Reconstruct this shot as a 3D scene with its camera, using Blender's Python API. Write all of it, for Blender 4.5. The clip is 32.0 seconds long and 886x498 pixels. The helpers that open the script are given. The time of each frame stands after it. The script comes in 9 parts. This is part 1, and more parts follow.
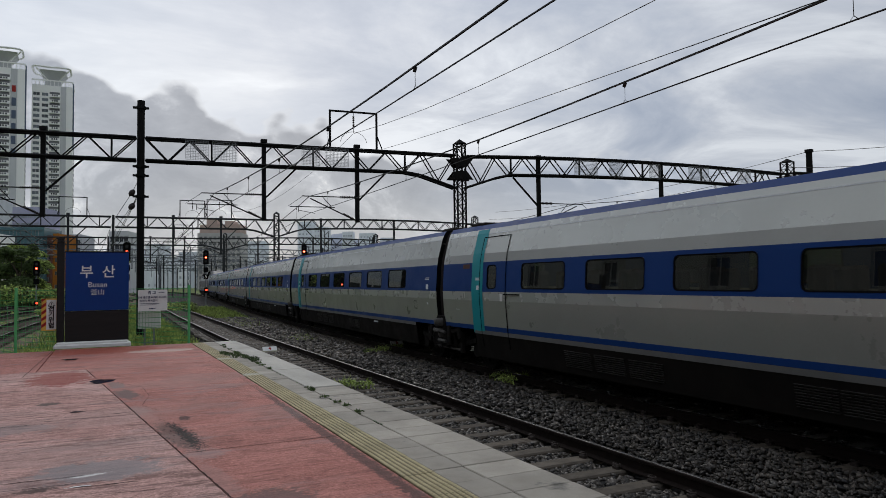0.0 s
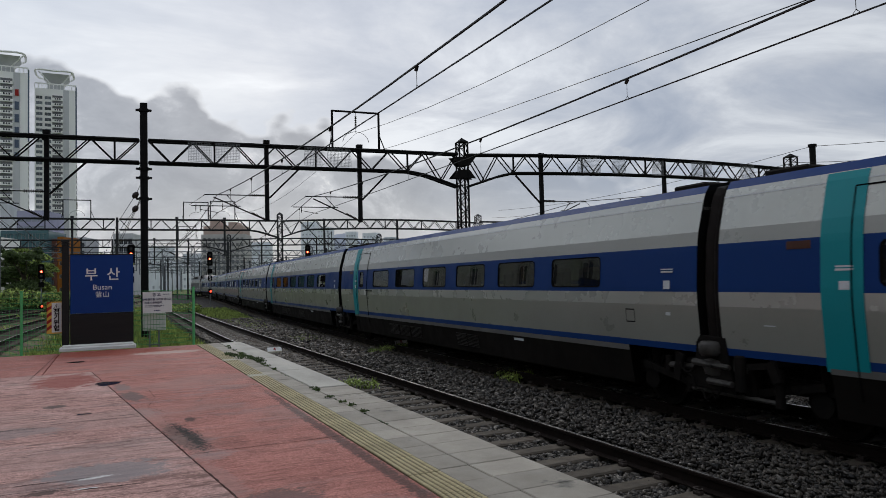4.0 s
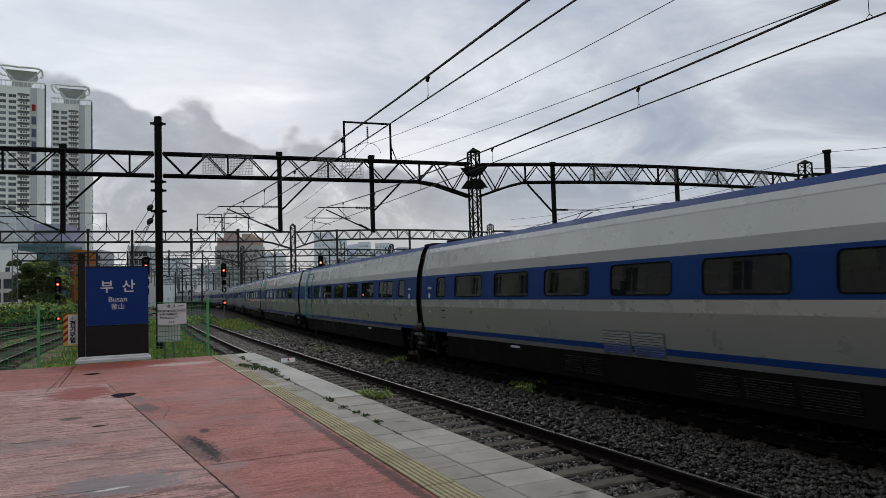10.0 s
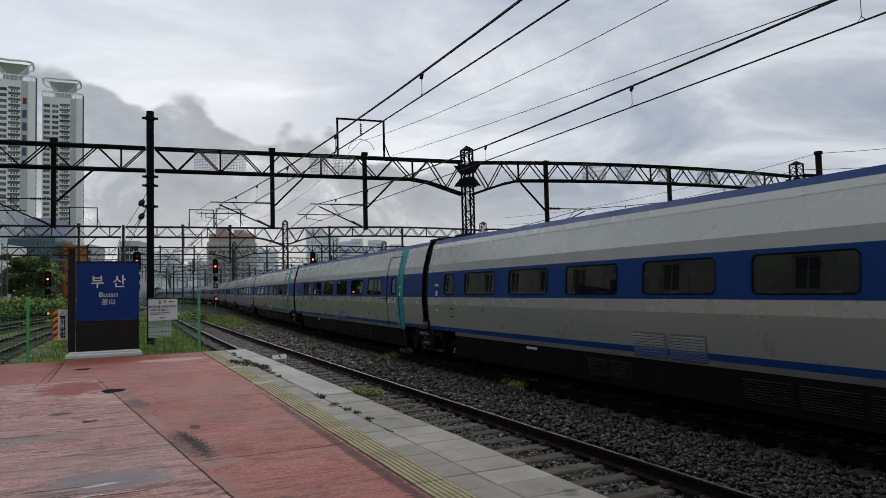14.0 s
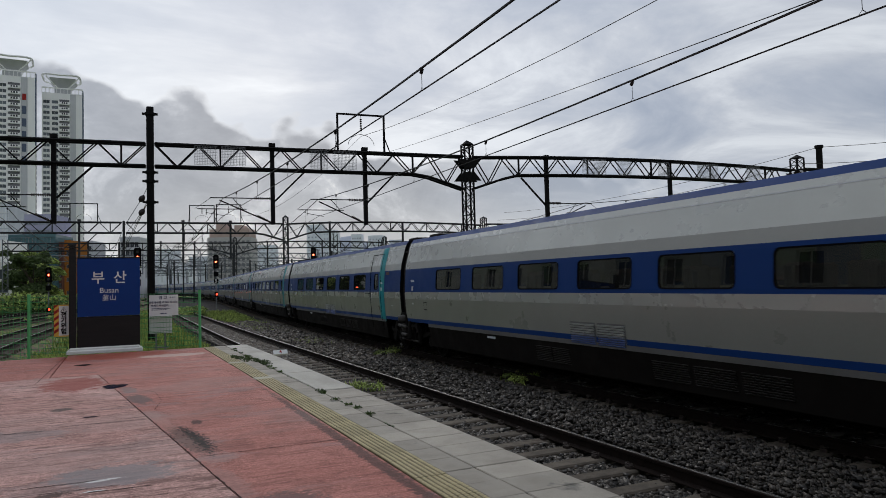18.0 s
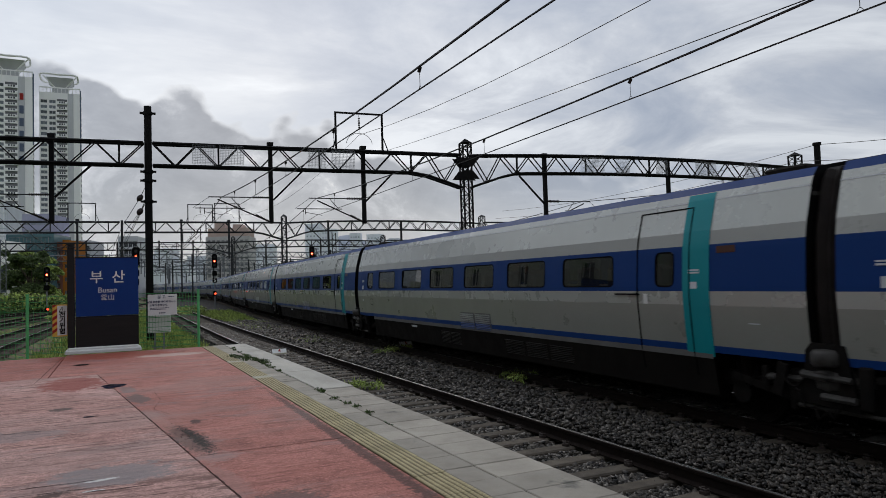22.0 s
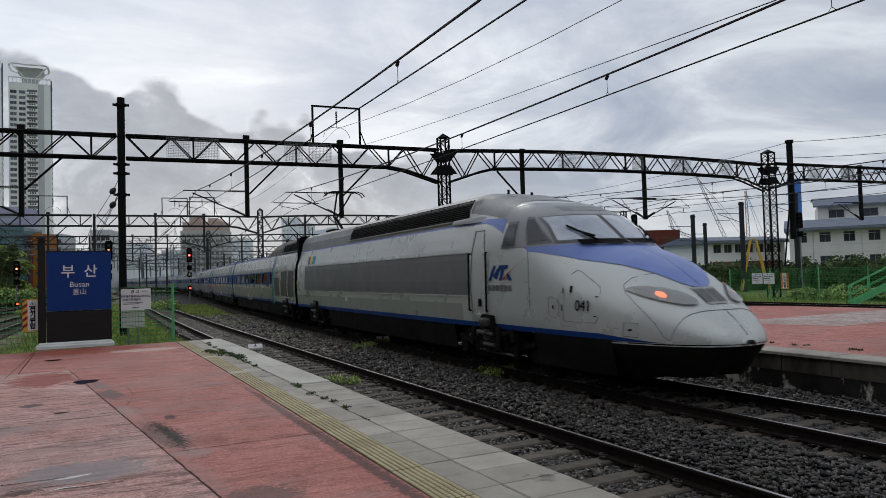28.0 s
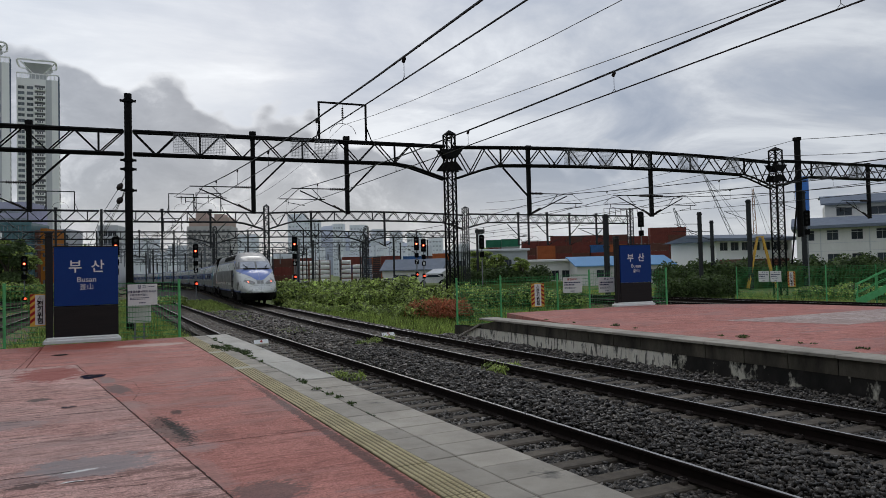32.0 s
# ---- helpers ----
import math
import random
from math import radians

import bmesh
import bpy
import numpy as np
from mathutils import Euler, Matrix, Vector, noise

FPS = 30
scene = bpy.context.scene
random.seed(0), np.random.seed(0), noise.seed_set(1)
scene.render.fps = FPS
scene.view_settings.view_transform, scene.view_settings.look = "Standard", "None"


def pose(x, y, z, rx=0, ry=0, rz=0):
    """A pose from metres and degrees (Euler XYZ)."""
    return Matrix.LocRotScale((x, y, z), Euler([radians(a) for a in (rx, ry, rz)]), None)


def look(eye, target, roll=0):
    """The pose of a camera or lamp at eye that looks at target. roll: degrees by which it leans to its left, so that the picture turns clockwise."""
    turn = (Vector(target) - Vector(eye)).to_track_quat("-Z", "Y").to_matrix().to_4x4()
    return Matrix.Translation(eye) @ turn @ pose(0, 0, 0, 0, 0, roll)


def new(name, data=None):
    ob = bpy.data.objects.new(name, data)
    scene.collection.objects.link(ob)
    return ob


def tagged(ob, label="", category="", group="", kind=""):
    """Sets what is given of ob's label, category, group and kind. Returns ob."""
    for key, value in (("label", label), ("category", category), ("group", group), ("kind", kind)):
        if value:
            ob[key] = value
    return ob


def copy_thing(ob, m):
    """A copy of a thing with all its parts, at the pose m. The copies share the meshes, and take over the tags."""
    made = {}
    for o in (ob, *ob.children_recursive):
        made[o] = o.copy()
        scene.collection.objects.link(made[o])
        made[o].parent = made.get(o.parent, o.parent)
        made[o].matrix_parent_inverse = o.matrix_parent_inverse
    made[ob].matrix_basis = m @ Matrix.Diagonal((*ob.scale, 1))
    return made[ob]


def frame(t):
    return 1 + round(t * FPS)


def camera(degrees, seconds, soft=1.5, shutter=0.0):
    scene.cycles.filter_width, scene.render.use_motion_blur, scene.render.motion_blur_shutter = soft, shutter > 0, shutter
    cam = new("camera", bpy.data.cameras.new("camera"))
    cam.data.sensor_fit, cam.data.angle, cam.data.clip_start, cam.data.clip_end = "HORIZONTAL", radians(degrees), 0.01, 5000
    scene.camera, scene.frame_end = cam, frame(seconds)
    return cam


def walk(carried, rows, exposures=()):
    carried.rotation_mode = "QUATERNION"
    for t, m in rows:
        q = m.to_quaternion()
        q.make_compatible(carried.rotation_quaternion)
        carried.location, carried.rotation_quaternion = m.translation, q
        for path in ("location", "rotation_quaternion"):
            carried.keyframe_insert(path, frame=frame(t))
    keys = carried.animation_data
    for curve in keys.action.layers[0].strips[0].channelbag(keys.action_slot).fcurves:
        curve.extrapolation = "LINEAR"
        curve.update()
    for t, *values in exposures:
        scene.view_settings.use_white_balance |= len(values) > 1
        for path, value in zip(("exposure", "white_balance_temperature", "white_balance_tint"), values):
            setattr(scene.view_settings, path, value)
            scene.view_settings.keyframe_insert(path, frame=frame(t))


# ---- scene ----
# The camera stands on the platform, held by hand: it only turns a little. z = 0 is the top of the rails.
EYE = 2.135
cam = camera(64.635, 32.0, soft=0.6, shutter=0.12)
walk(cam, [
    (0, pose(0, 0, EYE, 92.551, 0.825, -25.507)), (0.5, pose(0, 0, EYE, 92.561, 0.814, -25.450)),
    (1, pose(0, 0, EYE, 92.524, 0.878, -25.430)), (1.5, pose(0, 0, EYE, 92.482, 0.835, -25.423)),
    (2, pose(0, 0, EYE, 92.447, 0.889, -25.404)), (2.5, pose(0, 0, EYE, 92.436, 0.996, -25.393)),
    (3, pose(0, 0, EYE, 92.445, 1.095, -25.377)), (3.5, pose(0, 0, EYE, 92.442, 1.281, -25.347)),
    (5.5, pose(0, 0, EYE, 92.689, 1.782, -24.780)), (6, pose(0, 0, EYE, 92.786, 1.792, -24.663)),
    (6.5, pose(0, 0, EYE, 92.818, 1.871, -24.425)), (7, pose(0, 0, EYE, 92.869, 1.911, -24.411)),
    (7.5, pose(0, 0, EYE, 92.941, 1.884, -24.383)), (8, pose(0, 0, EYE, 93.107, 1.835, -24.323)),
    (8.5, pose(0, 0, EYE, 93.111, 1.826, -24.283)), (9, pose(0, 0, EYE, 93.149, 1.853, -24.247)),
    (9.5, pose(0, 0, EYE, 93.222, 1.892, -24.209)), (10, pose(0, 0, EYE, 93.292, 1.847, -24.152)),
    (10.5, pose(0, 0, EYE, 93.363, 1.807, -24.049)), (11, pose(0, 0, EYE, 93.345, 1.714, -24.048)),
    (11.5, pose(0, 0, EYE, 93.329, 1.677, -24.039)), (12, pose(0, 0, EYE, 93.224, 1.701, -24.022)),
    (12.5, pose(0, 0, EYE, 93.192, 1.658, -24.031)), (13, pose(0, 0, EYE, 93.191, 1.616, -24.158)),
    (13.5, pose(0, 0, EYE, 93.165, 1.484, -24.457)), (14, pose(0, 0, EYE, 93.086, 1.412, -24.787)),
    (14.5, pose(0, 0, EYE, 92.989, 1.368, -25.070)), (16.5, pose(0, 0, EYE, 92.621, 1.516, -25.089)),
    (17, pose(0, 0, EYE, 92.662, 1.563, -25.007)), (17.5, pose(0, 0, EYE, 92.690, 1.518, -24.912)),
    (18, pose(0, 0, EYE, 92.678, 1.560, -24.744)), (18.5, pose(0, 0, EYE, 92.637, 1.518, -24.651)),
    (19, pose(0, 0, EYE, 92.627, 1.622, -24.641)), (19.5, pose(0, 0, EYE, 92.632, 1.687, -24.706)),
    (20, pose(0, 0, EYE, 92.571, 1.804, -24.799)), (20.5, pose(0, 0, EYE, 92.539, 1.798, -24.857)),
    (21, pose(0, 0, EYE, 92.551, 1.798, -24.856)), (21.5, pose(0, 0, EYE, 92.552, 1.772, -24.851)),
    (22, pose(0, 0, EYE, 92.550, 1.756, -24.852)), (22.5, pose(0, 0, EYE, 92.409, 1.783, -24.923)),
    (23, pose(0, 0, EYE, 92.272, 1.778, -25.050)), (23.5, pose(0, 0, EYE, 92.158, 1.682, -25.153)),
    (24, pose(0, 0, EYE, 92.123, 1.700, -25.130)), (24.5, pose(0, 0, EYE, 92.121, 1.775, -25.116)),
    (25, pose(0, 0, EYE, 92.140, 1.797, -25.114)), (25.5, pose(0, 0, EYE, 92.211, 1.765, -25.120)),
    (27.5, pose(0, 0, EYE, 92.085, 1.673, -26.222)), (28, pose(0, 0, EYE, 92.071, 1.656, -26.700)),
    (28.5, pose(0, 0, EYE, 92.071, 1.695, -26.925)), (29, pose(0, 0, EYE, 92.074, 1.739, -26.910)),
    (29.5, pose(0, 0, EYE, 92.071, 1.691, -26.824)), (30, pose(0, 0, EYE, 92.072, 1.580, -26.656)),
    (30.5, pose(0, 0, EYE, 92.020, 1.335, -26.477)), (31, pose(0, 0, EYE, 91.906, 1.335, -26.275)),
    (31.5, pose(0, 0, EYE, 91.825, 1.370, -26.254)), (32, pose(0, 0, EYE, 91.807, 1.426, -26.242)),
], exposures=[(0, 0.0), (25.5, 0.0), (27.5, 0.12), (28.5, 0.05), (29.5, 0.0), (32, 0.0)])

# ---- sky and light: a broken overcast, brightest low over the tracks ----
world = bpy.data.worlds.new("sky")
scene.world = world
world.use_nodes = True
wn, wl = world.node_tree.nodes, world.node_tree.links
wn.clear()


def wnode(kind, **props):
    n = wn.new(kind)
    for k, v in props.items():
        if k == "operation":
            n.operation = v
        elif k == "data_type":
            n.data_type = v
        elif k == "blend_type":
            n.blend_type = v
    return n


def wmath(op, a, b=None):
    n = wnode("ShaderNodeMath", operation=op)
    for i, v in enumerate((a, b)):
        if v is None:
            continue
        if isinstance(v, (int, float)):
            n.inputs[i].default_value = v
        else:
            wl.new(v, n.inputs[i])
    return n.outputs[0]


def wramp(fac, stops):
    n = wn.new("ShaderNodeValToRGB")
    while len(n.color_ramp.elements) < len(stops):
        n.color_ramp.elements.new(0.5)
    for e, (p, c) in zip(n.color_ramp.elements, stops):
        e.position, e.color = p, (*c, 1)
    wl.new(fac, n.inputs[0])
    return n.outputs[0]


def wmix(fac, a, b):
    n = wn.new("ShaderNodeMix")
    n.data_type = "RGBA"
    for sock, v in ((n.inputs[0], fac), (n.inputs[6], a), (n.inputs[7], b)):
        if isinstance(v, (int, float)):
            sock.default_value = v
        elif isinstance(v, tuple):
            sock.default_value = (*v, 1)
        else:
            wl.new(v, sock)
    return n.outputs[2]


def wnoise(vec, scale, detail, rough, distort=0.0):
    n = wn.new("ShaderNodeTexNoise")
    n.inputs["Scale"].default_value, n.inputs["Detail"].default_value = scale, detail
    n.inputs["Roughness"].default_value, n.inputs["Distortion"].default_value = rough, distort
    wl.new(vec, n.inputs["Vector"])
    return n.outputs["Fac"]


wtc = wn.new("ShaderNodeTexCoord")
wsep = wn.new("ShaderNodeSeparateXYZ")
wl.new(wtc.outputs["Generated"], wsep.inputs[0])
wx, wy, wz = wsep.outputs
up = wmath("MAXIMUM", wz, 0.0)
# high layer, seen as on a plane overhead
deck = wmath("ADD", up, 0.16)
wcomb = wn.new("ShaderNodeCombineXYZ")
wl.new(wmath("DIVIDE", wx, deck), wcomb.inputs[0])
wl.new(wmath("DIVIDE", wy, deck), wcomb.inputs[1])
high = wnoise(wcomb.outputs[0], 1.25, 9, 0.58, 0.5)
high_col = wramp(high, [(0.37, (0.40, 0.455, 0.56)), (0.46, (0.49, 0.54, 0.635)), (0.54, (0.61, 0.65, 0.725)), (0.63, (0.80, 0.84, 0.90))])
# low cumulus bank near the horizon, darker, with a ragged bright rim
wcomb2 = wn.new("ShaderNodeCombineXYZ")
wl.new(wx, wcomb2.inputs[0])
wl.new(wy, wcomb2.inputs[1])
wl.new(wmath("MULTIPLY", wz, 1.5), wcomb2.inputs[2])
puff = wnoise(wcomb2.outputs[0], 5.2, 8, 0.55, 0.2)
lobes = wn.new("ShaderNodeTexVoronoi")
lobes.feature = "SMOOTH_F1"
lobes.inputs["Scale"].default_value, lobes.inputs["Detail"].default_value, lobes.inputs["Smoothness"].default_value = 13.0, 2.0, 0.35
wl.new(wcomb2.outputs[0], lobes.inputs["Vector"])
heap = wmath("ADD", wmath("MULTIPLY", puff, 0.08), wmath("MULTIPLY", lobes.outputs["Distance"], -0.055))
bank_top = wmath("ADD", wmath("ADD", heap, 0.270), wmath("MULTIPLY", wmath("MAXIMUM", wx, -0.2), -0.19))
low = wmath("SUBTRACT", bank_top, up)
bank = wmath("MULTIPLY", low, 26.0)
away = wramp(wx, [(0.36, (1, 1, 1)), (0.62, (0.2, 0.2, 0.2))])
bank_fac = wmath("MULTIPLY", wramp(bank, [(0.0, (0, 0, 0)), (0.4, (0.95, 0.95, 0.95))]), away)
fine = wnoise(wcomb2.outputs[0], 11.0, 7, 0.6, 0.3)
billow = wmath("ADD", fine, wmath("MULTIPLY", low, 0.35))
bank_col = wramp(billow, [(0.40, (0.27, 0.298, 0.352)), (0.56, (0.34, 0.37, 0.425)), (0.66, (0.49, 0.52, 0.575)), (0.76, (0.90, 0.915, 0.92))])
break_ = wmath("MULTIPLY", wramp(wmath("ADD", low, 0.2), [(0.0, (0, 0, 0)), (0.2, (1, 1, 1))]), wramp(wx, [(0.1, (0.55, 0.55, 0.55)), (0.45, (0, 0, 0))]))
clouds = wmix(bank_fac, wmix(break_, high_col, (0.81, 0.85, 0.90)), bank_col)
rim = wramp(bank, [(0.0, (0, 0, 0)), (0.12, (1, 1, 1)), (0.5, (0, 0, 0))])
clouds = wmix(wmath("MULTIPLY", rim, 0.16), clouds, (0.93, 0.94, 0.95))
# pale haze at the very horizon
haze = wramp(up, [(0.0, (1, 1, 1)), (0.13, (0.0, 0.0, 0.0))])
clear = wmath("ADD", wmath("MULTIPLY", wramp(wx, [(0.3, (0, 0, 0)), (0.7, (1, 1, 1))]), 0.45), 0.35)
clouds = wmix(wmath("MULTIPLY", haze, clear), clouds, (0.78, 0.815, 0.86))
# the light comes from ahead: the cloud is brighter on that side of the sky
toward = wmath("ADD", wmath("MULTIPLY", wx, -0.85), wmath("MULTIPLY", wy, 0.90))
# an overcast sky is brightest overhead
rise = wmath("ADD", wmath("MULTIPLY", wmath("POWER", up, 1.6), 0.45), 0.97)
dim = wmath("MULTIPLY", wmath("MAXIMUM", wmath("SUBTRACT", wx, 0.25), 0.0), -0.22)
gain = wmath("MULTIPLY", wmath("ADD", dim, wmath("ADD", wmath("MULTIPLY", toward, 0.07), 0.925)), rise)
bright = wn.new("ShaderNodeVectorMath")
bright.operation = "SCALE"
wl.new(clouds, bright.inputs[0])
wl.new(gain, bright.inputs["Scale"])
clouds = bright.outputs[0]
sky = wn.new("ShaderNodeTexSky")
sky.sky_type, sky.sun_disc, sky.sun_elevation, sky.sun_rotation = "NISHITA", False, radians(24), radians(12)
thin = wn.new("ShaderNodeBackground")
wl.new(sky.outputs[0], thin.inputs[0])
thin.inputs[1].default_value = 0.05
thick = wn.new("ShaderNodeBackground")
wl.new(clouds, thick.inputs[0])
thick.inputs[1].default_value = 1.12
both = wn.new("ShaderNodeMixShader")
both.inputs[0].default_value = 0.9
wl.new(thin.outputs[0], both.inputs[1])
wl.new(thick.outputs[0], both.inputs[2])
wout = wn.new("ShaderNodeOutputWorld")
wl.new(both.outputs[0], wout.inputs[0])

sun = new("sun", bpy.data.lights.new("sun", "SUN"))
sun.data.energy, sun.data.angle, sun.data.color = 0.5, radians(25), (1.0, 0.96, 0.9)
sun.matrix_world = look((20, 90, 60), (0, 0, 0))


# ---- materials ----
def node_mat(name, base, rough=0.7, metal=0.0, dark=None, scale=6.0, amount=0.5, fine=60.0, fine_amount=0.25, bump=0.15, bump_scale=None,
             stretch=(1, 1, 1), by_object=0.0, by_island=0.0, stain=None, stain_scale=1.0, stain_at=0.62, spec=0.2, coat=0.0, coords="Object", through_=0.0):
    """A surface of two colours in two grains, with stains, relief and a change from piece to piece."""
    m = bpy.data.materials.new(name)
    m.use_nodes = True
    nt = m.node_tree
    n, l = nt.nodes, nt.links
    p = n["Principled BSDF"]
    p.inputs["Metallic"].default_value = metal
    p.inputs["Specular IOR Level"].default_value = spec
    p.inputs["Coat Weight"].default_value = coat
    p.inputs["Coat Roughness"].default_value = 0.16
    tc = n.new("ShaderNodeTexCoord")
    mp = n.new("ShaderNodeMapping")
    mp.inputs["Scale"].default_value = stretch
    if coords == "World":
        geo = n.new("ShaderNodeNewGeometry")
        l.new(geo.outputs["Position"], mp.inputs["Vector"])
    else:
        l.new(tc.outputs["Object"], mp.inputs["Vector"])

    def tex(s, d=5, r=0.6):
        t = n.new("ShaderNodeTexNoise")
        t.inputs["Scale"].default_value, t.inputs["Detail"].default_value, t.inputs["Roughness"].default_value = s, d, r
        l.new(mp.outputs[0], t.inputs["Vector"])
        return t.outputs["Fac"]

    def mix(f, a, b):
        x = n.new("ShaderNodeMix")
        x.data_type = "RGBA"
        for sock, v in ((x.inputs[0], f), (x.inputs[6], a), (x.inputs[7], b)):
            if isinstance(v, tuple):
                sock.default_value = (*v[:3], 1)
            elif isinstance(v, (int, float)):
                sock.default_value = v
            else:
                l.new(v, sock)
        return x.outputs[2]

    def rng(v, a, b, c=0.0, d=1.0):
        x = n.new("ShaderNodeMapRange")
        x.inputs[1].default_value, x.inputs[2].default_value, x.inputs[3].default_value, x.inputs[4].default_value = a, b, c, d
        l.new(v, x.inputs[0])
        return x.outputs[0]

    dark = dark or tuple(c * 0.6 for c in base)
    col = mix(rng(tex(scale), 0.35, 0.68, 0.0, amount), base, dark)
    ft = tex(fine, 3)
    col = mix(rng(ft, 0.35, 0.7, 0.0, fine_amount), col, tuple(c * 0.55 for c in base))
    if by_object or by_island:
        if by_object:
            src = n.new("ShaderNodeObjectInfo").outputs["Random"]
        else:
            src = n.new("ShaderNodeNewGeometry").outputs["Random Per Island"]
        hsv = n.new("ShaderNodeHueSaturation")
        l.new(col, hsv.inputs["Color"])
        k = by_object or by_island
        l.new(rng(src, 0, 1, 1 - k, 1 + k), hsv.inputs["Value"])
        col = hsv.outputs["Color"]
    if stain:
        col = mix(rng(tex(stain_scale, 6, 0.62), stain_at, stain_at + 0.07, 0.0, 0.85), col, stain)
    if through_:
        tl = n.new("ShaderNodeBsdfTranslucent")
        l.new(col, tl.inputs["Color"])
        ms = n.new("ShaderNodeMixShader")
        ms.inputs[0].default_value = through_
        l.new(p.outputs[0], ms.inputs[1])
        l.new(tl.outputs[0], ms.inputs[2])
        l.new(ms.outputs[0], n["Material Output"].inputs["Surface"])
    l.new(col, p.inputs["Base Color"])
    l.new(rng(tex(scale * 2.3), 0.3, 0.7, max(rough - 0.12, 0.03), min(rough + 0.12, 1)), p.inputs["Roughness"])
    if bump:
        b = n.new("ShaderNodeBump")
        b.inputs["Strength"].default_value = bump
        b.inputs["Distance"].default_value = 0.02
        l.new(tex(bump_scale or fine, 4), b.inputs["Height"])
        l.new(b.outputs[0], p.inputs["Normal"])
    return m


def glow_mat(name, color, strength):
    m = bpy.data.materials.new(name)
    m.use_nodes = True
    p = m.node_tree.nodes["Principled BSDF"]
    p.inputs["Base Color"].default_value = (*color, 1)
    p.inputs["Emission Color"].default_value = (*color, 1)
    p.inputs["Emission Strength"].default_value = strength
    return m


def glass_mat(name, tint, rough=0.02, see=0.8, ior=1.5):
    """Tinted sheet glass: part seen through, part mirror."""
    m = bpy.data.materials.new(name)
    m.use_nodes = True
    p = m.node_tree.nodes["Principled BSDF"]
    p.inputs["Base Color"].default_value = (*tint, 1)
    p.inputs["Roughness"].default_value = rough
    p.inputs["IOR"].default_value = ior
    p.inputs["Transmission Weight"].default_value = see
    return m


def deck_mat(name, base, dark, streak, wet, spots=()):
    """Painted concrete: broad fading, speckle, broom streaks across the platform, and patches still damp."""
    m = bpy.data.materials.new(name)
    m.use_nodes = True
    n, l = m.node_tree.nodes, m.node_tree.links
    p = n["Principled BSDF"]
    geo = n.new("ShaderNodeNewGeometry")

    def tex(scale, detail, rough, stretch=(1, 1, 1), turn=0.0, warp=0.0):
        mp = n.new("ShaderNodeMapping")
        mp.inputs["Scale"].default_value = stretch
        mp.inputs["Rotation"].default_value = (0, 0, turn)
        l.new(geo.outputs["Position"], mp.inputs["Vector"])
        t = n.new("ShaderNodeTexNoise")
        t.inputs["Scale"].default_value, t.inputs["Detail"].default_value = scale, detail
        t.inputs["Roughness"].default_value, t.inputs["Distortion"].default_value = rough, warp
        l.new(mp.outputs[0], t.inputs["Vector"])
        return t.outputs["Fac"]

    def rng(v, a, b, c=0.0, d=1.0):
        x = n.new("ShaderNodeMapRange")
        for k, q in zip((1, 2, 3, 4), (a, b, c, d)):
            x.inputs[k].default_value = q
        l.new(v, x.inputs[0])
        return x.outputs[0]

    def mix(f, a, b):
        x = n.new("ShaderNodeMix")
        x.data_type = "RGBA"
        for sock, v in ((x.inputs[0], f), (x.inputs[6], a), (x.inputs[7], b)):
            if isinstance(v, tuple):
                sock.default_value = (*v, 1)
            else:
                l.new(v, sock)
        return x.outputs[2]

    def times(a, b):
        x = n.new("ShaderNodeMath")
        x.operation = "MULTIPLY"
        l.new(a, x.inputs[0])
        l.new(b, x.inputs[1])
        return x.outputs[0]

    def spot_mask(cx, cy, rx, ry, rz, ragged, grain_):
        """A mark of its own shape, stain and painted sheen alike: an oval with a ragged edge."""
        ragged *= 2.6
        mp = n.new("ShaderNodeMapping")
        mp.vector_type = "TEXTURE"
        mp.inputs["Location"].default_value, mp.inputs["Rotation"].default_value, mp.inputs["Scale"].default_value = (cx, cy, 0.5), (0, 0, rz), (rx, ry, 1)
        l.new(geo.outputs["Position"], mp.inputs["Vector"])
        ln = n.new("ShaderNodeVectorMath")
        ln.operation = "LENGTH"
        l.new(mp.outputs[0], ln.inputs[0])
        ad = n.new("ShaderNodeMath")
        ad.operation = "MULTIPLY_ADD"
        l.new(tex(grain_ * 2.2, 8, 0.78), ad.inputs[0])
        ad.inputs[1].default_value = ragged
        l.new(ln.outputs["Value"], ad.inputs[2])
        return rng(ad.outputs[0], 1.0 + 0.5 * ragged, 0.80 + 0.5 * ragged)
    broad, patch = tex(0.55, 6, 0.62), tex(2.3, 7, 0.66, warp=0.4)
    grain, speck = tex(60, 4, 0.8), tex(24, 6, 0.85)
    lines = tex(1.0, 8, 0.75, (2.0, 13.0, 1), 0.06, 0.5)
    hair = tex(1.0, 6, 0.75, (4.0, 27.0, 1), 0.05, 0.3)
    col = mix(rng(broad, 0.40, 0.62), base, dark)
    col = mix(rng(patch, 0.50, 0.66, 0.0, 0.75), col, tuple(0.62 * c for c in dark))
    col = mix(rng(grain, 0.50, 0.60, 0.0, 0.75), col, tuple(0.36 * c for c in dark))
    col = mix(rng(speck, 0.54, 0.61, 0.0, 0.6), col, tuple(min(1.0, 1.35 * c + 0.03) for c in base))
    col = mix(rng(speck, 0.44, 0.38, 0.0, 0.7), col, tuple(0.36 * c for c in dark))
    # grey patches paint in the sky mirrored by wet concrete
    sky_grey = rng(tex(0.9, 7, 0.72, (0.5, 1.6, 1)), 0.55, 0.61, 0.0, 0.45)
    col = mix(sky_grey, col, (0.24, 0.20, 0.195))
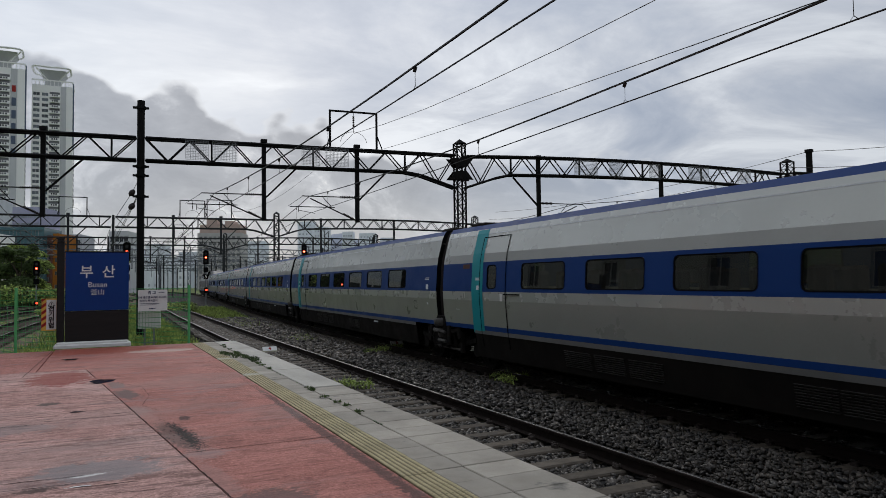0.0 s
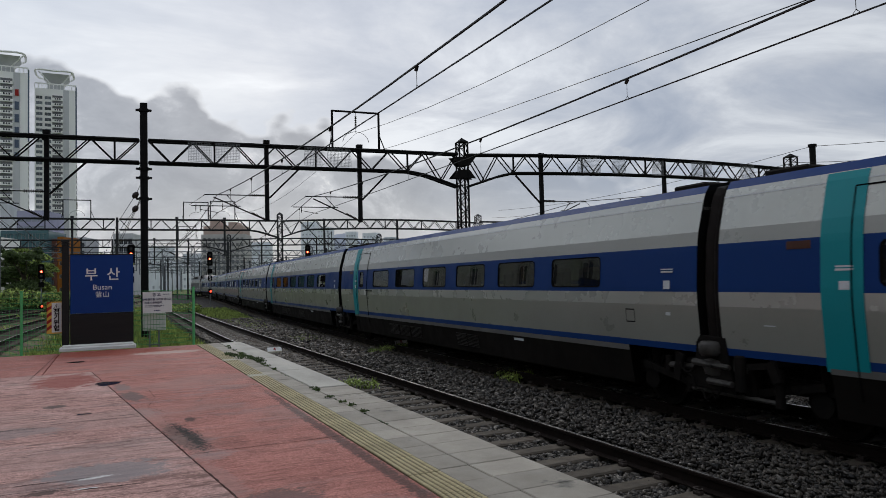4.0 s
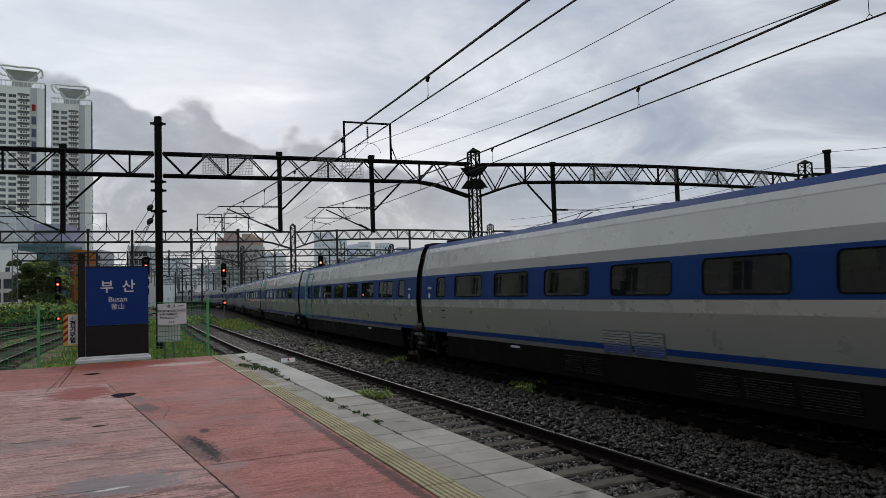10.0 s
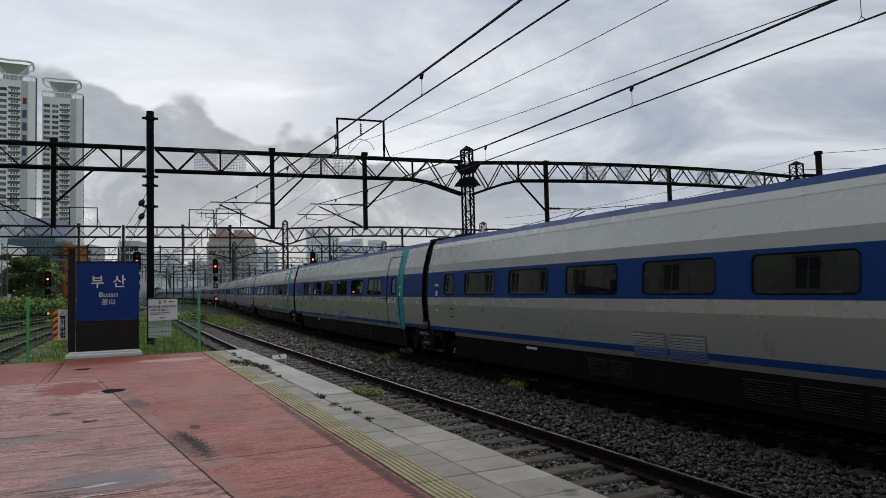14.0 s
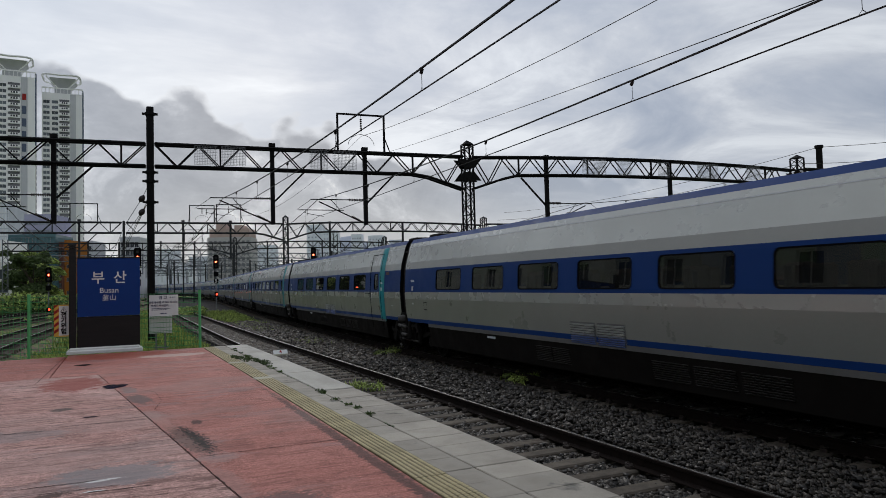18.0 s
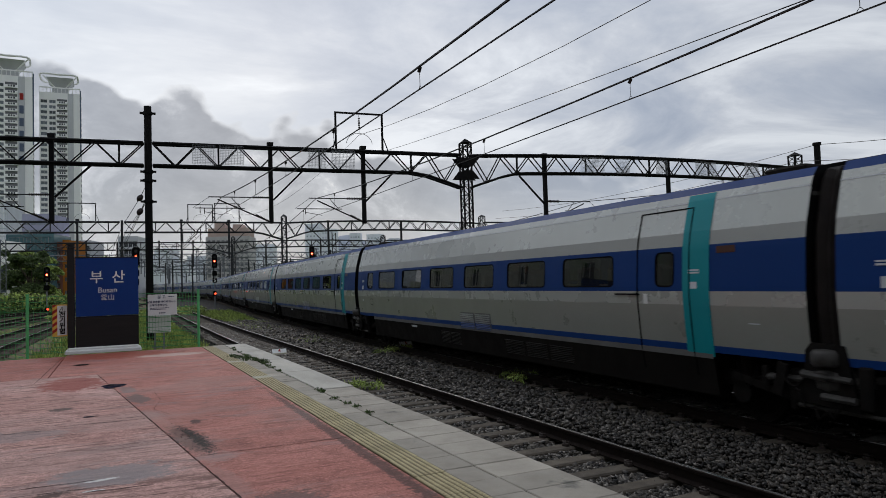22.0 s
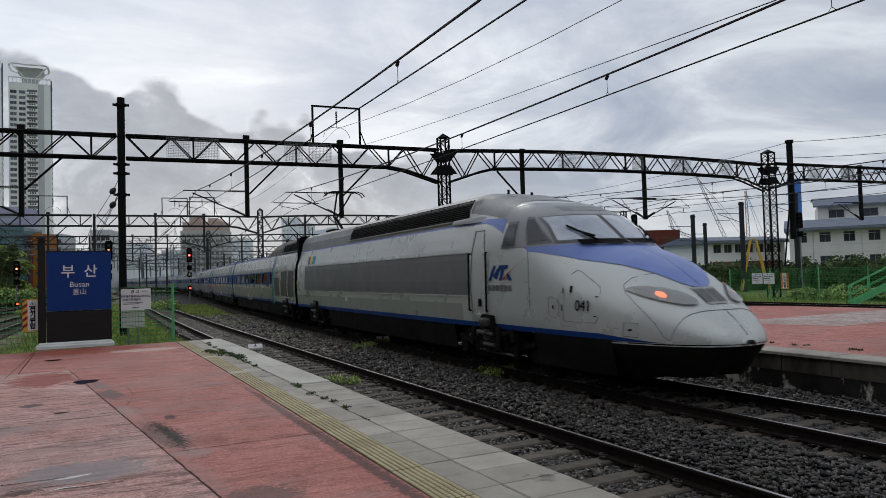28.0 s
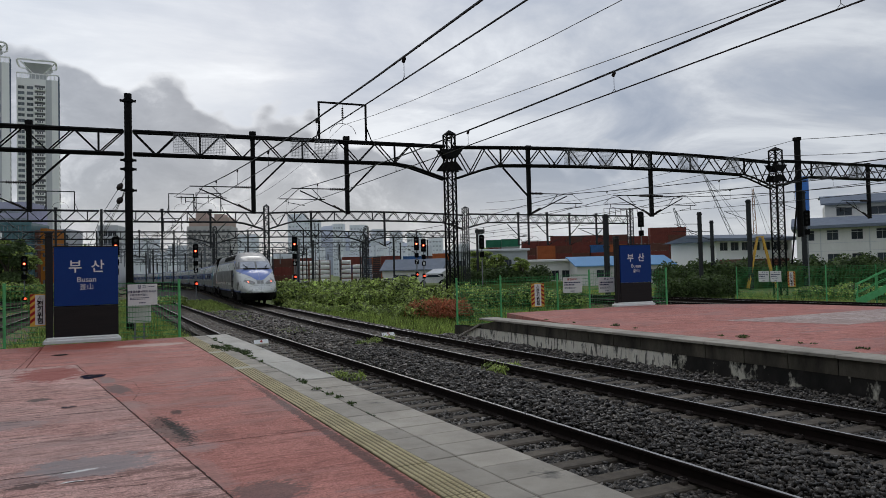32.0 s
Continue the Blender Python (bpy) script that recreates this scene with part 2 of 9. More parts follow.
    # broom streaks; dark and pale lines also paint the ridges' light and shade
    if streak:
        col = mix(rng(lines, 0.53, 0.575, 0.0, streak), col, tuple(0.33 * c for c in dark))
        col = mix(rng(hair, 0.545, 0.59, 0.0, streak * 0.8), col, tuple(0.4 * c for c in dark))
        col = mix(rng(lines, 0.44, 0.36, 0.0, streak * 0.5), col, tuple(1.25 * c + 0.03 for c in base))
    damp = rng(tex(0.42, 5, 0.6, (0.7, 1.5, 1)), 0.52, 0.60, 0.0, wet)
    col = mix(damp, col, tuple(0.55 * c + 0.02 for c in dark))
    for cx, cy, rx, ry, rz, tone, much, ragged, grain_ in spots:
        sm = n.new("ShaderNodeMath")
        sm.operation = "MULTIPLY"
        sm.inputs[1].default_value = much
        l.new(spot_mask(cx, cy, rx, ry, rz, ragged, grain_), sm.inputs[0])
        col = mix(sm.outputs[0], col, tone)
    l.new(col, p.inputs["Base Color"])
    l.new(rng(times(damp, rng(speck, 0.3, 0.7, 1.0, 0.6)), 0.0, 1.0, 0.80, 0.34), p.inputs["Roughness"])
    p.inputs["Specular IOR Level"].default_value = 0.20
    b = n.new("ShaderNodeBump")
    b.inputs["Strength"].default_value, b.inputs["Distance"].default_value = 0.7, 0.012
    l.new(speck, b.inputs["Height"])
    b2 = n.new("ShaderNodeBump")
    b2.inputs["Strength"].default_value, b2.inputs["Distance"].default_value = 0.9 if streak > 0.5 else 0.35, 0.018
    l.new(lines if streak else patch, b2.inputs["Height"])
    l.new(b.outputs[0], b2.inputs["Normal"])
    l.new(b2.outputs[0], p.inputs["Normal"])
    return m


M_DECK = deck_mat("red_painted_concrete", (0.53, 0.225, 0.183), (0.415, 0.155, 0.124), 0.42, 0.45, spots=(
    (-0.2, 19.6, 1.5, 1.0, 0.0, (0.30, 0.062, 0.036), 0.75, 0.9, 2.0), (1.25, 18.7, 0.85, 0.42, 0.0, (0.52, 0.40, 0.34), 0.75, 0.9, 2.5),
    (0.25, 11.6, 0.17, 0.55, 0.12, (0.13, 0.10, 0.095), 0.8, 1.3, 5.0), (0.32, 10.0, 0.22, 0.40, 0.12, (0.24, 0.18, 0.165), 0.5, 1.2, 5.0),
    (0.12, 12.7, 0.13, 0.45, 0.12, (0.20, 0.15, 0.14), 0.75, 1.2, 6.0), (0.69, 8.15, 0.17, 0.9, 0.13, (0.03, 0.022, 0.02), 1.0, 1.3, 14.0),
    (0.86, 7.15, 0.22, 0.22, 0.0, (0.36, 0.25, 0.23), 0.5, 1.2, 6.0), (0.83, 6.2, 0.12, 0.7, 0.13, (0.36, 0.20, 0.175), 0.55, 1.6, 9.0),
    (1.15, 5.4, 0.30, 0.30, 0.0, (0.12, 0.085, 0.08), 0.7, 1.2, 6.0), (0.84, 9.15, 0.07, 0.16, 0.0, (0.07, 0.04, 0.035), 0.85, 1.3, 9.0),
    (2.12, 7.0, 0.07, 4.6, 0.006, (0.06, 0.042, 0.038), 0.75, 1.5, 9.0), (0.55, 8.75, 0.09, 1.9, 0.126, (0.42, 0.22, 0.185), 0.4, 1.5, 8.0)))
# the three broad grey spots are sky reflection painted on the wet slab
M_DECK_WORN = deck_mat("worn_broomed_concrete", (0.645, 0.395, 0.345), (0.525, 0.28, 0.24), 0.8, 0.38, spots=(
    (-0.05, 7.0, 0.55, 0.42, 0.0, (0.27, 0.235, 0.235), 0.8, 1.0, 3.0), (-0.75, 14.2, 0.55, 1.1, 0.0, (0.27, 0.055, 0.042), 0.8, 1.1, 3.0),
    (-1.3, 9.4, 0.8, 0.4, 0.0, (0.25, 0.215, 0.21), 0.55, 1.2, 3.0), (-0.75, 11.2, 0.16, 0.16, 0.0, (0.08, 0.065, 0.06), 0.8, 1.2, 8.0),
    (-0.52, 6.55, 0.16, 0.07, 0.0, (0.07, 0.045, 0.04), 0.85, 1.2, 9.0), (-2.6, 8.0, 0.9, 0.35, 0.0, (0.24, 0.20, 0.195), 0.6, 1.2, 3.0),
    (-0.16, 6.85, 0.17, 0.035, 0.1, (0.72, 0.70, 0.67), 0.9, 1.5, 14.0), (-0.2, 6.52, 0.10, 0.022, 0.0, (0.72, 0.70, 0.67), 0.9, 1.5, 14.0)))
M_DECK_PALE = deck_mat("faded_bare_concrete", (0.50, 0.42, 0.38), (0.42, 0.29, 0.255), 0.6, 0.3)
M_COPING = node_mat("granite_coping", (0.385, 0.35, 0.292), 0.75, dark=(0.25, 0.223, 0.186), scale=2.5, amount=0.8, fine=110, fine_amount=0.5, bump=0.12, by_object=0.14, stain=(0.09, 0.085, 0.075), stain_scale=1.6, stain_at=0.64, coords="World")
M_SLAB = node_mat("smooth_kerb_concrete", (0.46, 0.435, 0.38), 0.7, dark=(0.30, 0.285, 0.25), scale=1.6, amount=0.8, fine=50, fine_amount=0.35, bump=0.08, stretch=(1, 0.4, 1), stain=(0.16, 0.15, 0.13), stain_scale=1.4, stain_at=0.65, coords="World")
M_YELLOW = node_mat("yellow_tactile", (0.49, 0.42, 0.245), 0.75, dark=(0.36, 0.305, 0.18), scale=4, amount=0.6, fine=90, fine_amount=0.4, bump=0.1, by_object=0.12, stain=(0.22, 0.19, 0.12), stain_scale=3.0, stain_at=0.66, coords="World")
# darker base colour stands in for shade between the studs
M_YBASE = node_mat("shaded_tactile_base", (0.15, 0.12, 0.06), 0.85, dark=(0.09, 0.075, 0.045), scale=5, amount=0.8, bump=0.1, coords="World")
M_CREAM = node_mat("pale_tactile", (0.52, 0.49, 0.38), 0.75, scale=4, amount=0.5)
M_WALLC = node_mat("stained_concrete", (0.105, 0.092, 0.07), 0.85, dark=(0.008, 0.007, 0.006), scale=1.7, amount=1.0, fine=45, fine_amount=0.5, bump=0.3, stretch=(1, 1, 0.35), by_object=0.12, coords="World")
M_PEEL = node_mat("peeling_whitewash", (0.76, 0.72, 0.62), 0.85, dark=(0.52, 0.47, 0.38), scale=3, amount=0.7, fine=30, fine_amount=0.3, bump=0.3, stretch=(1, 1.8, 0.45), stain=(0.016, 0.0145, 0.012), stain_scale=5.0, stain_at=0.53, coords="World")
M_PATCHY = node_mat("concrete_with_whitewash_scraps", (0.032, 0.029, 0.025), 0.85, dark=(0.008, 0.0075, 0.007), scale=2.2, amount=1.0, fine=45, fine_amount=0.5, bump=0.3, stretch=(1, 1.0, 0.6), stain=(0.62, 0.585, 0.48), stain_scale=2.0, stain_at=0.54, coords="World")
# bed coloured near-black to paint shade into the gaps between stones
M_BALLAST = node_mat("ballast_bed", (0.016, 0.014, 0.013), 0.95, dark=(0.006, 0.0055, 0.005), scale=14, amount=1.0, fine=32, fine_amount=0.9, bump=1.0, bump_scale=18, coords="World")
M_STONE = node_mat("ballast_stone", (0.066, 0.056, 0.045), 0.46, dark=(0.014, 0.012, 0.011), scale=14, amount=0.9, fine=60, fine_amount=0.3, bump=0.4, by_island=0.9, spec=0.35, coords="World")
# paler, browner stone for the bed further off
M_STONE_FAR = node_mat("far_ballast_stone", (0.098, 0.081, 0.064), 0.46, dark=(0.032, 0.027, 0.023), scale=14, amount=0.9, fine=60, fine_amount=0.3, bump=0.4, by_island=0.9, spec=0.35, coords="World")
M_SIDING = node_mat("overgrown_siding_bed", (0.15, 0.105, 0.07), 0.9, dark=(0.06, 0.045, 0.032), scale=3, amount=0.9, fine=20, fine_amount=0.6, bump=0.6, bump_scale=14, stain=(0.12, 0.19, 0.045), stain_scale=0.6, stain_at=0.5, coords="World")
M_SLEEPER = node_mat("concrete_sleeper", (0.125, 0.105, 0.082), 0.85, dark=(0.05, 0.042, 0.035), scale=5, amount=0.8, fine=60, fine_amount=0.5, bump=0.25, by_object=0.2, stain=(0.06, 0.045, 0.035), stain_scale=3, stain_at=0.58, coords="World")
M_RAIL = node_mat("rusty_rail_side", (0.016, 0.011, 0.009), 0.85, dark=(0.009, 0.007, 0.006), scale=8, amount=0.7, fine=70, bump=0.2, spec=0.08, coords="World")
M_RAILTOP = node_mat("worn_rail_head", (0.42, 0.40, 0.38), 0.28, metal=0.9, dark=(0.02, 0.017, 0.015), scale=4, amount=0.5, fine=80, bump=0.02, stretch=(6, 0.4, 1), coords="World")
M_CLIP = node_mat("rail_clip_iron", (0.05, 0.04, 0.035), 0.6, metal=0.5)
M_STEEL = node_mat("dark_painted_steel", (0.006, 0.006, 0.0065), 0.75, dark=(0.011, 0.010, 0.009), scale=4, amount=0.8, fine=40, bump=0.08, spec=0.08)
# steel for further gantries and masts, paled in two steps to paint haze
M_STEEL_FAR = node_mat("far_paled_steel", (0.028, 0.030, 0.032), 0.8, dark=(0.035, 0.035, 0.038), scale=1, amount=0.8, fine=20, bump=0.0)
M_STEEL_HAZE = node_mat("haze_paled_steel", (0.17, 0.18, 0.195), 0.8, scale=1, amount=0.4, fine=20, bump=0.0)
M_WIRE = node_mat("copper_wire", (0.03, 0.028, 0.026), 0.5, metal=0.6, fine=20, bump=0.0)
M_INSUL = node_mat("brown_porcelain", (0.03, 0.022, 0.02), 0.25, bump=0.0)
M_MESH = node_mat("galvanised_mesh", (0.22, 0.225, 0.23), 0.6, metal=0.3, bump=0.0)
M_GREEN = node_mat("green_coated_steel", (0.13, 0.47, 0.18), 0.5, dark=(0.07, 0.28, 0.10), scale=4, amount=0.6, fine=40, bump=0.05)
M_WIREGREEN = node_mat("green_coated_wire", (0.07, 0.30, 0.10), 0.6, scale=4, bump=0.0)
M_BLUE = node_mat("blue_sign_face", (0.003, 0.034, 0.172), 0.45, dark=(0.003, 0.026, 0.15), scale=2, amount=0.5, fine=30, fine_amount=0.08, bump=0.0)
M_CHAR = node_mat("charcoal_panel", (0.013, 0.012, 0.012), 0.5, dark=(0.02, 0.017, 0.016), scale=3, amount=0.6, fine=30, fine_amount=0.2, bump=0.04, stretch=(0.4, 0.4, 4))
M_WHITE = node_mat("white_enamel", (0.72, 0.72, 0.70), 0.4, dark=(0.55, 0.54, 0.5), scale=3, amount=0.5, fine=30, fine_amount=0.12, bump=0.02)
M_INK = node_mat("navy_ink", (0.03, 0.035, 0.09), 0.6, bump=0.0)
M_RED = node_mat("red_paint", (0.33, 0.022, 0.016), 0.5, bump=0.0)
M_YSTRIPE = node_mat("pale_yellow_paint", (0.70, 0.42, 0.07), 0.5, bump=0.0)
M_GRASS_SOIL = node_mat("grassy_ground", (0.15, 0.20, 0.05), 0.95, dark=(0.06, 0.08, 0.022), scale=0.7, amount=1.0, fine=9, fine_amount=0.6, bump=0.8, bump_scale=14, stain=(0.10, 0.082, 0.058), stain_scale=0.22, stain_at=0.57, coords="World")
M_LEAF = node_mat("bush_leaf", (0.42, 0.52, 0.14), 0.42, dark=(0.05, 0.085, 0.02), scale=1.7, amount=0.95, fine=30, fine_amount=0.1, bump=0.0, by_island=0.9, spec=0.4, coords="World", through_=0.28)
M_LEAF_DARK = node_mat("dark_leaf", (0.11, 0.16, 0.055), 0.5, dark=(0.016, 0.028, 0.011), scale=0.8, amount=0.9, bump=0.0, by_island=0.5, coords="World", through_=0.28)
M_GRASS = node_mat("grass_blade", (0.36, 0.45, 0.11), 0.6, dark=(0.07, 0.115, 0.028), scale=1.5, amount=0.95, bump=0.0, by_island=0.85, coords="World", through_=0.28)
M_REDLEAF = node_mat("red_young_leaf", (0.58, 0.20, 0.11), 0.55, dark=(0.25, 0.12, 0.055), scale=2.5, amount=0.9, bump=0.0, by_island=0.4, coords="World", through_=0.28)
M_BARK = node_mat("bark", (0.07, 0.055, 0.042), 0.9, bump=0.5, bump_scale=20)
M_BLACK = node_mat("matt_black_rubber", (0.004, 0.004, 0.0042), 0.75, fine=20, bump=0.05, spec=0.06)
M_SIGLENS = glow_mat("lit_red_lens", (1.0, 0.07, 0.03), 2.6)
M_SIGCORE = glow_mat("lit_red_core", (1.0, 0.42, 0.18), 5.0)
M_LENS = node_mat("dark_lens", (0.02, 0.02, 0.02), 0.15, bump=0.0, spec=0.5)


# ---- mesh helpers ----
class Mesh:
    """Vertices and faces of one mesh."""

    def __init__(self):
        self.v, self.f, self.k = [], [], []

    def add(self, verts, faces, k=0):
        o = len(self.v)
        self.v.extend(verts)
        self.f.extend([tuple(i + o for i in q) for q in faces])
        self.k.extend([k] * len(faces))
        return self

    def box(self, x0, x1, y0, y1, z0, z1, m=None, k=0):
        vs = [Vector(c) for c in ((x0, y0, z0), (x1, y0, z0), (x1, y1, z0), (x0, y1, z0), (x0, y0, z1), (x1, y0, z1), (x1, y1, z1), (x0, y1, z1))]
        if m is not None:
            vs = [m @ v for v in vs]
        return self.add(vs, [(3, 2, 1, 0), (4, 5, 6, 7), (0, 1, 5, 4), (1, 2, 6, 5), (2, 3, 7, 6), (3, 0, 4, 7)], k)

    def bev(self, x0, x1, y0, y1, z0, z1, b=0.02, m=None, k=0):
        """A box with bevelled upper and upright edges."""
        vs = []
        for z, i in ((z0, b), (z0, 0), (z1 - b, 0), (z1, b)):
            if z == z0 and i == b:
                continue
            vs += [(x0 + b, y0 + i, z), (x1 - b, y0 + i, z), (x1 - i, y0 + b, z), (x1 - i, y1 - b, z), (x1 - b, y1 - i, z), (x0 + b, y1 - i, z), (x0 + i, y1 - b, z), (x0 + i, y0 + b, z)]
        vs = [Vector(v) if m is None else m @ Vector(v) for v in vs]
        fs = [tuple(range(7, -1, -1)), tuple(range(16, 24))]
        for r in (0, 8):
            fs += [(r + i, r + (i + 1) % 8, r + 8 + (i + 1) % 8, r + 8 + i) for i in range(8)]
        return self.add(vs, fs, k)

    def tube(self, a, b, r, n=6, r2=None, caps=True, k=0):
        a, b = Vector(a), Vector(b)
        d = (b - a).normalized()
        u = d.cross(Vector((0, 0, 1)) if abs(d.z) < 0.95 else Vector((1, 0, 0))).normalized()
        w = d.cross(u)
        r2 = r if r2 is None else r2
        ring = [(math.cos(2 * math.pi * i / n), math.sin(2 * math.pi * i / n)) for i in range(n)]
        vs = [a + (u * c + w * s) * r for c, s in ring] + [b + (u * c + w * s) * r2 for c, s in ring]
        fs = [(i, (i + 1) % n, n + (i + 1) % n, n + i) for i in range(n)]
        if caps:
            fs += [tuple(range(n - 1, -1, -1)), tuple(range(n, 2 * n))]
        return self.add(vs, fs, k)

    def run(self, pts, r, n=4, k=0):
        """A bent tube through some points."""
        pts = [Vector(p) for p in pts]
        o = len(self.v)
        for i, p in enumerate(pts):
            d = (pts[min(i + 1, len(pts) - 1)] - pts[max(i - 1, 0)]).normalized()
            u = d.cross(Vector((0, 0, 1)) if abs(d.z) < 0.95 else Vector((1, 0, 0))).normalized()
            t = d.cross(u)
            self.v.extend([p + (u * math.cos(2 * math.pi * q / n) + t * math.sin(2 * math.pi * q / n)) * r for q in range(n)])
        for i in range(len(pts) - 1):
            for q in range(n):
                self.f.append((o + i * n + q, o + i * n + (q + 1) % n, o + (i + 1) * n + (q + 1) % n, o + (i + 1) * n + q))
                self.k.append(k)
        return self

    def bar(self, a, b, w, h, k=0):
        """A square bar between two points."""
        a, b = Vector(a), Vector(b)
        d = (b - a).normalized()
        u = d.cross(Vector((0, 0, 1)) if abs(d.z) < 0.95 else Vector((0, 1, 0))).normalized()
        t = u.cross(d)
        vs = [p + u * (sx * w / 2) + t * (sz * h / 2) for p in (a, b) for sx, sz in ((-1, -1), (1, -1), (1, 1), (-1, 1))]
        return self.add(vs, [(3, 2, 1, 0), (4, 5, 6, 7), (0, 1, 5, 4), (1, 2, 6, 5), (2, 3, 7, 6), (3, 0, 4, 7)], k)

    def sheet(self, rows, k=0):
        """A grid of points, row by row."""
        n = len(rows[0])
        fs = [(i * n + j, i * n + j + 1, (i + 1) * n + j + 1, (i + 1) * n + j) for i in range(len(rows) - 1) for j in range(n - 1)]
        return self.add([Vector(p) for r in rows for p in r], fs, k)

    def lathe(self, prof, n=16, m=None, k=0):
        """Radius and height pairs turned about z."""
        vs = [Vector((r * math.cos(2 * math.pi * i / n), r * math.sin(2 * math.pi * i / n), z)) for r, z in prof for i in range(n)]
        if m is not None:
            vs = [m @ v for v in vs]
        fs = [(j * n + i, j * n + (i + 1) % n, (j + 1) * n + (i + 1) % n, (j + 1) * n + i) for j in range(len(prof) - 1) for i in range(n)]
        return self.add(vs, fs, k)

    def data(self, name, mats, smooth=False):
        me = bpy.data.meshes.new(name)
        me.from_pydata([tuple(v) for v in self.v], [], self.f)
        for m in mats if isinstance(mats, (list, tuple)) else [mats]:
            me.materials.append(m)
        if any(self.k):
            me.polygons.foreach_set("material_index", self.k)
        if smooth:
            me.polygons.foreach_set("use_smooth", [True] * len(me.polygons))
        me.update()
        return me


def part(name, mesh, mats, parent=None, label="", smooth=False, m=None):
    """One mesh object, under a thing or a part where one is given."""
    ob = new(name, mesh.data(name, mats, smooth) if isinstance(mesh, Mesh) else mesh)
    if parent is not None:
        ob.parent = parent
    if m is not None:
        ob.matrix_basis = m
    if label:
        ob["label"] = label
    return ob


def thing(name, label, category, group="", m=None, kind=""):
    ob = new(name)
    if m is not None:
        ob.matrix_basis = m
    return tagged(ob, label, category, group, kind)


def lettering(name, text, size, mat, parent, m, label="", depth=0.004, bold=0.0):
    """Raised letters in the built-in face, as a mesh."""
    cu = bpy.data.curves.new(name, "FONT")
    cu.body, cu.size, cu.extrude, cu.align_x, cu.align_y = text, size, depth, "CENTER", "CENTER"
    cu.offset = bold
    tmp = bpy.data.objects.new(name, cu)
    scene.collection.objects.link(tmp)
    dg = bpy.context.evaluated_depsgraph_get()
    me = bpy.data.meshes.new_from_object(tmp.evaluated_get(dg))
    bpy.data.objects.remove(tmp)
    bpy.data.curves.remove(cu)
    me.materials.clear()
    me.materials.append(mat)
    return part(name, me, None, parent, label, m=m)


rnd = random.Random(5)

# ---- plan: the tracks' centre lines, x over y ----
def line_a(y):
    u = min(y, 90) / 50
    x = 4.993 - 0.529 * u + 0.509 * u * u
    return x + max(y - 90, 0) * 0.026 - 0.00045 * max(y - 90, 0) ** 2


def cubic_b(y):
    u = y / 50
    return 9.1648 - 1.0554 * u + 2.9954 * u * u - 0.6031 * u ** 3


def line_b(y):
    if y < 8:
        return cubic_b(8) + (y - 8) * (cubic_b(8.5) - cubic_b(7.5))
    if y > 200:
        return cubic_b(200) + (y - 200) * (cubic_b(200.5) - cubic_b(199.5))
    return cubic_b(y)


def edge_x(y):
    """How far the platform's lines bow, from x at y = 0."""
    return -0.946 * (y / 50) ** 2


def p2_edge(y):
    """The far platform's edge over the track."""
    return 11.52 + 0.0005 * (y - 4) ** 2


# ---- ground ----
def ground_z(x, y):
    h = -0.62
    h += 0.25 * math.exp(-((x - 17) / 5) ** 2) * math.exp(-((y - 42) / 16) ** 2)
    return h


g = Mesh()
xs = [-2500, -600, -200, -80, -40, -20, -10, -4, 0, 3, 7, 11, 14, 17, 20, 24, 30, 45, 70, 120, 250, 700, 2500]
ysg = [-2500, -500, -100, -30, 0, 15, 21, 26, 31, 36, 41, 46, 52, 60, 75, 100, 150, 250, 500, 1200, 3500]
g.sheet([[(x, y, ground_z(x, y)) for x in xs] for y in ysg])
ground = tagged(part("ground", g, M_GRASS_SOIL), "weedy grass and bare soil of the railway yard", "ground", kind="structure")


def ballast_strip(name, label, line, y0, y1, half, step=2.0, top=-0.2, mat=None):
    m = Mesh()
    rows = []
    y = y0
    while y <= y1:
        x = line(y)
        rows.append([(x - half - 0.9, y, -0.66), (x - half, y, top - 0.03), (x - 0.75, y, top), (x + 0.75, y, top), (x + half, y, top - 0.03), (x + half + 0.9, y, -0.66)])
        y += step
    m.sheet(rows)
    return tagged(part(name, m, mat or M_BALLAST, smooth=True), label, "ballast", kind="structure")


# one bed carries both the near and the main track
m = Mesh()
rows = []
for y in [-40 + 0.5 * i for i in range(180)] + [50 + 2.0 * i for i in range(126)]:
    xa, xb = line_a(y), line_b(y)
    r = [(3.2 + edge_x(y) if y < 20.5 else xa - 1.7, y, -0.26 if y < 20.5 else -0.62)]
    xs_ = [xa - 1.2 + (xb + 1.25 - (xa - 1.2)) * i / 24 for i in range(25)]
    sink = min(0.3, max(0.0, (xb - xa - 5.0) * 0.12))
    for x in xs_:
        mid = max(0.0, min(x - xa - 1.3, xb - 1.3 - x))
        r.append((x, y, -0.268 + 0.05 * noise.noise(Vector((x * 1.3, y * 1.3, 0))) * min(1, mid) + 0.05 * math.exp(-((x - (xa + xb) / 2) ** 2)) - sink * min(1.0, mid)))
    r.append((xb + 1.9 if y < 23 else xb + 2.0, y, -0.24 if y < 23 else -0.60))
    r.append((xb + 2.9 if y < 23 else xb + 2.4, y, -0.20 if y < 23 else -0.64))
    rows.append(r)
m.sheet(rows)
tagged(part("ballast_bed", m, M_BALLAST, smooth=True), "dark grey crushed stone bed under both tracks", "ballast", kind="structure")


def line_c(y):
    return 29.6 - 0.03 * (y - 20) + 0.0008 * (y - 20) ** 2 if y < 90 else 31.42 + (y - 90) * 0.08


def line_d(y):
    return line_c(y) + 4.9


def line_l(y):
    return -5.2 + 0.0009 * (y - 20) ** 2 if y < 120 else 3.8 + (y - 120) * 0.02


def line_m(y):
    return -9.6 + 0.0011 * (y - 20) ** 2 if y < 120 else 1.4 + (y - 120) * 0.02


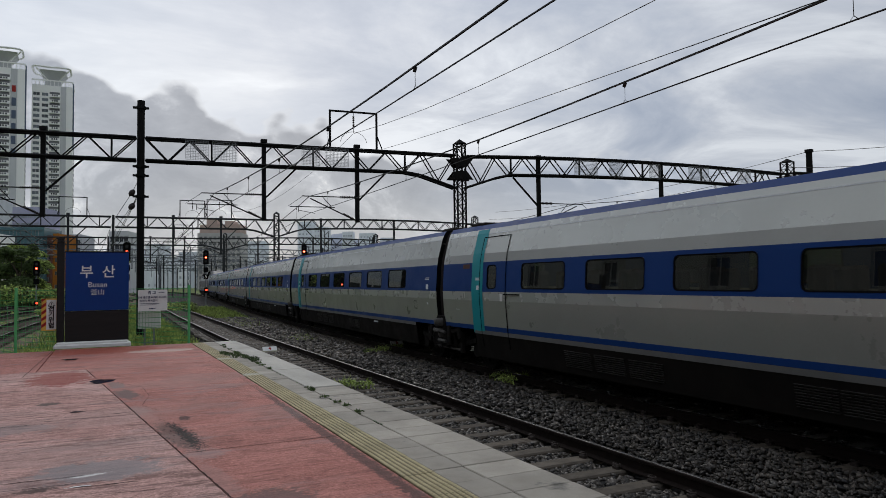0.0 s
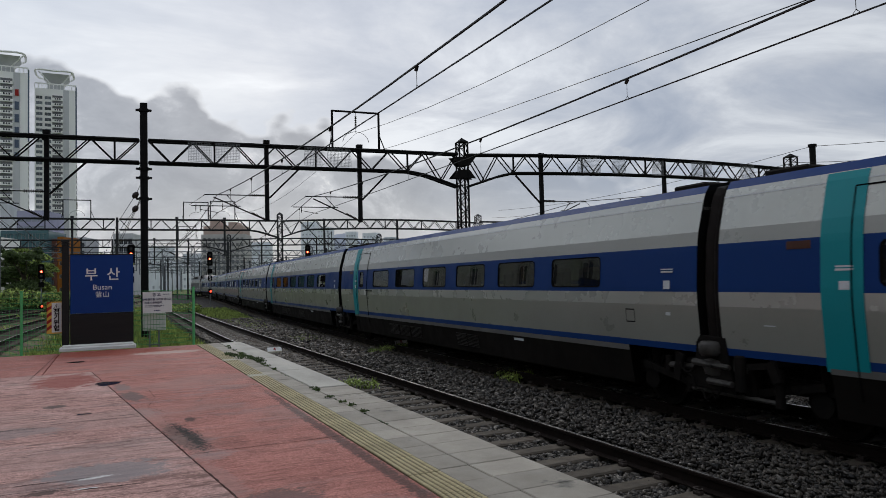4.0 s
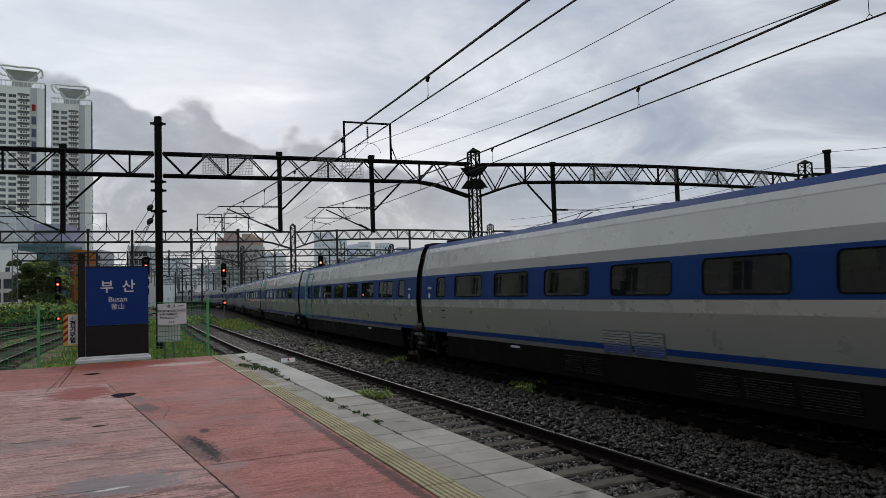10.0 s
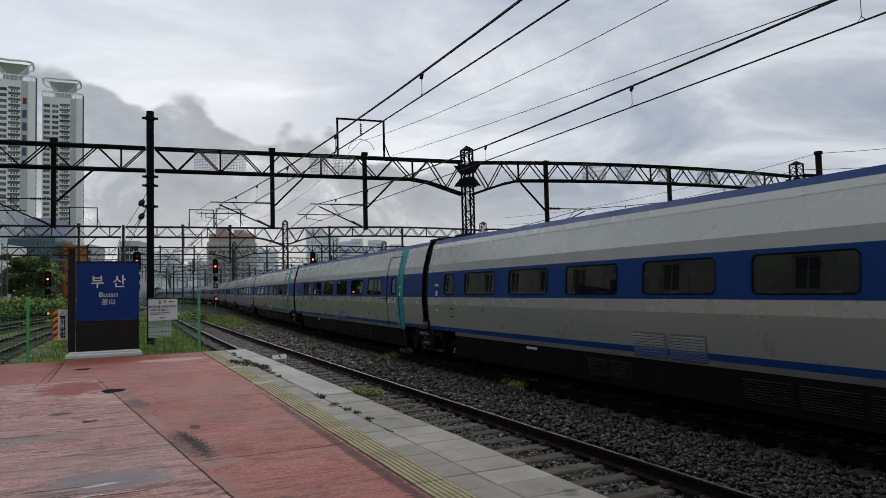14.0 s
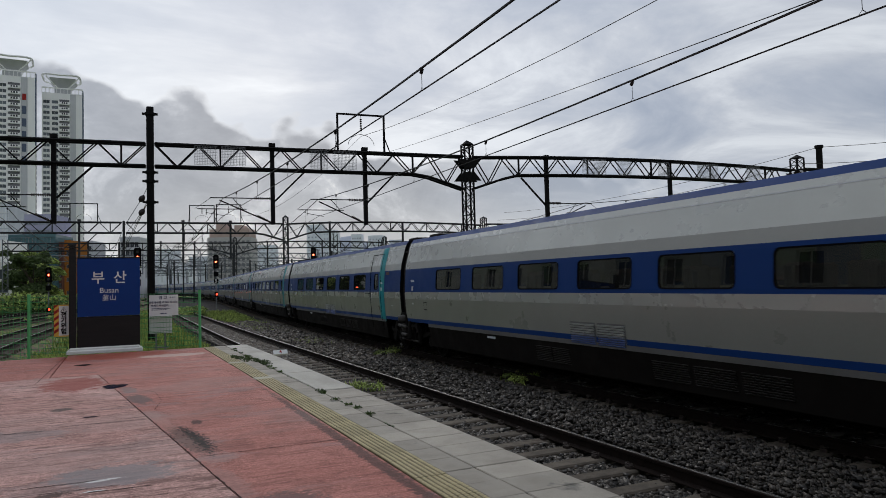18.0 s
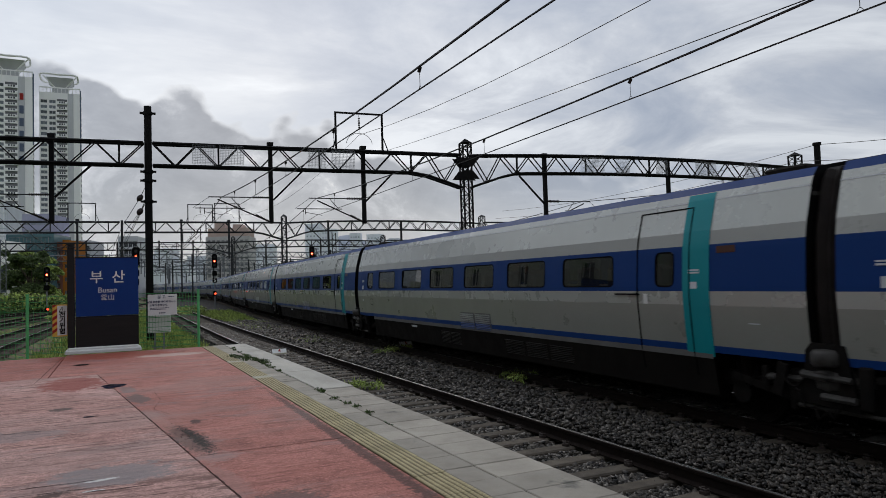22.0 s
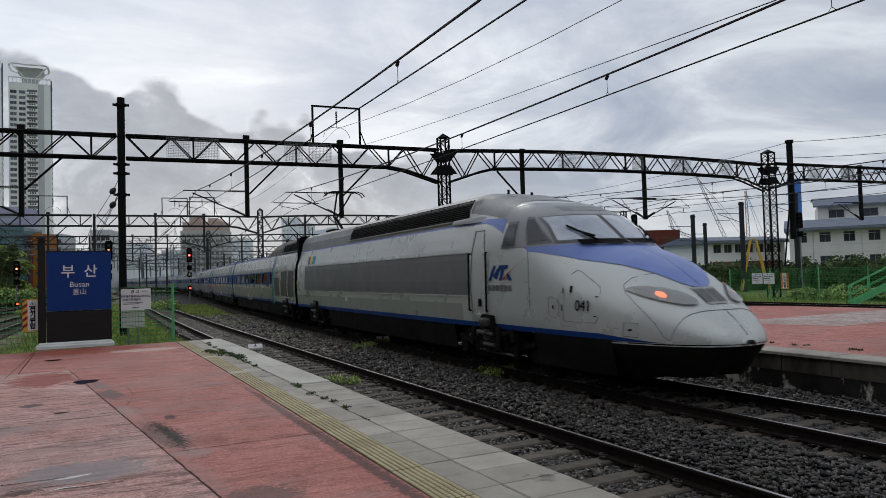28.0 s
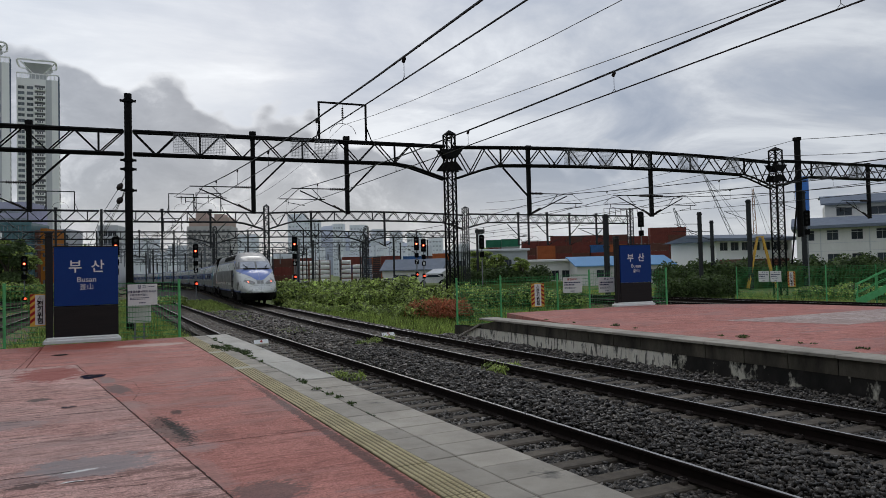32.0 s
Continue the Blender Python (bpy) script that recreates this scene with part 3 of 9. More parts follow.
def line_n(y):
    return -14.2 + 0.0011 * (y - 20) ** 2 if y < 120 else -3.2 + (y - 120) * 0.02


for ln in (line_c, line_d):
    ballast_strip("ballast_bed", "stone bed of a track behind the far platform", ln, -20, 200, 1.7, top=-0.22, mat=M_SIDING)
for ln in (line_l, line_m, line_n):
    ballast_strip("ballast_bed", "brownish stone bed of a siding in the grass", ln, 10, 260, 1.15, 3.0, top=-0.25, mat=M_SIDING)


# ---- rails: head, web and foot drawn along the line ----
def rail(line, side, y0, y1, parent):
    prof = [(-0.072, -0.176), (-0.072, -0.162), (-0.012, -0.140), (-0.012, -0.052), (-0.036, -0.040), (-0.036, -0.010), (-0.024, -0.002), (-0.010, 0.0), (0.014, 0.0), (0.028, -0.003), (0.036, -0.010),
            (0.036, -0.040), (0.012, -0.052), (0.012, -0.140), (0.072, -0.162), (0.072, -0.176)]
    m, rows, y = Mesh(), [], y0
    while y <= y1:
        x = line(y)
        sl = line(y + 0.5) - line(y - 0.5)
        n = math.hypot(1, sl)
        rows.append([(x + (side * 0.7525 + a) / n, y - (side * 0.7525 + a) * sl / n, z) for a, z in prof])
        y += 1.5 if y < 60 else 5.0
    n = len(prof)
    for r in range(len(rows) - 1):
        o = len(m.v)
        m.v.extend([Vector(p) for p in rows[r]] + [Vector(p) for p in rows[r + 1]])
        for i in range(n - 1):
            m.f.append((o + i, o + i + 1, o + n + i + 1, o + n + i))
            m.k.append(1 if 6 <= i <= 8 else 0)
    return part("rail", m, [M_RAIL, M_RAILTOP], parent)


tracks = {}
for nm, lab, ln, y0, y1 in (("near", "empty near track with dark rails beside the platform", line_a, -12, 300), ("main", "main track on which the long train runs", line_b, -30, 420),
                            ("behind", "track behind the far platform", line_c, -10, 200), ("behind", "second track behind the far platform", line_d, -10, 200), ("siding", "rusty siding in the grass", line_l, 12, 240),
                            ("siding", "rusty siding in the grass", line_m, 12, 240), ("siding", "rusty siding in the grass", line_n, 12, 240)):
    tr = thing("track", lab, "track", kind="structure")
    tracks.setdefault(nm, []).append(tr)
    rail(ln, -1, y0, y1, tr)
    rail(ln, 1, y0, y1, tr)

# sleepers and clips: those near the platform one by one, the rest of each track joined
sl_mesh = Mesh().bev(-1.22, 1.22, -0.125, 0.125, -0.34, -0.165, 0.02)
sl_data = sl_mesh.data("sleeper", M_SLEEPER)
clip = Mesh()
for sx in (-1, 1):
    for s2 in (-1, 1):
        cx = sx * 0.7525 + s2 * 0.115
        clip.bev(cx - 0.035, cx + 0.035, -0.05, 0.05, -0.165, -0.125, 0.01)
        ring = [(cx + 0.03 * math.cos(a), 0.055 * math.sin(a), -0.105) for a in np.linspace(0.4, 5.6, 7)]
        clip.run([Vector(p) for p in ring], 0.011, 5)
clip_data = clip.data("rail_clip", M_CLIP)


def sleepers(line, tr, y0, y1, near0, near1, pitch=0.62):
    far, y = Mesh(), y0
    while y < y1:
        x = line(y)
        rz = -math.degrees(math.atan(line(y + 0.5) - line(y - 0.5)))
        m = pose(x + rnd.uniform(-0.02, 0.02), y, -0.020 + rnd.uniform(-0.006, 0.004), 0, 0, rz + rnd.uniform(-0.8, 0.8))
        if near0 <= y <= near1:
            s = part("sleeper", sl_data, None, tr, m=m)
            part("rail_clip", clip_data, None, s)
        else:
            far.box(-1.22, 1.22, -0.12, 0.12, -0.34, -0.17, m)
        y += pitch
    tagged(part("sleepers", far, M_SLEEPER, tr), "concrete sleepers further along the track", kind="stuff")


sleepers(line_a, tracks["near"][0], -8, 150, 1.5, 48)
sleepers(line_b, tracks["main"][0], -8, 150, 1.5, 56)
for tr, ln in zip(tracks["behind"], (line_c, line_d)):
    sleepers(ln, tr, 0, 90, 300, 300)
for tr, ln in zip(tracks["siding"], (line_l, line_m, line_n)):
    sleepers(ln, tr, 14, 110, 300, 300)


# ---- near platform ----
def slab(fx0, fx1, y0, y1, z0, z1, step=1.0):
    """A slab between two lines, with worn upper edges."""
    m = Mesh()
    b = 0.003
    rows = [[(fx0(y), y, z0), (fx0(y), y, z1 - b), (fx0(y) + b, y, z1), (fx1(y) - b, y, z1), (fx1(y), y, z1 - b), (fx1(y), y, z0)] for y in [y0 + (y1 - y0) * i / max(1, round((y1 - y0) / step)) for i in range(max(1, round((y1 - y0) / step)) + 1)]]
    m.sheet(rows)
    n = 6
    m.f.append(tuple(range(n)))
    m.f.append(tuple(range(len(m.v) - 1, len(m.v) - n - 1, -1)))
    m.k += [0, 0]
    return m


platform = thing("platform_near", "low station platform of red-painted concrete with pale coping", "platform", kind="structure")
END = 20.55


def joint_x(y):
    """The long joint between the old broomed slab and the newer red one."""
    return 0.63 - 0.127 * (y - 7.39)


part("deck_slab", slab(lambda y: joint_x(y) + 0.001, lambda y: 2.225 + edge_x(y), -14, 7.268, -0.5, 0.5), M_DECK, platform)
part("deck_slab", slab(lambda y: joint_x(y) + 0.001, lambda y: 2.225 + edge_x(y), 7.275, 15.413, -0.5, 0.5), M_DECK, platform)
part("deck_slab", slab(lambda y: -1.22, lambda y: 2.225 + edge_x(y), 15.42, END, -0.5, 0.497), M_DECK, platform)
part("deck_slab", slab(lambda y: -9.0, lambda y: joint_x(y) - 0.001, -14, 15.413, -0.5, 0.496), M_DECK_WORN, platform, "older broom-finished slab, faded pink")
part("deck_slab", slab(lambda y: -9.0, lambda y: -1.245, 15.42, END - 0.25, -0.5, 0.49), M_DECK, platform)
part("platform_core", Mesh().box(-8.99, 2.1, -14, END - 0.3, -0.6, 0.40), M_WALLC, platform)
side = Mesh()
side.sheet([[(3.30 + edge_x(y), y, 0.38), (3.30 + edge_x(y), y, -0.6)] for y in np.linspace(-14, 20.45, 30)])
side.box(2.0, 3.15, -14, 20.3, -0.6, 0.37)
part("platform_wall", side, M_WALLC, platform)

# tactile tiles, each with its bars of studs
tile = Mesh().bev(0, 0.3, 0, 0.298, -0.06, 0.0, 0.006, k=1)
for i in range(6):
    for j in range(6):
        cx, cy = 0.025 + i * 0.05, 0.025 + j * 0.0495
        tile.add([Vector((cx + a * 0.018, cy + b * 0.018, 0)) for a, b in ((-1, -1), (1, -1), (1, 1), (-1, 1))] + [Vector((cx + a * 0.011, cy + b * 0.011, 0.006)) for a, b in ((-1, -1), (1, -1), (1, 1), (-1, 1))],
                 [(0, 1, 5, 4), (1, 2, 6, 5), (2, 3, 7, 6), (3, 0, 4, 7), (4, 5, 6, 7)])
tile_far = Mesh().bev(0, 0.3, 0, 0.298, -0.06, 0.0, 0.006, k=1)
for i in range(6):
    tile_far.box(0.012 + i * 0.05, 0.038 + i * 0.05, 0.005, 0.293, -0.001, 0.006)
tile_d, tile_fd = tile.data("tactile_tile", [M_YELLOW, M_YBASE]), tile_far.data("tactile_tile", [M_YELLOW, M_YBASE])
tile_pale = tile_far.data("tactile_tile", [M_CREAM, M_CREAM])
y = -6.2
i = 0
while y < END - 0.3:
    ang = math.degrees(math.atan(2 * 0.946 * y / 2500))
    me = tile_pale if abs(y - 12.6) < 0.16 or abs(y - 15.6) < 0.16 else (tile_d if y < 11 else tile_fd)
    part("tactile_tile", me, None, platform, m=pose(2.235 + edge_x(y) + rnd.uniform(-0.003, 0.003), y, 0.502 + rnd.uniform(-0.002, 0.003), 0, 0, ang))
    y += 0.3

# coping: a row of narrow tiles, and kerb slabs that are short up to a repair and long beyond it
inner = Mesh().bev(0, 0.29, 0, 0.424, -0.08, 0.0, 0.006).data("coping_tile", M_COPING)
outer = Mesh().bev(0, 0.555, 0, 0.424, -0.13, 0.0, 0.008).data("coping_slab", M_COPING)
outer_long = Mesh().bev(0, 0.57, 0, 2.425, -0.13, 0.0, 0.012).data("coping_slab", M_SLAB)
y = -6.03
while y < END - 0.3:
    ang = math.degrees(math.atan(2 * 0.946 * y / 2500))
    part("coping_tile", inner, None, platform, m=pose(2.545 + edge_x(y), y + rnd.uniform(-0.004, 0.004), 0.498 + rnd.uniform(-0.004, 0.003), rnd.uniform(-0.3, 0.3), rnd.uniform(-0.4, 0.4), ang))
    if y < 10.6:
        part("coping_slab", outer, None, platform, m=pose(2.845 + edge_x(y), y + rnd.uniform(-0.003, 0.003), 0.500 + rnd.uniform(-0.003, 0.003), rnd.uniform(-0.3, 0.3), rnd.uniform(-0.3, 0.3), ang))
    y += 0.43
y = 10.76
while y < END - 0.2:
    part("coping_slab", outer_long, None, platform, "long kerb slab of pale smooth concrete", m=pose(2.845 + edge_x(y), y, 0.512 + rnd.uniform(-0.004, 0.004), 0, 0, math.degrees(math.atan(2 * 0.946 * (y + 1.2) / 2500))))
    y += 2.44

# ---- far platform, with a ramped end ----
platform2 = thing("platform_far", "opposite platform of red concrete with a stained, peeling edge wall", "platform", kind="structure")
P2END = 21.0
part("deck_slab", slab(lambda y: p2_edge(y) + 0.68, lambda y: 24.8, -14, 13.6, -0.5, 0.5), M_DECK, platform2)
part("deck_slab", slab(lambda y: p2_edge(y) + 0.68 + max(0, y - 17) * 0.25, lambda y: 24.8 - 0.075 * max(0.0, y - 15.2) - 0.95 * max(0.0, y - 19.2), 13.62, 22.6, -0.5, 0.5), M_DECK, platform2)
part("worn_patch", slab(lambda y: 16.2 + 0.35 * (14.8 - y), lambda y: 24.7, 11.6, 14.6, 0.3, 0.504), M_DECK_PALE, platform2, "faded grey-pink worn patch")
part("platform_core", Mesh().box(12.2, 23.2, -14, 20.5, -0.6, 0.3), M_WALLC, platform2)


def p2_top(y):
    return 0.5 if y < P2END - 0.6 else 0.5 - 0.32 * (y - P2END + 0.6)


panel_y = -6.0
while panel_y < 23.0:
    y1 = min(panel_y + 0.98, 23.0)
    zt0, zt1 = p2_top(panel_y) - 0.055, p2_top(y1) - 0.055
    x0, x1 = p2_edge(panel_y) + 0.06, p2_edge(y1) + 0.06
    w = Mesh()
    w.add([Vector(v) for v in ((x0, panel_y, 0.145), (x1, y1, 0.145), (x1, y1, zt1), (x0, panel_y, zt0), (x0 + 0.3, panel_y, 0.145), (x1 + 0.3, y1, 0.145), (x1 + 0.3, y1, zt1), (x0 + 0.3, panel_y, zt0))],
          [(0, 3, 2, 1), (4, 5, 6, 7), (3, 7, 6, 2), (0, 4, 7, 3), (1, 2, 6, 5)])
    part("wall_panel", w, M_WALLC, platform2)
    panel_y += 1.0
for y0_, y1_, mat_, lab_ in ((-6.0, 12.0, M_PATCHY, "lower wall of black stained concrete with scraps of whitewash"), (12.0, 22.9, M_PEEL, "lower wall with white paint peeling off black concrete")):
    low = Mesh()
    low.sheet([[(p2_edge(y) + 0.075, y, min(0.15, p2_top(y) - 0.06)), (p2_edge(y) + 0.07, y, -0.68)] for y in np.linspace(y0_, y1_, 40)])
    part("wall_foot", low, mat_, platform2, lab_)
part("wall_backing", Mesh().box(11.95, 12.4, -6, 22.0, -0.68, 0.06), M_WALLC, platform2)
cop2 = Mesh().bev(0, 0.66, 0, 0.985, -0.06, 0.0, 0.012).data("coping_slab", M_COPING)
y = -6.0
while y < 22.9:
    s = -math.degrees(math.atan(0.32)) if y > P2END - 0.62 else 0
    part("coping_slab", cop2, None, platform2, m=pose(p2_edge(y), y, p2_top(y) + 0.004 + rnd.uniform(-0.003, 0.003), s, 0, -math.degrees(math.atan(0.001 * (y - 4)))))
    y += 1.0


# ---- wires and gantries of the overhead line ----
def truss(x0, x1, zt, zb, mat, parent, name="truss_beam", camber=0.0, bay=1.05, haunch0=0, haunch1=0, depth=0.5, fat=1.0, split=False):
    """A box truss along x: four chords, zigzag webs front and back, posts and ties. A haunch deepens an end by so many metres."""
    m = Mesh()
    n = max(2, round((x1 - x0) / bay))

    def chord(i, top):
        u = i / n
        x = x0 + (x1 - x0) * u
        z = (zt if top else zb) + camber * 4 * u * (1 - u)
        if not top:
            L = (x1 - x0)
            for h, d in ((haunch0, u * L), (haunch1, (1 - u) * L)):
                if h and d < 2.6:
                    z -= h * (1 - d / 2.6)
        return x, z

    beam = part(name, Mesh().bar((x0, -depth / 2, zt), (x0, depth / 2, zt), 0.06, 0.06), mat, parent)
    webs = Mesh()
    for s in (-1, 1):
        yy = s * depth / 2
        for top in (True, False):
            pts = [chord(i, top) for i in range(n + 1)]
            part("chord", Mesh().run([(x, yy, z) for x, z in pts], 0.072 * fat, 4), mat, beam)
        for i in range(n):
            a, b = chord(i, i % 2 == 0), chord(i + 1, i % 2 == 1)
            one = Mesh() if split and s < 0 else webs
            one.bar((a[0], yy, a[1]), (b[0], yy, b[1]), 0.055 * fat, 0.055 * fat)
            if one is not webs:
                part("web_bar", one, mat, beam)
    for i in range(0, n + 1, 2):
        for top in (True, False):
            a = chord(i, top)
            webs.bar((a[0], -depth / 2, a[1]), (a[0], depth / 2, a[1]), 0.05 * fat, 0.05 * fat)
    for i in range(3, n, 5):
        a, b = chord(i, True), chord(i, False)
        webs.bar((a[0], -depth / 2, a[1]), (b[0], -depth / 2, b[1]), 0.09 * fat, 0.09 * fat)
    tagged(part("lattice_web", webs, mat, beam), kind="stuff")
    return beam


def tower(x, zb, zt, w, mat, parent, fat=1.0):
    """A lattice tower of four angle legs with crossed bracing."""
    legs = Mesh()
    for sx in (-1, 1):
        for sy in (-1, 1):
            legs.bar((x + sx * w / 2, sy * w / 2, zb), (x + sx * w / 2, sy * w / 2, zt), 0.10 * fat, 0.10 * fat)
    t = part("lattice_tower", legs, mat, parent)
    br = Mesh()
    z, k = zb, 0
    while z < zt - 0.1:
        z1 = min(z + 0.55, zt)
        for s in (-1, 1):
            a = 1 if k % 2 else -1
            br.bar((x - a * w / 2, s * w / 2, z), (x + a * w / 2, s * w / 2, z1), 0.05 * fat, 0.05 * fat)
            br.bar((x + s * w / 2, -a * w / 2, z), (x + s * w / 2, a * w / 2, z1), 0.05 * fat, 0.05 * fat)
            br.bar((x - w / 2, s * w / 2, z), (x + w / 2, s * w / 2, z), 0.045 * fat, 0.045 * fat)
        z, k = z1, k + 1
    part("bracing", br, mat, t)
    cap = Mesh()
    cap.add([Vector((x + a * w * 0.6, b * w * 0.6, zt)) for a, b in ((-1, -1), (1, -1), (1, 1), (-1, 1))] + [Vector((x, 0, zt + 0.28))], [(0, 1, 4), (1, 2, 4), (2, 3, 4), (3, 0, 4), (3, 2, 1, 0)])
    part("tower_cap", cap, mat, t)
    gus = Mesh()
    for s in (-1, 1):
        for zc, d in ((9.25, -1), (8.0, 1)):
            if zt > 9.5 and fat < 0.9:
                y0 = s * (w / 2 + 0.02)
                vs = [(x - 0.75, y0, zc), (x + 0.75, y0, zc), (x + 0.34, y0, zc + d * 0.5), (x - 0.34, y0, zc + d * 0.5)]
                gus.add([Vector(v) for v in vs] + [Vector((v[0], v[1] + 0.02 * s, v[2])) for v in vs], [(0, 1, 2, 3), (7, 6, 5, 4), (0, 4, 5, 1), (1, 5, 6, 2), (2, 6, 7, 3), (3, 7, 4, 0)])
    if gus.v:
        part("gusset", gus, mat, t)
    return t


def drop_post(x, zt, zb, mat, parent, strut=0, w=0.21):
    p = part("drop_post", Mesh().box(x - w / 2, x + w / 2, -w / 2, w / 2, zb, zt).box(x - w * 0.75, x + w * 0.75, -w * 0.75, w * 0.75, zt - 0.06, zt + 0.12), mat, parent)
    if strut:
        part("strut", Mesh().bar((x + strut * 0.12, 0, zt - 2.95), (x + strut * 1.75, 0, 8.3), 0.09, 0.09), mat, p)
    return p


def cantilever(x, reach, mat, parent, zm=6.78, zc=5.85):
    """Bracket arm on a drop post: top tube, stay, registration tube and arm, with insulators."""
    c = Mesh()
    e = x + reach
    s = 1 if reach > 0 else -1
    c.tube((x + s * 0.1, 0, zm), (e + s * 0.55, 0, zm), 0.03)
    c.tube((x + s * 0.1, 0, zc - 0.35), (e + s * 0.1, 0, zm - 0.12), 0.036)
    c.tube((e - s * 1.25, 0, zc + 0.35), (e + s * 1.2, 0, zc + 0.35), 0.026)
    c.tube((e - s * 0.55, 0, zm), (e - s * 1.05, 0, zc + 0.38), 0.02)
    c.tube((e + s * 0.75, 0, zc + 0.34), (e + s * 0.75, 0, zc + 0.05), 0.022)
    c.tube((e + s * 0.75, 0, zc + 0.16), (e - s * 0.15, 0, zc + 0.0), 0.016)
    c.tube((e + s * 0.5, 0, zm), (e + s * 1.3, 0, zc + 0.36), 0.012)
    arm = part("cantilever", c, mat, parent)
    for a, b in (((x + s * 0.15, 0, zm), (x + s * 1.0, 0, zm)), ((x + s * 0.15, 0, zc - 0.31), (x + s * 0.8, 0, zc + 0.03))):
        a, b = Vector(a), Vector(b)
        ins = Mesh().tube(a, b, 0.03, 6)
        for i in range(9):
            q = a + (b - a) * (i / 9)
            ins.tube(q, q + (b - a) * 0.05, 0.085, 8, 0.05)
        part("insulator", ins, M_INSUL, arm)
    return arm


def mesh_plate(x0, x1, z0, z1, y, parent):
    """A guard of fine wire mesh in front of the truss."""
    m = Mesh()
    n = max(4, int((x1 - x0) / 0.075))
    for i in range(n + 1):
        x = x0 + (x1 - x0) * i / n
        m.bar((x, y, z0), (x, y, z1), 0.012, 0.012)
    k = max(4, int((z1 - z0) / 0.075))
    for i in range(k + 1):
        z = z0 + (z1 - z0) * i / k
        m.bar((x0, y, z), (x1, y, z), 0.012, 0.012)
    return part("guard_mesh", m, M_MESH, parent, "fine galvanised guard mesh")


def portal(x0, x1, zb, zt, mat, parent):
    m = Mesh()
    m.bar((x0, 0, zb), (x0, 0, zt), 0.10, 0.10).bar((x1, 0, zb), (x1, 0, zt), 0.10, 0.10).bar((x0 - 0.05, 0, zt), (x1 + 0.05, 0, zt), 0.09, 0.09)
    m.bar((x1 + 0.35, 0, zb), (x1, 0, zb + 0.9), 0.05, 0.05).bar((x0 - 0.2, 0, zb), (x0, 0, zb + 0.7), 0.05, 0.05)
    p = part("top_frame", m, mat, parent)
    ins = Mesh()
    xm = (x0 + x1) / 2
    for i in range(7):
        ins.tube((xm, 0, zt - 0.25 - i * 0.1), (xm, 0, zt - 0.31 - i * 0.1), 0.07, 8, 0.04)
    ins.tube((xm, 0, zt), (xm, 0, zt - 1.15), 0.012)
    part("insulator", ins, M_INSUL, p)
    loop = [(xm + 0.75 * math.cos(a), 0, zt - 1.75 + 0.65 * math.sin(a)) for a in np.linspace(0.1, 3.04, 9)]
    part("jumper", Mesh().run([Vector(q) for q in loop], 0.014), M_WIRE, p)
    return p


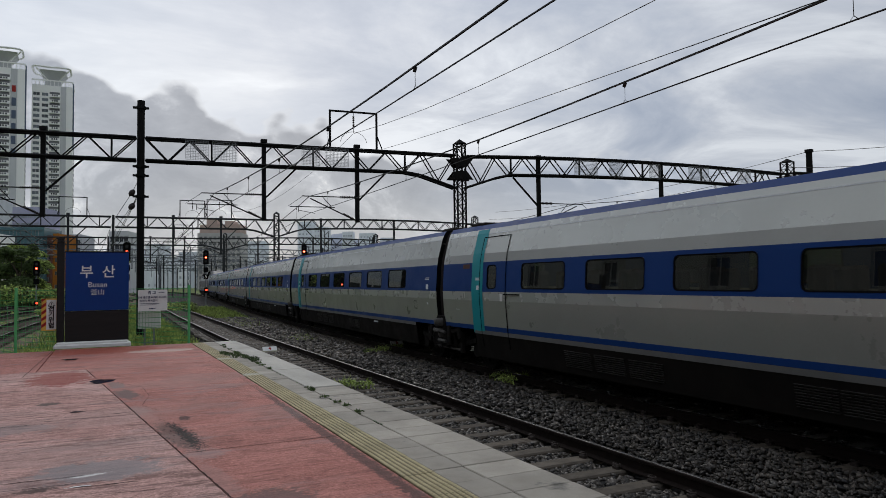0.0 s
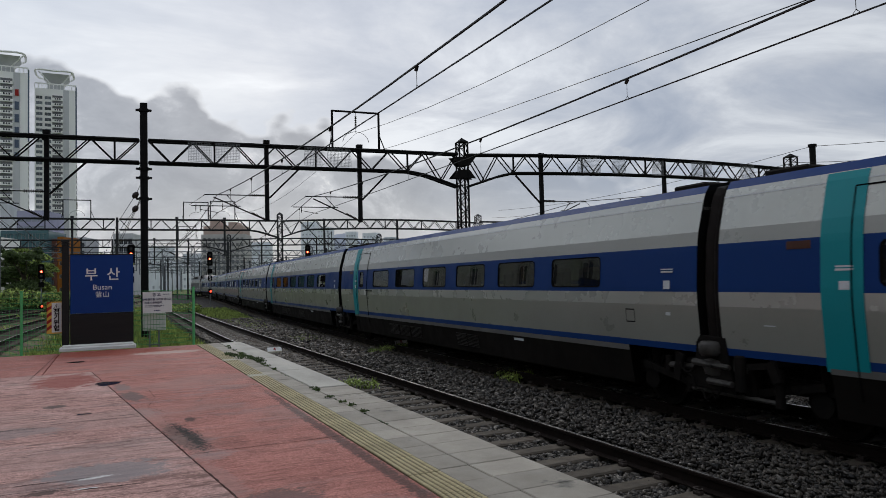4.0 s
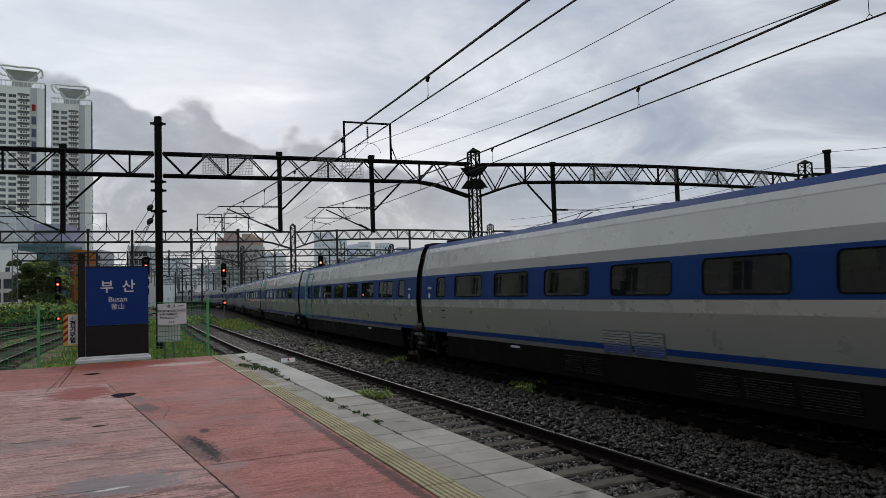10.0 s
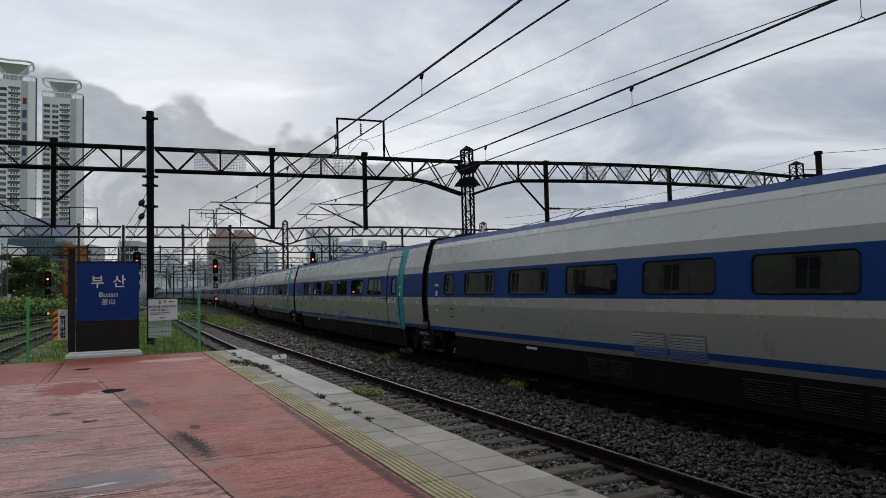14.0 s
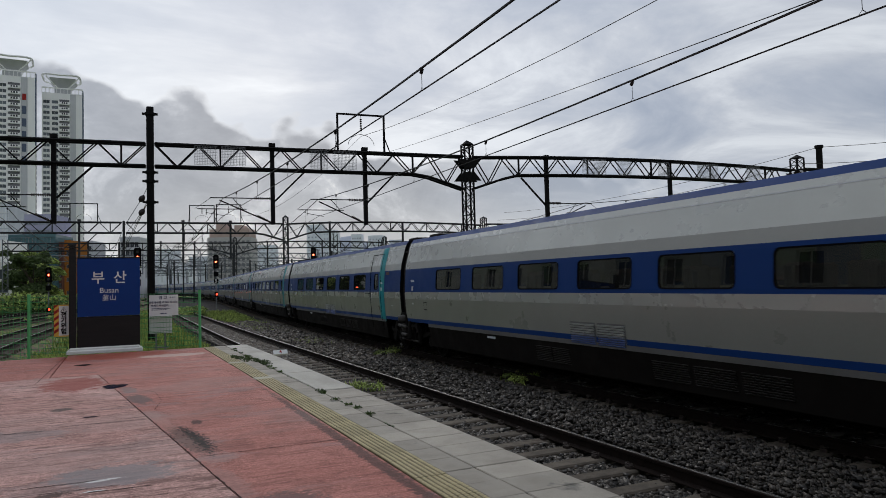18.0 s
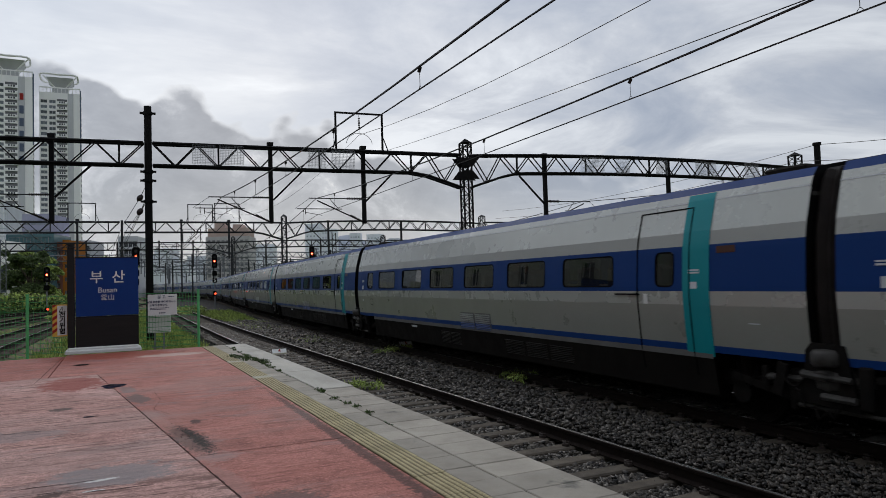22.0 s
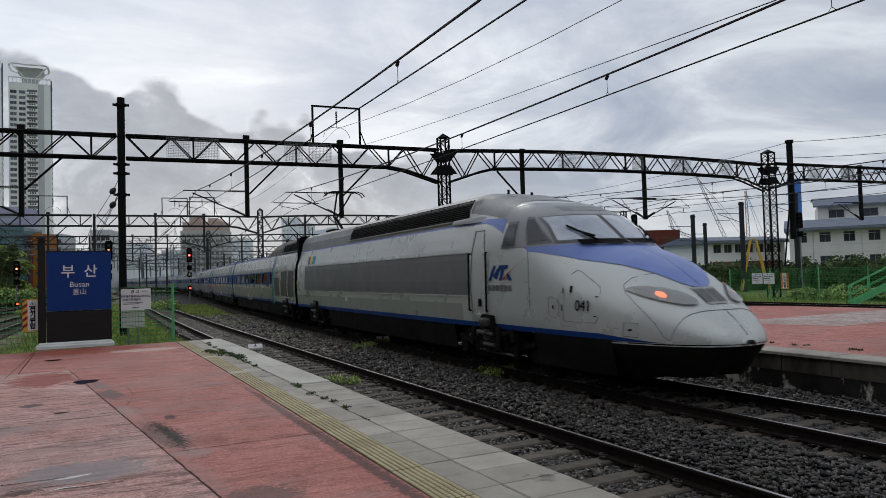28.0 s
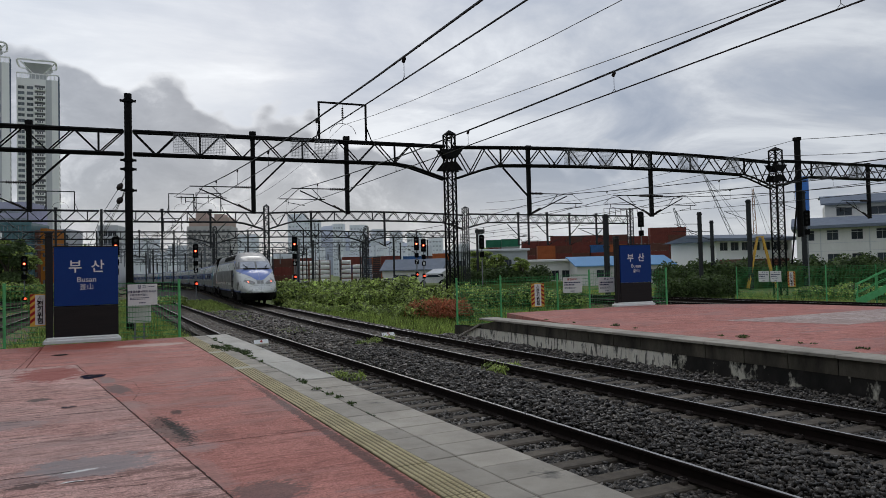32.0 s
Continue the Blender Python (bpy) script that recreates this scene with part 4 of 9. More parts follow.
def gantry(name_label, m, mat, near=True, fat=1.0, arms=True, right=62.0):
    gt = thing("catenary_gantry", name_label, "gantry", "overhead line gantries", m)
    mr = 0.18 if near else 0.13
    mast = Mesh().tube((1.42, 0, -0.6), (1.42, 0, 11.3 if near else 9.6), mr, 14)
    for z in (10.95, 8.0, 7.55, 6.5) if near else ():
        mast.tube((1.42, 0, z - 0.07), (1.42, 0, z + 0.07), 0.235, 14)
        mast.box(1.05, 1.79, -0.06, 0.06, z - 0.05, z + 0.05)
    part("mast", mast, mat, gt, smooth=False)
    truss(-14.0, 1.2, 9.42, 8.30, mat, gt, fat=fat, split=near)
    truss(1.64, 18.3, 9.42, 8.30, mat, gt, haunch1=0.8, fat=fat, split=near)
    truss(19.0, 44.0, 9.40, 8.30, mat, gt, camber=0.28, haunch0=0.75, haunch1=0.75, fat=fat, bay=0.95, split=near)
    truss(44.8, right, 9.55, 8.45, mat, gt, haunch0=0.7, fat=fat, bay=0.95, split=near)
    tower(18.65, -0.6, 10.15, 0.52, mat, gt, fat * 0.85)
    tower(44.4, -0.6, 10.3, 0.62, mat, gt, fat * 0.8)
    for x, st, reach in ((-2.85, 1, -2.4), (7.4, 1, -2.6), (12.45, 1, -2.5), (23.9, -1, 2.6), (33.15, 0, 2.5), (54.0, 0, -2.4)):
        p = drop_post(x, 9.6, 5.4, mat, gt, st)
        if arms:
            cantilever(x, reach, mat, p)
            if x == 33.15:
                cantilever(x, -2.5, mat, p)
    if right > 62:
        for x, st in ((52.4, -1), (57.0, -1), (60.7, 1), (65.3, 1)):
            cantilever(x, 2.2, mat, drop_post(x, 9.75, 5.4, mat, gt, st), 6.6, 5.7)
        tower(right + 0.4, -0.6, 10.5, 0.6, mat, gt, fat * 0.8)
        wk = Mesh()
        for i in range(7):
            wk.bar((right - 4.5 + i, -0.3, 9.5), (right - 4.5 + i, -0.3, 10.6), 0.06, 0.06)
        part("walkway_rail", wk.bar((right - 4.5, -0.3, 10.6), (right + 1.5, -0.3, 10.6), 0.06, 0.06), mat, gt)
    portal(10.95, 13.6, 9.45, 11.55, mat, gt)
    if right > 62:
        for x in (-3.7, 8.1):
            portal(x, x + 2.6, 9.4, 11.4, mat, gt)
    if near:
        part("mast_pole", Mesh().tube((46.6, 0, 4.0), (46.6, 0, 11.3), 0.22, 12).tube((46.6, 0, 11.15), (46.6, 0, 11.35), 0.3, 12).tube((46.6, 0, 8.0), (45.6, 0, 2.0), 0.06), mat, gt)
        for x0, x1 in ((3.5, 4.6), (4.8, 6.0), (9.35, 10.3), (10.6, 11.9), (26.3, 28.0), (28.9, 29.9), (32.0, 32.9), (35.2, 36.9), (39.4, 40.6), (48.0, 49.4), (51.5, 53.0)):
            mesh_plate(x0, x1, 8.42 + (0.15 if 20 < x0 < 44 else 0.0), 9.34 + (0.2 if 20 < x0 < 44 else 0.05), -0.32, gt)
    return gt


gantry("black lattice gantry spanning the tracks with drop posts", pose(0, 37.8, 0, 0, 0, -4.0), M_STEEL)
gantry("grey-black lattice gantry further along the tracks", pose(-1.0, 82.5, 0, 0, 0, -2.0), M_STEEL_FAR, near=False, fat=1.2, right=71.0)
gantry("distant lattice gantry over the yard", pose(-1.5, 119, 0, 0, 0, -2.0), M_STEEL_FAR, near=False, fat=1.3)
gantry("distant lattice gantry over the yard, its steel paled for haze", pose(-3.0, 160, 0, 0, 0, -1.0), M_STEEL_HAZE, near=False, fat=1.4)
gantry("distant lattice gantry over the yard, its steel paled for haze", pose(-6.0, 205, 0, 0, 0, 0), M_STEEL_HAZE, near=False, fat=1.5, arms=False)

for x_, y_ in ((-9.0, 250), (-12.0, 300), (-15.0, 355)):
    gantry("distant lattice gantry over the yard, its steel paled for haze", pose(x_, y_, 0, 0, 0, 2), M_STEEL_HAZE, near=False, fat=1.7, arms=False)


def catenary(line, spans, label, hangs=()):
    """Messenger and contact wire with droppers over one track."""
    th = thing("overhead_wire", label, "wire", "overhead wires")
    for n_, (ya, yb) in enumerate(spans):
        mes, con = Mesh(), Mesh()
        pm, pc = [], []
        for i in range(13):
            u = i / 12
            y = ya + (yb - ya) * u
            sag = 4 * u * (1 - u)
            pm.append(Vector((line(y), y, 6.78 - 0.84 * sag)))
            pc.append(Vector((line(y), y, 5.85 - 0.31 * sag)))
        mes.run(pm, 0.021, 5)
        con.run(pc, 0.014, 5)
        part("messenger_wire", mes, M_WIRE, th)
        part("contact_wire", con, M_WIRE, th)
        for y in (hangs if hangs and n_ == 0 else [ya + (yb - ya) * i / 12 for i in (1, 3, 5, 7, 9, 11)]):
            u = (y - ya) / (yb - ya) * 12
            i = min(int(u), 11)
            top, low = pm[i].lerp(pm[i + 1], u - i), pc[i].lerp(pc[i + 1], u - i)
            drops = Mesh()
            lp = top + (low - top) * 0.85
            drops.run([top, lp], 0.006, 4)
            drops.tube(top + Vector((0, -0.03, -0.02)), top + Vector((0, 0.03, -0.09)), 0.035, 6)
            drops.run([lp, lp + Vector((0, -0.05, -0.05)), low, lp + Vector((0, 0.05, -0.05)), lp], 0.006, 4)
            part("dropper", drops, M_WIRE, th)
    return th


catenary(line_a, ((-12, 37.5), (37.5, 82.5), (82.5, 119), (119, 160)), "contact line over the near track", (-5, 0.5, 5.9, 11.3, 16.7, 22.1, 27.5, 32.9))
catenary(line_b, ((-12, 37.1), (37.1, 82), (82, 119), (119, 160)), "contact line over the main track", (-5, 0.6, 6.0, 10.65, 16.75, 22.2, 27.6, 33.0))
catenary(lambda y: 26.4 - 0.02 * (y - 36), ((-12, 36), (36, 81), (81, 119)), "contact line over the track behind")
catenary(lambda y: 35.7 + 0.03 * (y - 36), ((0, 35.5), (35.5, 81)), "contact line over a yard track")
catenary(lambda y: 30.7 + 0.02 * (y - 36), ((0, 35.7), (35.7, 81)), "contact line over a yard track")
catenary(lambda y: -5.2, ((0, 38), (38, 82)), "contact line over a siding")


def feeder(pts, r, label, sag=0.0):
    m = Mesh()
    for a, b in zip(pts[:-1], pts[1:]):
        a, b = Vector(a), Vector(b)
        q = [a + (b - a) * (i / 10) - Vector((0, 0, sag * 4 * (i / 10) * (1 - i / 10))) for i in range(11)]
        m.run(q, r, 4)
    return tagged(part("feeder_wire", m, M_WIRE), label, "wire", "overhead wires")


feeder([(12.25, -12, 10.3), (12.25, 37, 10.35), (12.5, 82, 10.3)], 0.013, "thin feeder wire high beside the tracks", 1.3)
feeder([(9.06, 5.2, 5.96), (13.7, 36.9, 9.5)], 0.010, "anchor wire rising to the gantry", 0.1)
feeder([(46, 5, 10.2), (46.4, 34.5, 11.2), (46, 80, 11.0)], 0.018, "feeder wire along the far masts", 0.8)
feeder([(44, 5, 8.6), (44.4, 34.6, 9.9), (45, 80, 10)], 0.018, "feeder wire along the far masts", 0.8)
for x, z in ((1.02, 6.68), (1.01, 6.0)):
    ball = part("stay_insulator", Mesh().lathe([(0.01, -0.2), (0.10, -0.14), (0.15, 0.0), (0.10, 0.14), (0.01, 0.2)], 10, pose(0, 0, 0, 0, 35, 0)), M_INSUL, m=pose(x, 37.75, z), smooth=True)
    tagged(ball, "black porcelain insulator in the stay wire of the mast", "insulator", "stay insulators")
feeder([(1.30, 37.75, 7.3), (1.02, 37.75, 6.68), (0.2, 38.2, 5.3), (-0.9, 39.5, 2.4)], 0.014, "stay wire from the mast through an insulator")
feeder([(1.30, 37.75, 6.45), (1.01, 37.75, 6.0), (0.4, 38.0, 5.1), (-0.7, 39.2, 2.4)], 0.014, "stay wire from the mast through an insulator")
feeder([(1.42, 37.7, 6.9), (-0.4, 82, 5.6)], 0.02, "stay wire from the mast", 0.3)
feeder([(1.2, 37.7, 6.3), (-0.5, 82, 5.0)], 0.02, "stay wire from the mast", 0.3)

# ---- station name boards ----
def name_board(label, m):
    b = thing("station_name_board", label, "sign", "station name boards", m)
    part("base", Mesh().bev(-0.92, 0.92, -0.24, 0.24, 0, 0.10, 0.03).bev(-0.86, 0.86, -0.19, 0.19, 0.10, 0.16, 0.03), M_WHITE, b, "white base trim")
    post = part("post", Mesh().bev(-0.86, -0.69, -0.10, 0.10, 0.15, 2.80, 0.02), M_CHAR, b)
    cp = Mesh().bev(-0.88, -0.67, -0.12, 0.12, 2.80, 2.83, 0.008).bev(-0.85, -0.70, -0.09, 0.09, 2.83, 2.86, 0.008).bev(-0.87, -0.68, -0.11, 0.11, 2.86, 2.90, 0.01)
    part("post_cap", cp, M_CHAR, post)
    part("lower_panel", Mesh().bev(-0.67, 0.86, -0.085, 0.085, 0.15, 0.96, 0.01), M_CHAR, b)
    part("blue_panel", Mesh().bev(-0.665, 0.86, -0.095, 0.095, 0.97, 2.52, 0.012), M_BLUE, b, "blue name panel")
    part("top_rail", Mesh().bev(-0.675, 0.87, -0.10, 0.10, 2.52, 2.55, 0.006), M_CHAR, b)
    face = pose(0, -0.099, 0, 90, 0, 0)
    for nm, tx, sz, z in (("korean_name", "부  산", 0.36, 1.98), ("latin_name", "Busan", 0.20, 1.65), ("chinese_name", "釜山", 0.172, 1.45)):
        lettering(nm, tx, sz, M_WHITE, b, pose(0.10, -0.099, z, 90, 0, 0), "white lettering", bold=0.004 if sz > 0.3 else 0.0)
    return b


name_board("tall blue station name board with charcoal base on the near platform", pose(-0.36, 21.0, 0.495, 0, 0, 0))
name_board("tall blue station name board with charcoal base on the far platform", pose(20.05, 22.75, 0.495, 0, 0, -6))


# ---- fences ----
def fence_panel(a, b, z0, h, posts=2, label="green welded-mesh fence panel"):
    """Posts, rails and a welded wire mesh from a to b."""
    a, b = Vector((*a, z0)), Vector((*b, z0))
    L = (b - a).length
    rz = math.degrees(math.atan2(b.y - a.y, b.x - a.x))
    f = thing("mesh_fence", label, "fence", "green mesh fences", pose(*a, 0, 0, rz))
    n = max(1, posts - 1)
    for i in range(posts):
        x = L * i / n
        part("post", Mesh().tube((x, 0, -0.35), (x, 0, h + 0.03), 0.038, 10).tube((x, 0, h + 0.02), (x, 0, h + 0.05), 0.045, 10), M_GREEN, f)
    w = Mesh()
    x = 0.06
    while x < L - 0.03:
        w.bar((x, 0, 0.06), (x, 0, h - 0.02), 0.006, 0.006)
        x += 0.08
    k = 0
    z = 0.08
    while z < h:
        w.bar((0.02, 0.006, z), (L - 0.02, 0.006, z), 0.013, 0.013)
        if k % 3 == 0:
            w.bar((0.02, -0.01, z + 0.04), (L - 0.02, -0.01, z + 0.04), 0.009, 0.009)
        z += 0.135
        k += 1
    tagged(part("wire_mesh", w, M_WIREGREEN, f), kind="stuff")
    return f


fence_panel((-2.16, 21.2), (2.08, 21.25), 0.45, 1.6, 2, "green welded-mesh fence closing the platform end")
fence_panel((-6.2, 20.6), (-2.16, 21.2), 0.35, 1.7, 2, "green welded-mesh fence along the platform end")
fence_panel((12.5, 24.2), (14.6, 24.4), -0.3, 2.1, 2, "green mesh fence among weeds by the platform ramp")
fence_panel((14.6, 24.4), (17.6, 24.7), -0.05, 1.9, 2, "green mesh fence among weeds by the platform ramp")
fence_panel((17.6, 24.7), (18.75, 24.0), 0.1, 1.78, 2, "green mesh gate beside the far name board")
fence_panel((18.75, 24.0), (22.6, 23.5), 0.3, 1.7, 2, "green mesh fence behind the far name board")
for a_, b_ in (((37.9, 33.0), (38.0, 30.0)), ((38.0, 30.0), (38.1, 26.8)), ((38.1, 26.8), (38.15, 23.9)), ((38.15, 23.9), (38.2, 21.0))):
    fence_panel(a_, b_, -0.1, 2.0, 2, "green mesh fence beyond the far platform")



def danger_sign(label, m, h=0.84, w=0.40):
    """Electric danger board with slanting warning stripes and a column of writing."""
    b = thing("danger_sign", label, "sign", "electric danger signs", m)
    part("board", Mesh().bev(-w / 2, w / 2, -0.012, 0.012, 0, h, 0.006), M_YSTRIPE, b)
    st = Mesh()
    for s in (-1, 1):
        i = 0
        z = -0.1
        while z < h:
            z0, z1 = max(z, 0.0), min(z + 0.085, h)
            if z1 > z0:
                xa, xb = (-w / 2, -w * 0.24) if s < 0 else (w * 0.24, w / 2)
                sh = 0.09
                pts = [(xa, z0 + (0 if s < 0 else sh)), (xb, z0 + (sh if s < 0 else 0)), (xb, z1 + (sh if s < 0 else 0)), (xa, z1 + (0 if s < 0 else sh))]
                st.add([Vector((x, -0.0145, min(zz, h))) for x, zz in pts], [(0, 1, 2, 3)])
            z += 0.17
    part("stripe", st, M_RED, b, "red slanting stripes")
    part("face", Mesh().bev(-w * 0.25, w * 0.25, -0.016, -0.008, 0.03, h - 0.03, 0.002), M_WHITE, b)
    tri = Mesh()
    tri.run([Vector((x, -0.02, z)) for x, z in ((-0.075, h - 0.19), (0.075, h - 0.19), (0, h - 0.06), (-0.075, h - 0.19))], 0.008, 4)
    tri.box(-0.008, 0.008, -0.021, -0.019, h - 0.16, h - 0.10)
    part("warning_triangle", tri, M_BLACK, b)
    for i, ch in enumerate("전기위험"):
        lettering("letter", ch, 0.19 * h, M_BLACK, b, pose(0, -0.018, h * (0.68 - i * 0.175), 90, 0, 0), bold=0.006)
    return b


danger_sign("electric danger sign with red and yellow stripes on the fence", pose(-1.35, 21.12, 0.96), 0.84, 0.46)
danger_sign("electric danger sign with red and yellow stripes on the far fence", pose(16.42, 24.45, 0.55, 0, 0, 4), 0.98, 0.68)
danger_sign("striped electric danger sign on the fence beyond the tracks", pose(37.95, 28.95, 0.65, 0, 0, -86), 0.95, 0.5)


def notice(label, m, w=0.76, h=0.58, head="경 고", lines=()):
    """White warning notice: heading, two lines of writing, and bars for the small print."""
    b = thing("warning_notice", label, "sign", "white notices", m)
    part("board", Mesh().bev(-w / 2, w / 2, -0.008, 0.008, 0, h, 0.003), M_WHITE, b)
    lettering("heading", head, 0.105 * w / 0.76, M_RED if head == "출입금지" else M_INK, b, pose(-0.03 * w, -0.012, h * 0.86, 90, 0, 0), bold=0.002)
    tx = Mesh()
    rows_n = ((0.33, -0.42, 0.22, 0.018), (0.27, -0.42, 0.12, 0.018), (0.08, -0.12, 0.1, 0.03), (0.86, 0.2, 0.4, 0.02))
    if lines:
        for q, (tl, z) in enumerate(zip(lines, (0.64, 0.48))):
            lettering("writing", tl, 0.068, M_INK, b, pose((-0.02 if q == 0 else -0.13) * w, -0.012, h * z, 90, 0, 0), bold=0.0015)
    else:
        rows_n = ((0.62, -0.43, 0.40, 0.05), (0.47, -0.43, 0.1, 0.05)) + rows_n
    for i, (z, w0, w1, t) in enumerate(rows_n):
        x = w0 * w
        while x < w1 * w:
            g_ = min(rnd.uniform(0.03, 0.07) * w * 1.3, w1 * w - x)
            tx.box(x, x + g_, -0.0115, -0.0095, z * h, z * h + t)
            x += g_ + 0.012
    part("writing_bar", tx, M_INK, b)
    return b


notice("white warning notice wired to the platform-end fence", pose(1.12, 21.205, 1.40), lines=("담배 꽁초를 버리지 마시오.", "쓰레기 투척금지."))
notice("white warning notice on the far mesh fence", pose(18.12, 24.33, 1.08, 0, 0, -30), 0.80, 0.66, "출입금지")
notice("white warning notice beside the far name board", pose(19.52, 23.80, 1.05, 0, 0, -8), 0.80, 0.66)
notice("white notice on the fence beyond the tracks", pose(37.95, 30.92, 0.95, 0, 0, -86), 0.75, 0.68)
notice("white notice on the fence beyond the tracks", pose(37.95, 30.05, 0.95, 0, 0, -86), 0.75, 0.68)
# grey meter plate under the near notice, with a small stool-like bracket
mp = thing("grey_box", "pale grey cable box behind the fence", "box", m=pose(1.05, 21.5, -0.2))
part("box_body", Mesh().bev(-0.3, 0.3, -0.08, 0.08, 1.1, 1.6, 0.02), M_WHITE, mp)
part("bracket", Mesh().bar((-0.12, 0, 0), (-0.12, 0, 1.1), 0.05, 0.05).bar((0.12, 0, 0), (0.12, 0, 1.1), 0.05, 0.05).bar((-0.2, 0, 0.7), (0.2, 0, 0.7), 0.05, 0.04), M_MESH, mp)


# ---- colour-light signals ----
def signal(label, m, digit, lit=True, zh=5.2, low=True):
    s = thing("railway_signal", label, "signal", "railway signals", m)
    part("pole", Mesh().tube((0, 0, -0.3), (0, 0, zh + 0.6), 0.07, 10), M_MESH, s)
    hd = part("signal_head", Mesh().bev(-0.30, 0.30, -0.24, -0.10, zh - 0.85, zh + 0.75, 0.13), M_BLACK, s)
    for i, z in enumerate((zh + 0.38, zh - 0.08, zh - 0.52)):
        r = 0.13
        hood = Mesh()
        for a0, a1 in zip(np.linspace(0.0, math.pi, 9)[:-1], np.linspace(0.0, math.pi, 9)[1:]):
            hood.add([Vector((r * 1.25 * math.cos(a), y, z + r * 1.25 * math.sin(a))) for a, y in ((a0, -0.24), (a1, -0.24), (a1, -0.44), (a0, -0.44))], [(0, 1, 2, 3)])
        part("hood", hood, M_BLACK, hd)
        on = lit and i == 1
        part("lens", Mesh().tube((0, -0.245, z), (0, -0.26, z), r, 14), M_SIGLENS if on else M_LENS, hd)
        if on:
            part("lamp_core", Mesh().tube((0, -0.262, z), (0, -0.268, z), r * 0.5, 10), M_SIGCORE, hd)
    part("number_case", Mesh().bev(-0.26, 0.26, -0.2, 0.0, zh - 1.75, zh - 1.2, 0.03), M_BLACK, s)
    if digit:
        pl = part("number_plate", Mesh().bev(-0.24, 0.24, -0.1, -0.06, zh - 2.55, zh - 2.0, 0.02), M_BLACK, s)
        lettering("digit", digit, 0.55, M_WHITE, pl, pose(0, -0.105, zh - 2.28, 90, 0, 0))
    if low:
        lo = part("shunt_head", Mesh().bev(-0.2, 0.2, -0.16, 0.0, zh - 4.1, zh - 3.5, 0.05), M_BLACK, s)
        part("shunt_lens", Mesh().tube((0.06, -0.165, zh - 3.8), (0.06, -0.18, zh - 3.8), 0.12, 12), M_SIGLENS, lo)
    return s


YAW = radians(26.24)


def spot(lateral, depth):
    """A place so far to the right and so far ahead of the camera's mean view."""
    return (lateral * math.cos(YAW) + depth * math.sin(YAW), -lateral * math.sin(YAW) + depth * math.cos(YAW))


def facing(lateral, depth, z=0.0, turn=0.0):
    x, y = spot(lateral, depth)
    return pose(x, y, z, 0, 0, -math.degrees(math.atan2(x, y)) + turn)


signal("three-lamp railway signal showing red beside the main track", facing(-28.2, 80, -0.3), "5", zh=5.5)
signal("three-lamp railway signal showing red amid the bushes", facing(-16.9, 80, -0.3), "6", zh=6.0)
signal("twin railway signal showing red by the yard", facing(-3.15, 85, -0.3), "7", zh=5.9)
signal("twin railway signal showing red by the yard", facing(-2.3, 85, -0.3), "8", zh=5.7)
signal("three-lamp railway signal showing red behind the name board", facing(-28.0, 60, -0.3), "4", zh=5.35, low=False)
signal("small railway signal showing red beside the sidings", facing(-44.8, 75, -0.3), "", zh=4.4)
signal("unlit railway signal seen among the gantries", facing(4.5, 80, -0.3), "", lit=False, zh=5.7, low=False)
signal("unlit railway signal on the far mast", facing(20.5, 72, -0.3), "", lit=False, zh=7.3, low=False)
signal("unlit railway signal beside the lattice tower", facing(37.6, 72, -0.3), "", lit=False, zh=7.0, low=False)

for x, y, d in ((4.92, 23.9, "4"), (9.36, 23.5, "5")):
    b = thing("track_number_block", "small white concrete block with a red track number", "marker", "track number blocks", pose(x, y, -0.2) @ Matrix.Scale(0.72, 4))
    part("block", Mesh().bev(-0.33, 0.33, -0.04, 0.20, 0, 0.08, 0.02), M_CREAM, b)
    part("face_plate", Mesh().bev(-0.33, 0.33, -0.02, 0.02, 0.0, 0.24, 0.008, m=pose(0, 0, 0.06, -42, 0, 0)), M_WHITE, b)
    lettering("digit", d, 0.24, M_RED, b, pose(0, 0, 0.06, -42, 0, 0) @ pose(0, -0.026, 0.12, 90, 0, 0), bold=0.006)


# ---- poles of the yard ----
def mast_pole(label, m, h, r=0.18):
    p = thing("line_mast", label, "mast", "line masts", m)
    part("shaft", Mesh().tube((0, 0, -0.5), (0, 0, h), r, 10), M_STEEL_FAR, p)
    part("bands", Mesh().tube((0, 0, h - 0.3), (0, 0, h - 0.15), r * 1.25, 10).tube((0, 0, h * 0.6), (0, 0, h * 0.6 + 0.15), r * 1.25, 10), M_STEEL_FAR, p)
    arm = Mesh().tube((0, 0, h - 1.2), (-2.4, 0, h - 1.1), 0.035).tube((0, 0, h - 2.2), (-2.2, 0, h - 1.2), 0.035).tube((-1.2, 0, h - 1.9), (-2.7, 0, h - 1.8), 0.025)
    part("arm", arm, M_STEEL_FAR, p)
    return p


mast_pole("dark steel mast behind the far name board", facing(14.3, 61, -0.5), 7.2, 0.26)
mast_pole("dark steel mast in front of the yard building", facing(25.8, 70, -0.5), 7.9, 0.22)
mast_pole("shorter dark steel mast in front of the yard building", facing(29.3, 76, -0.5), 7.4, 0.2)
mast_pole("dark steel mast by the white building", facing(32.5, 74, -0.5), 9.4, 0.26)
mast_pole("grey steel mast by the white building", facing(38.8, 75, -0.5), 10.3, 0.28)
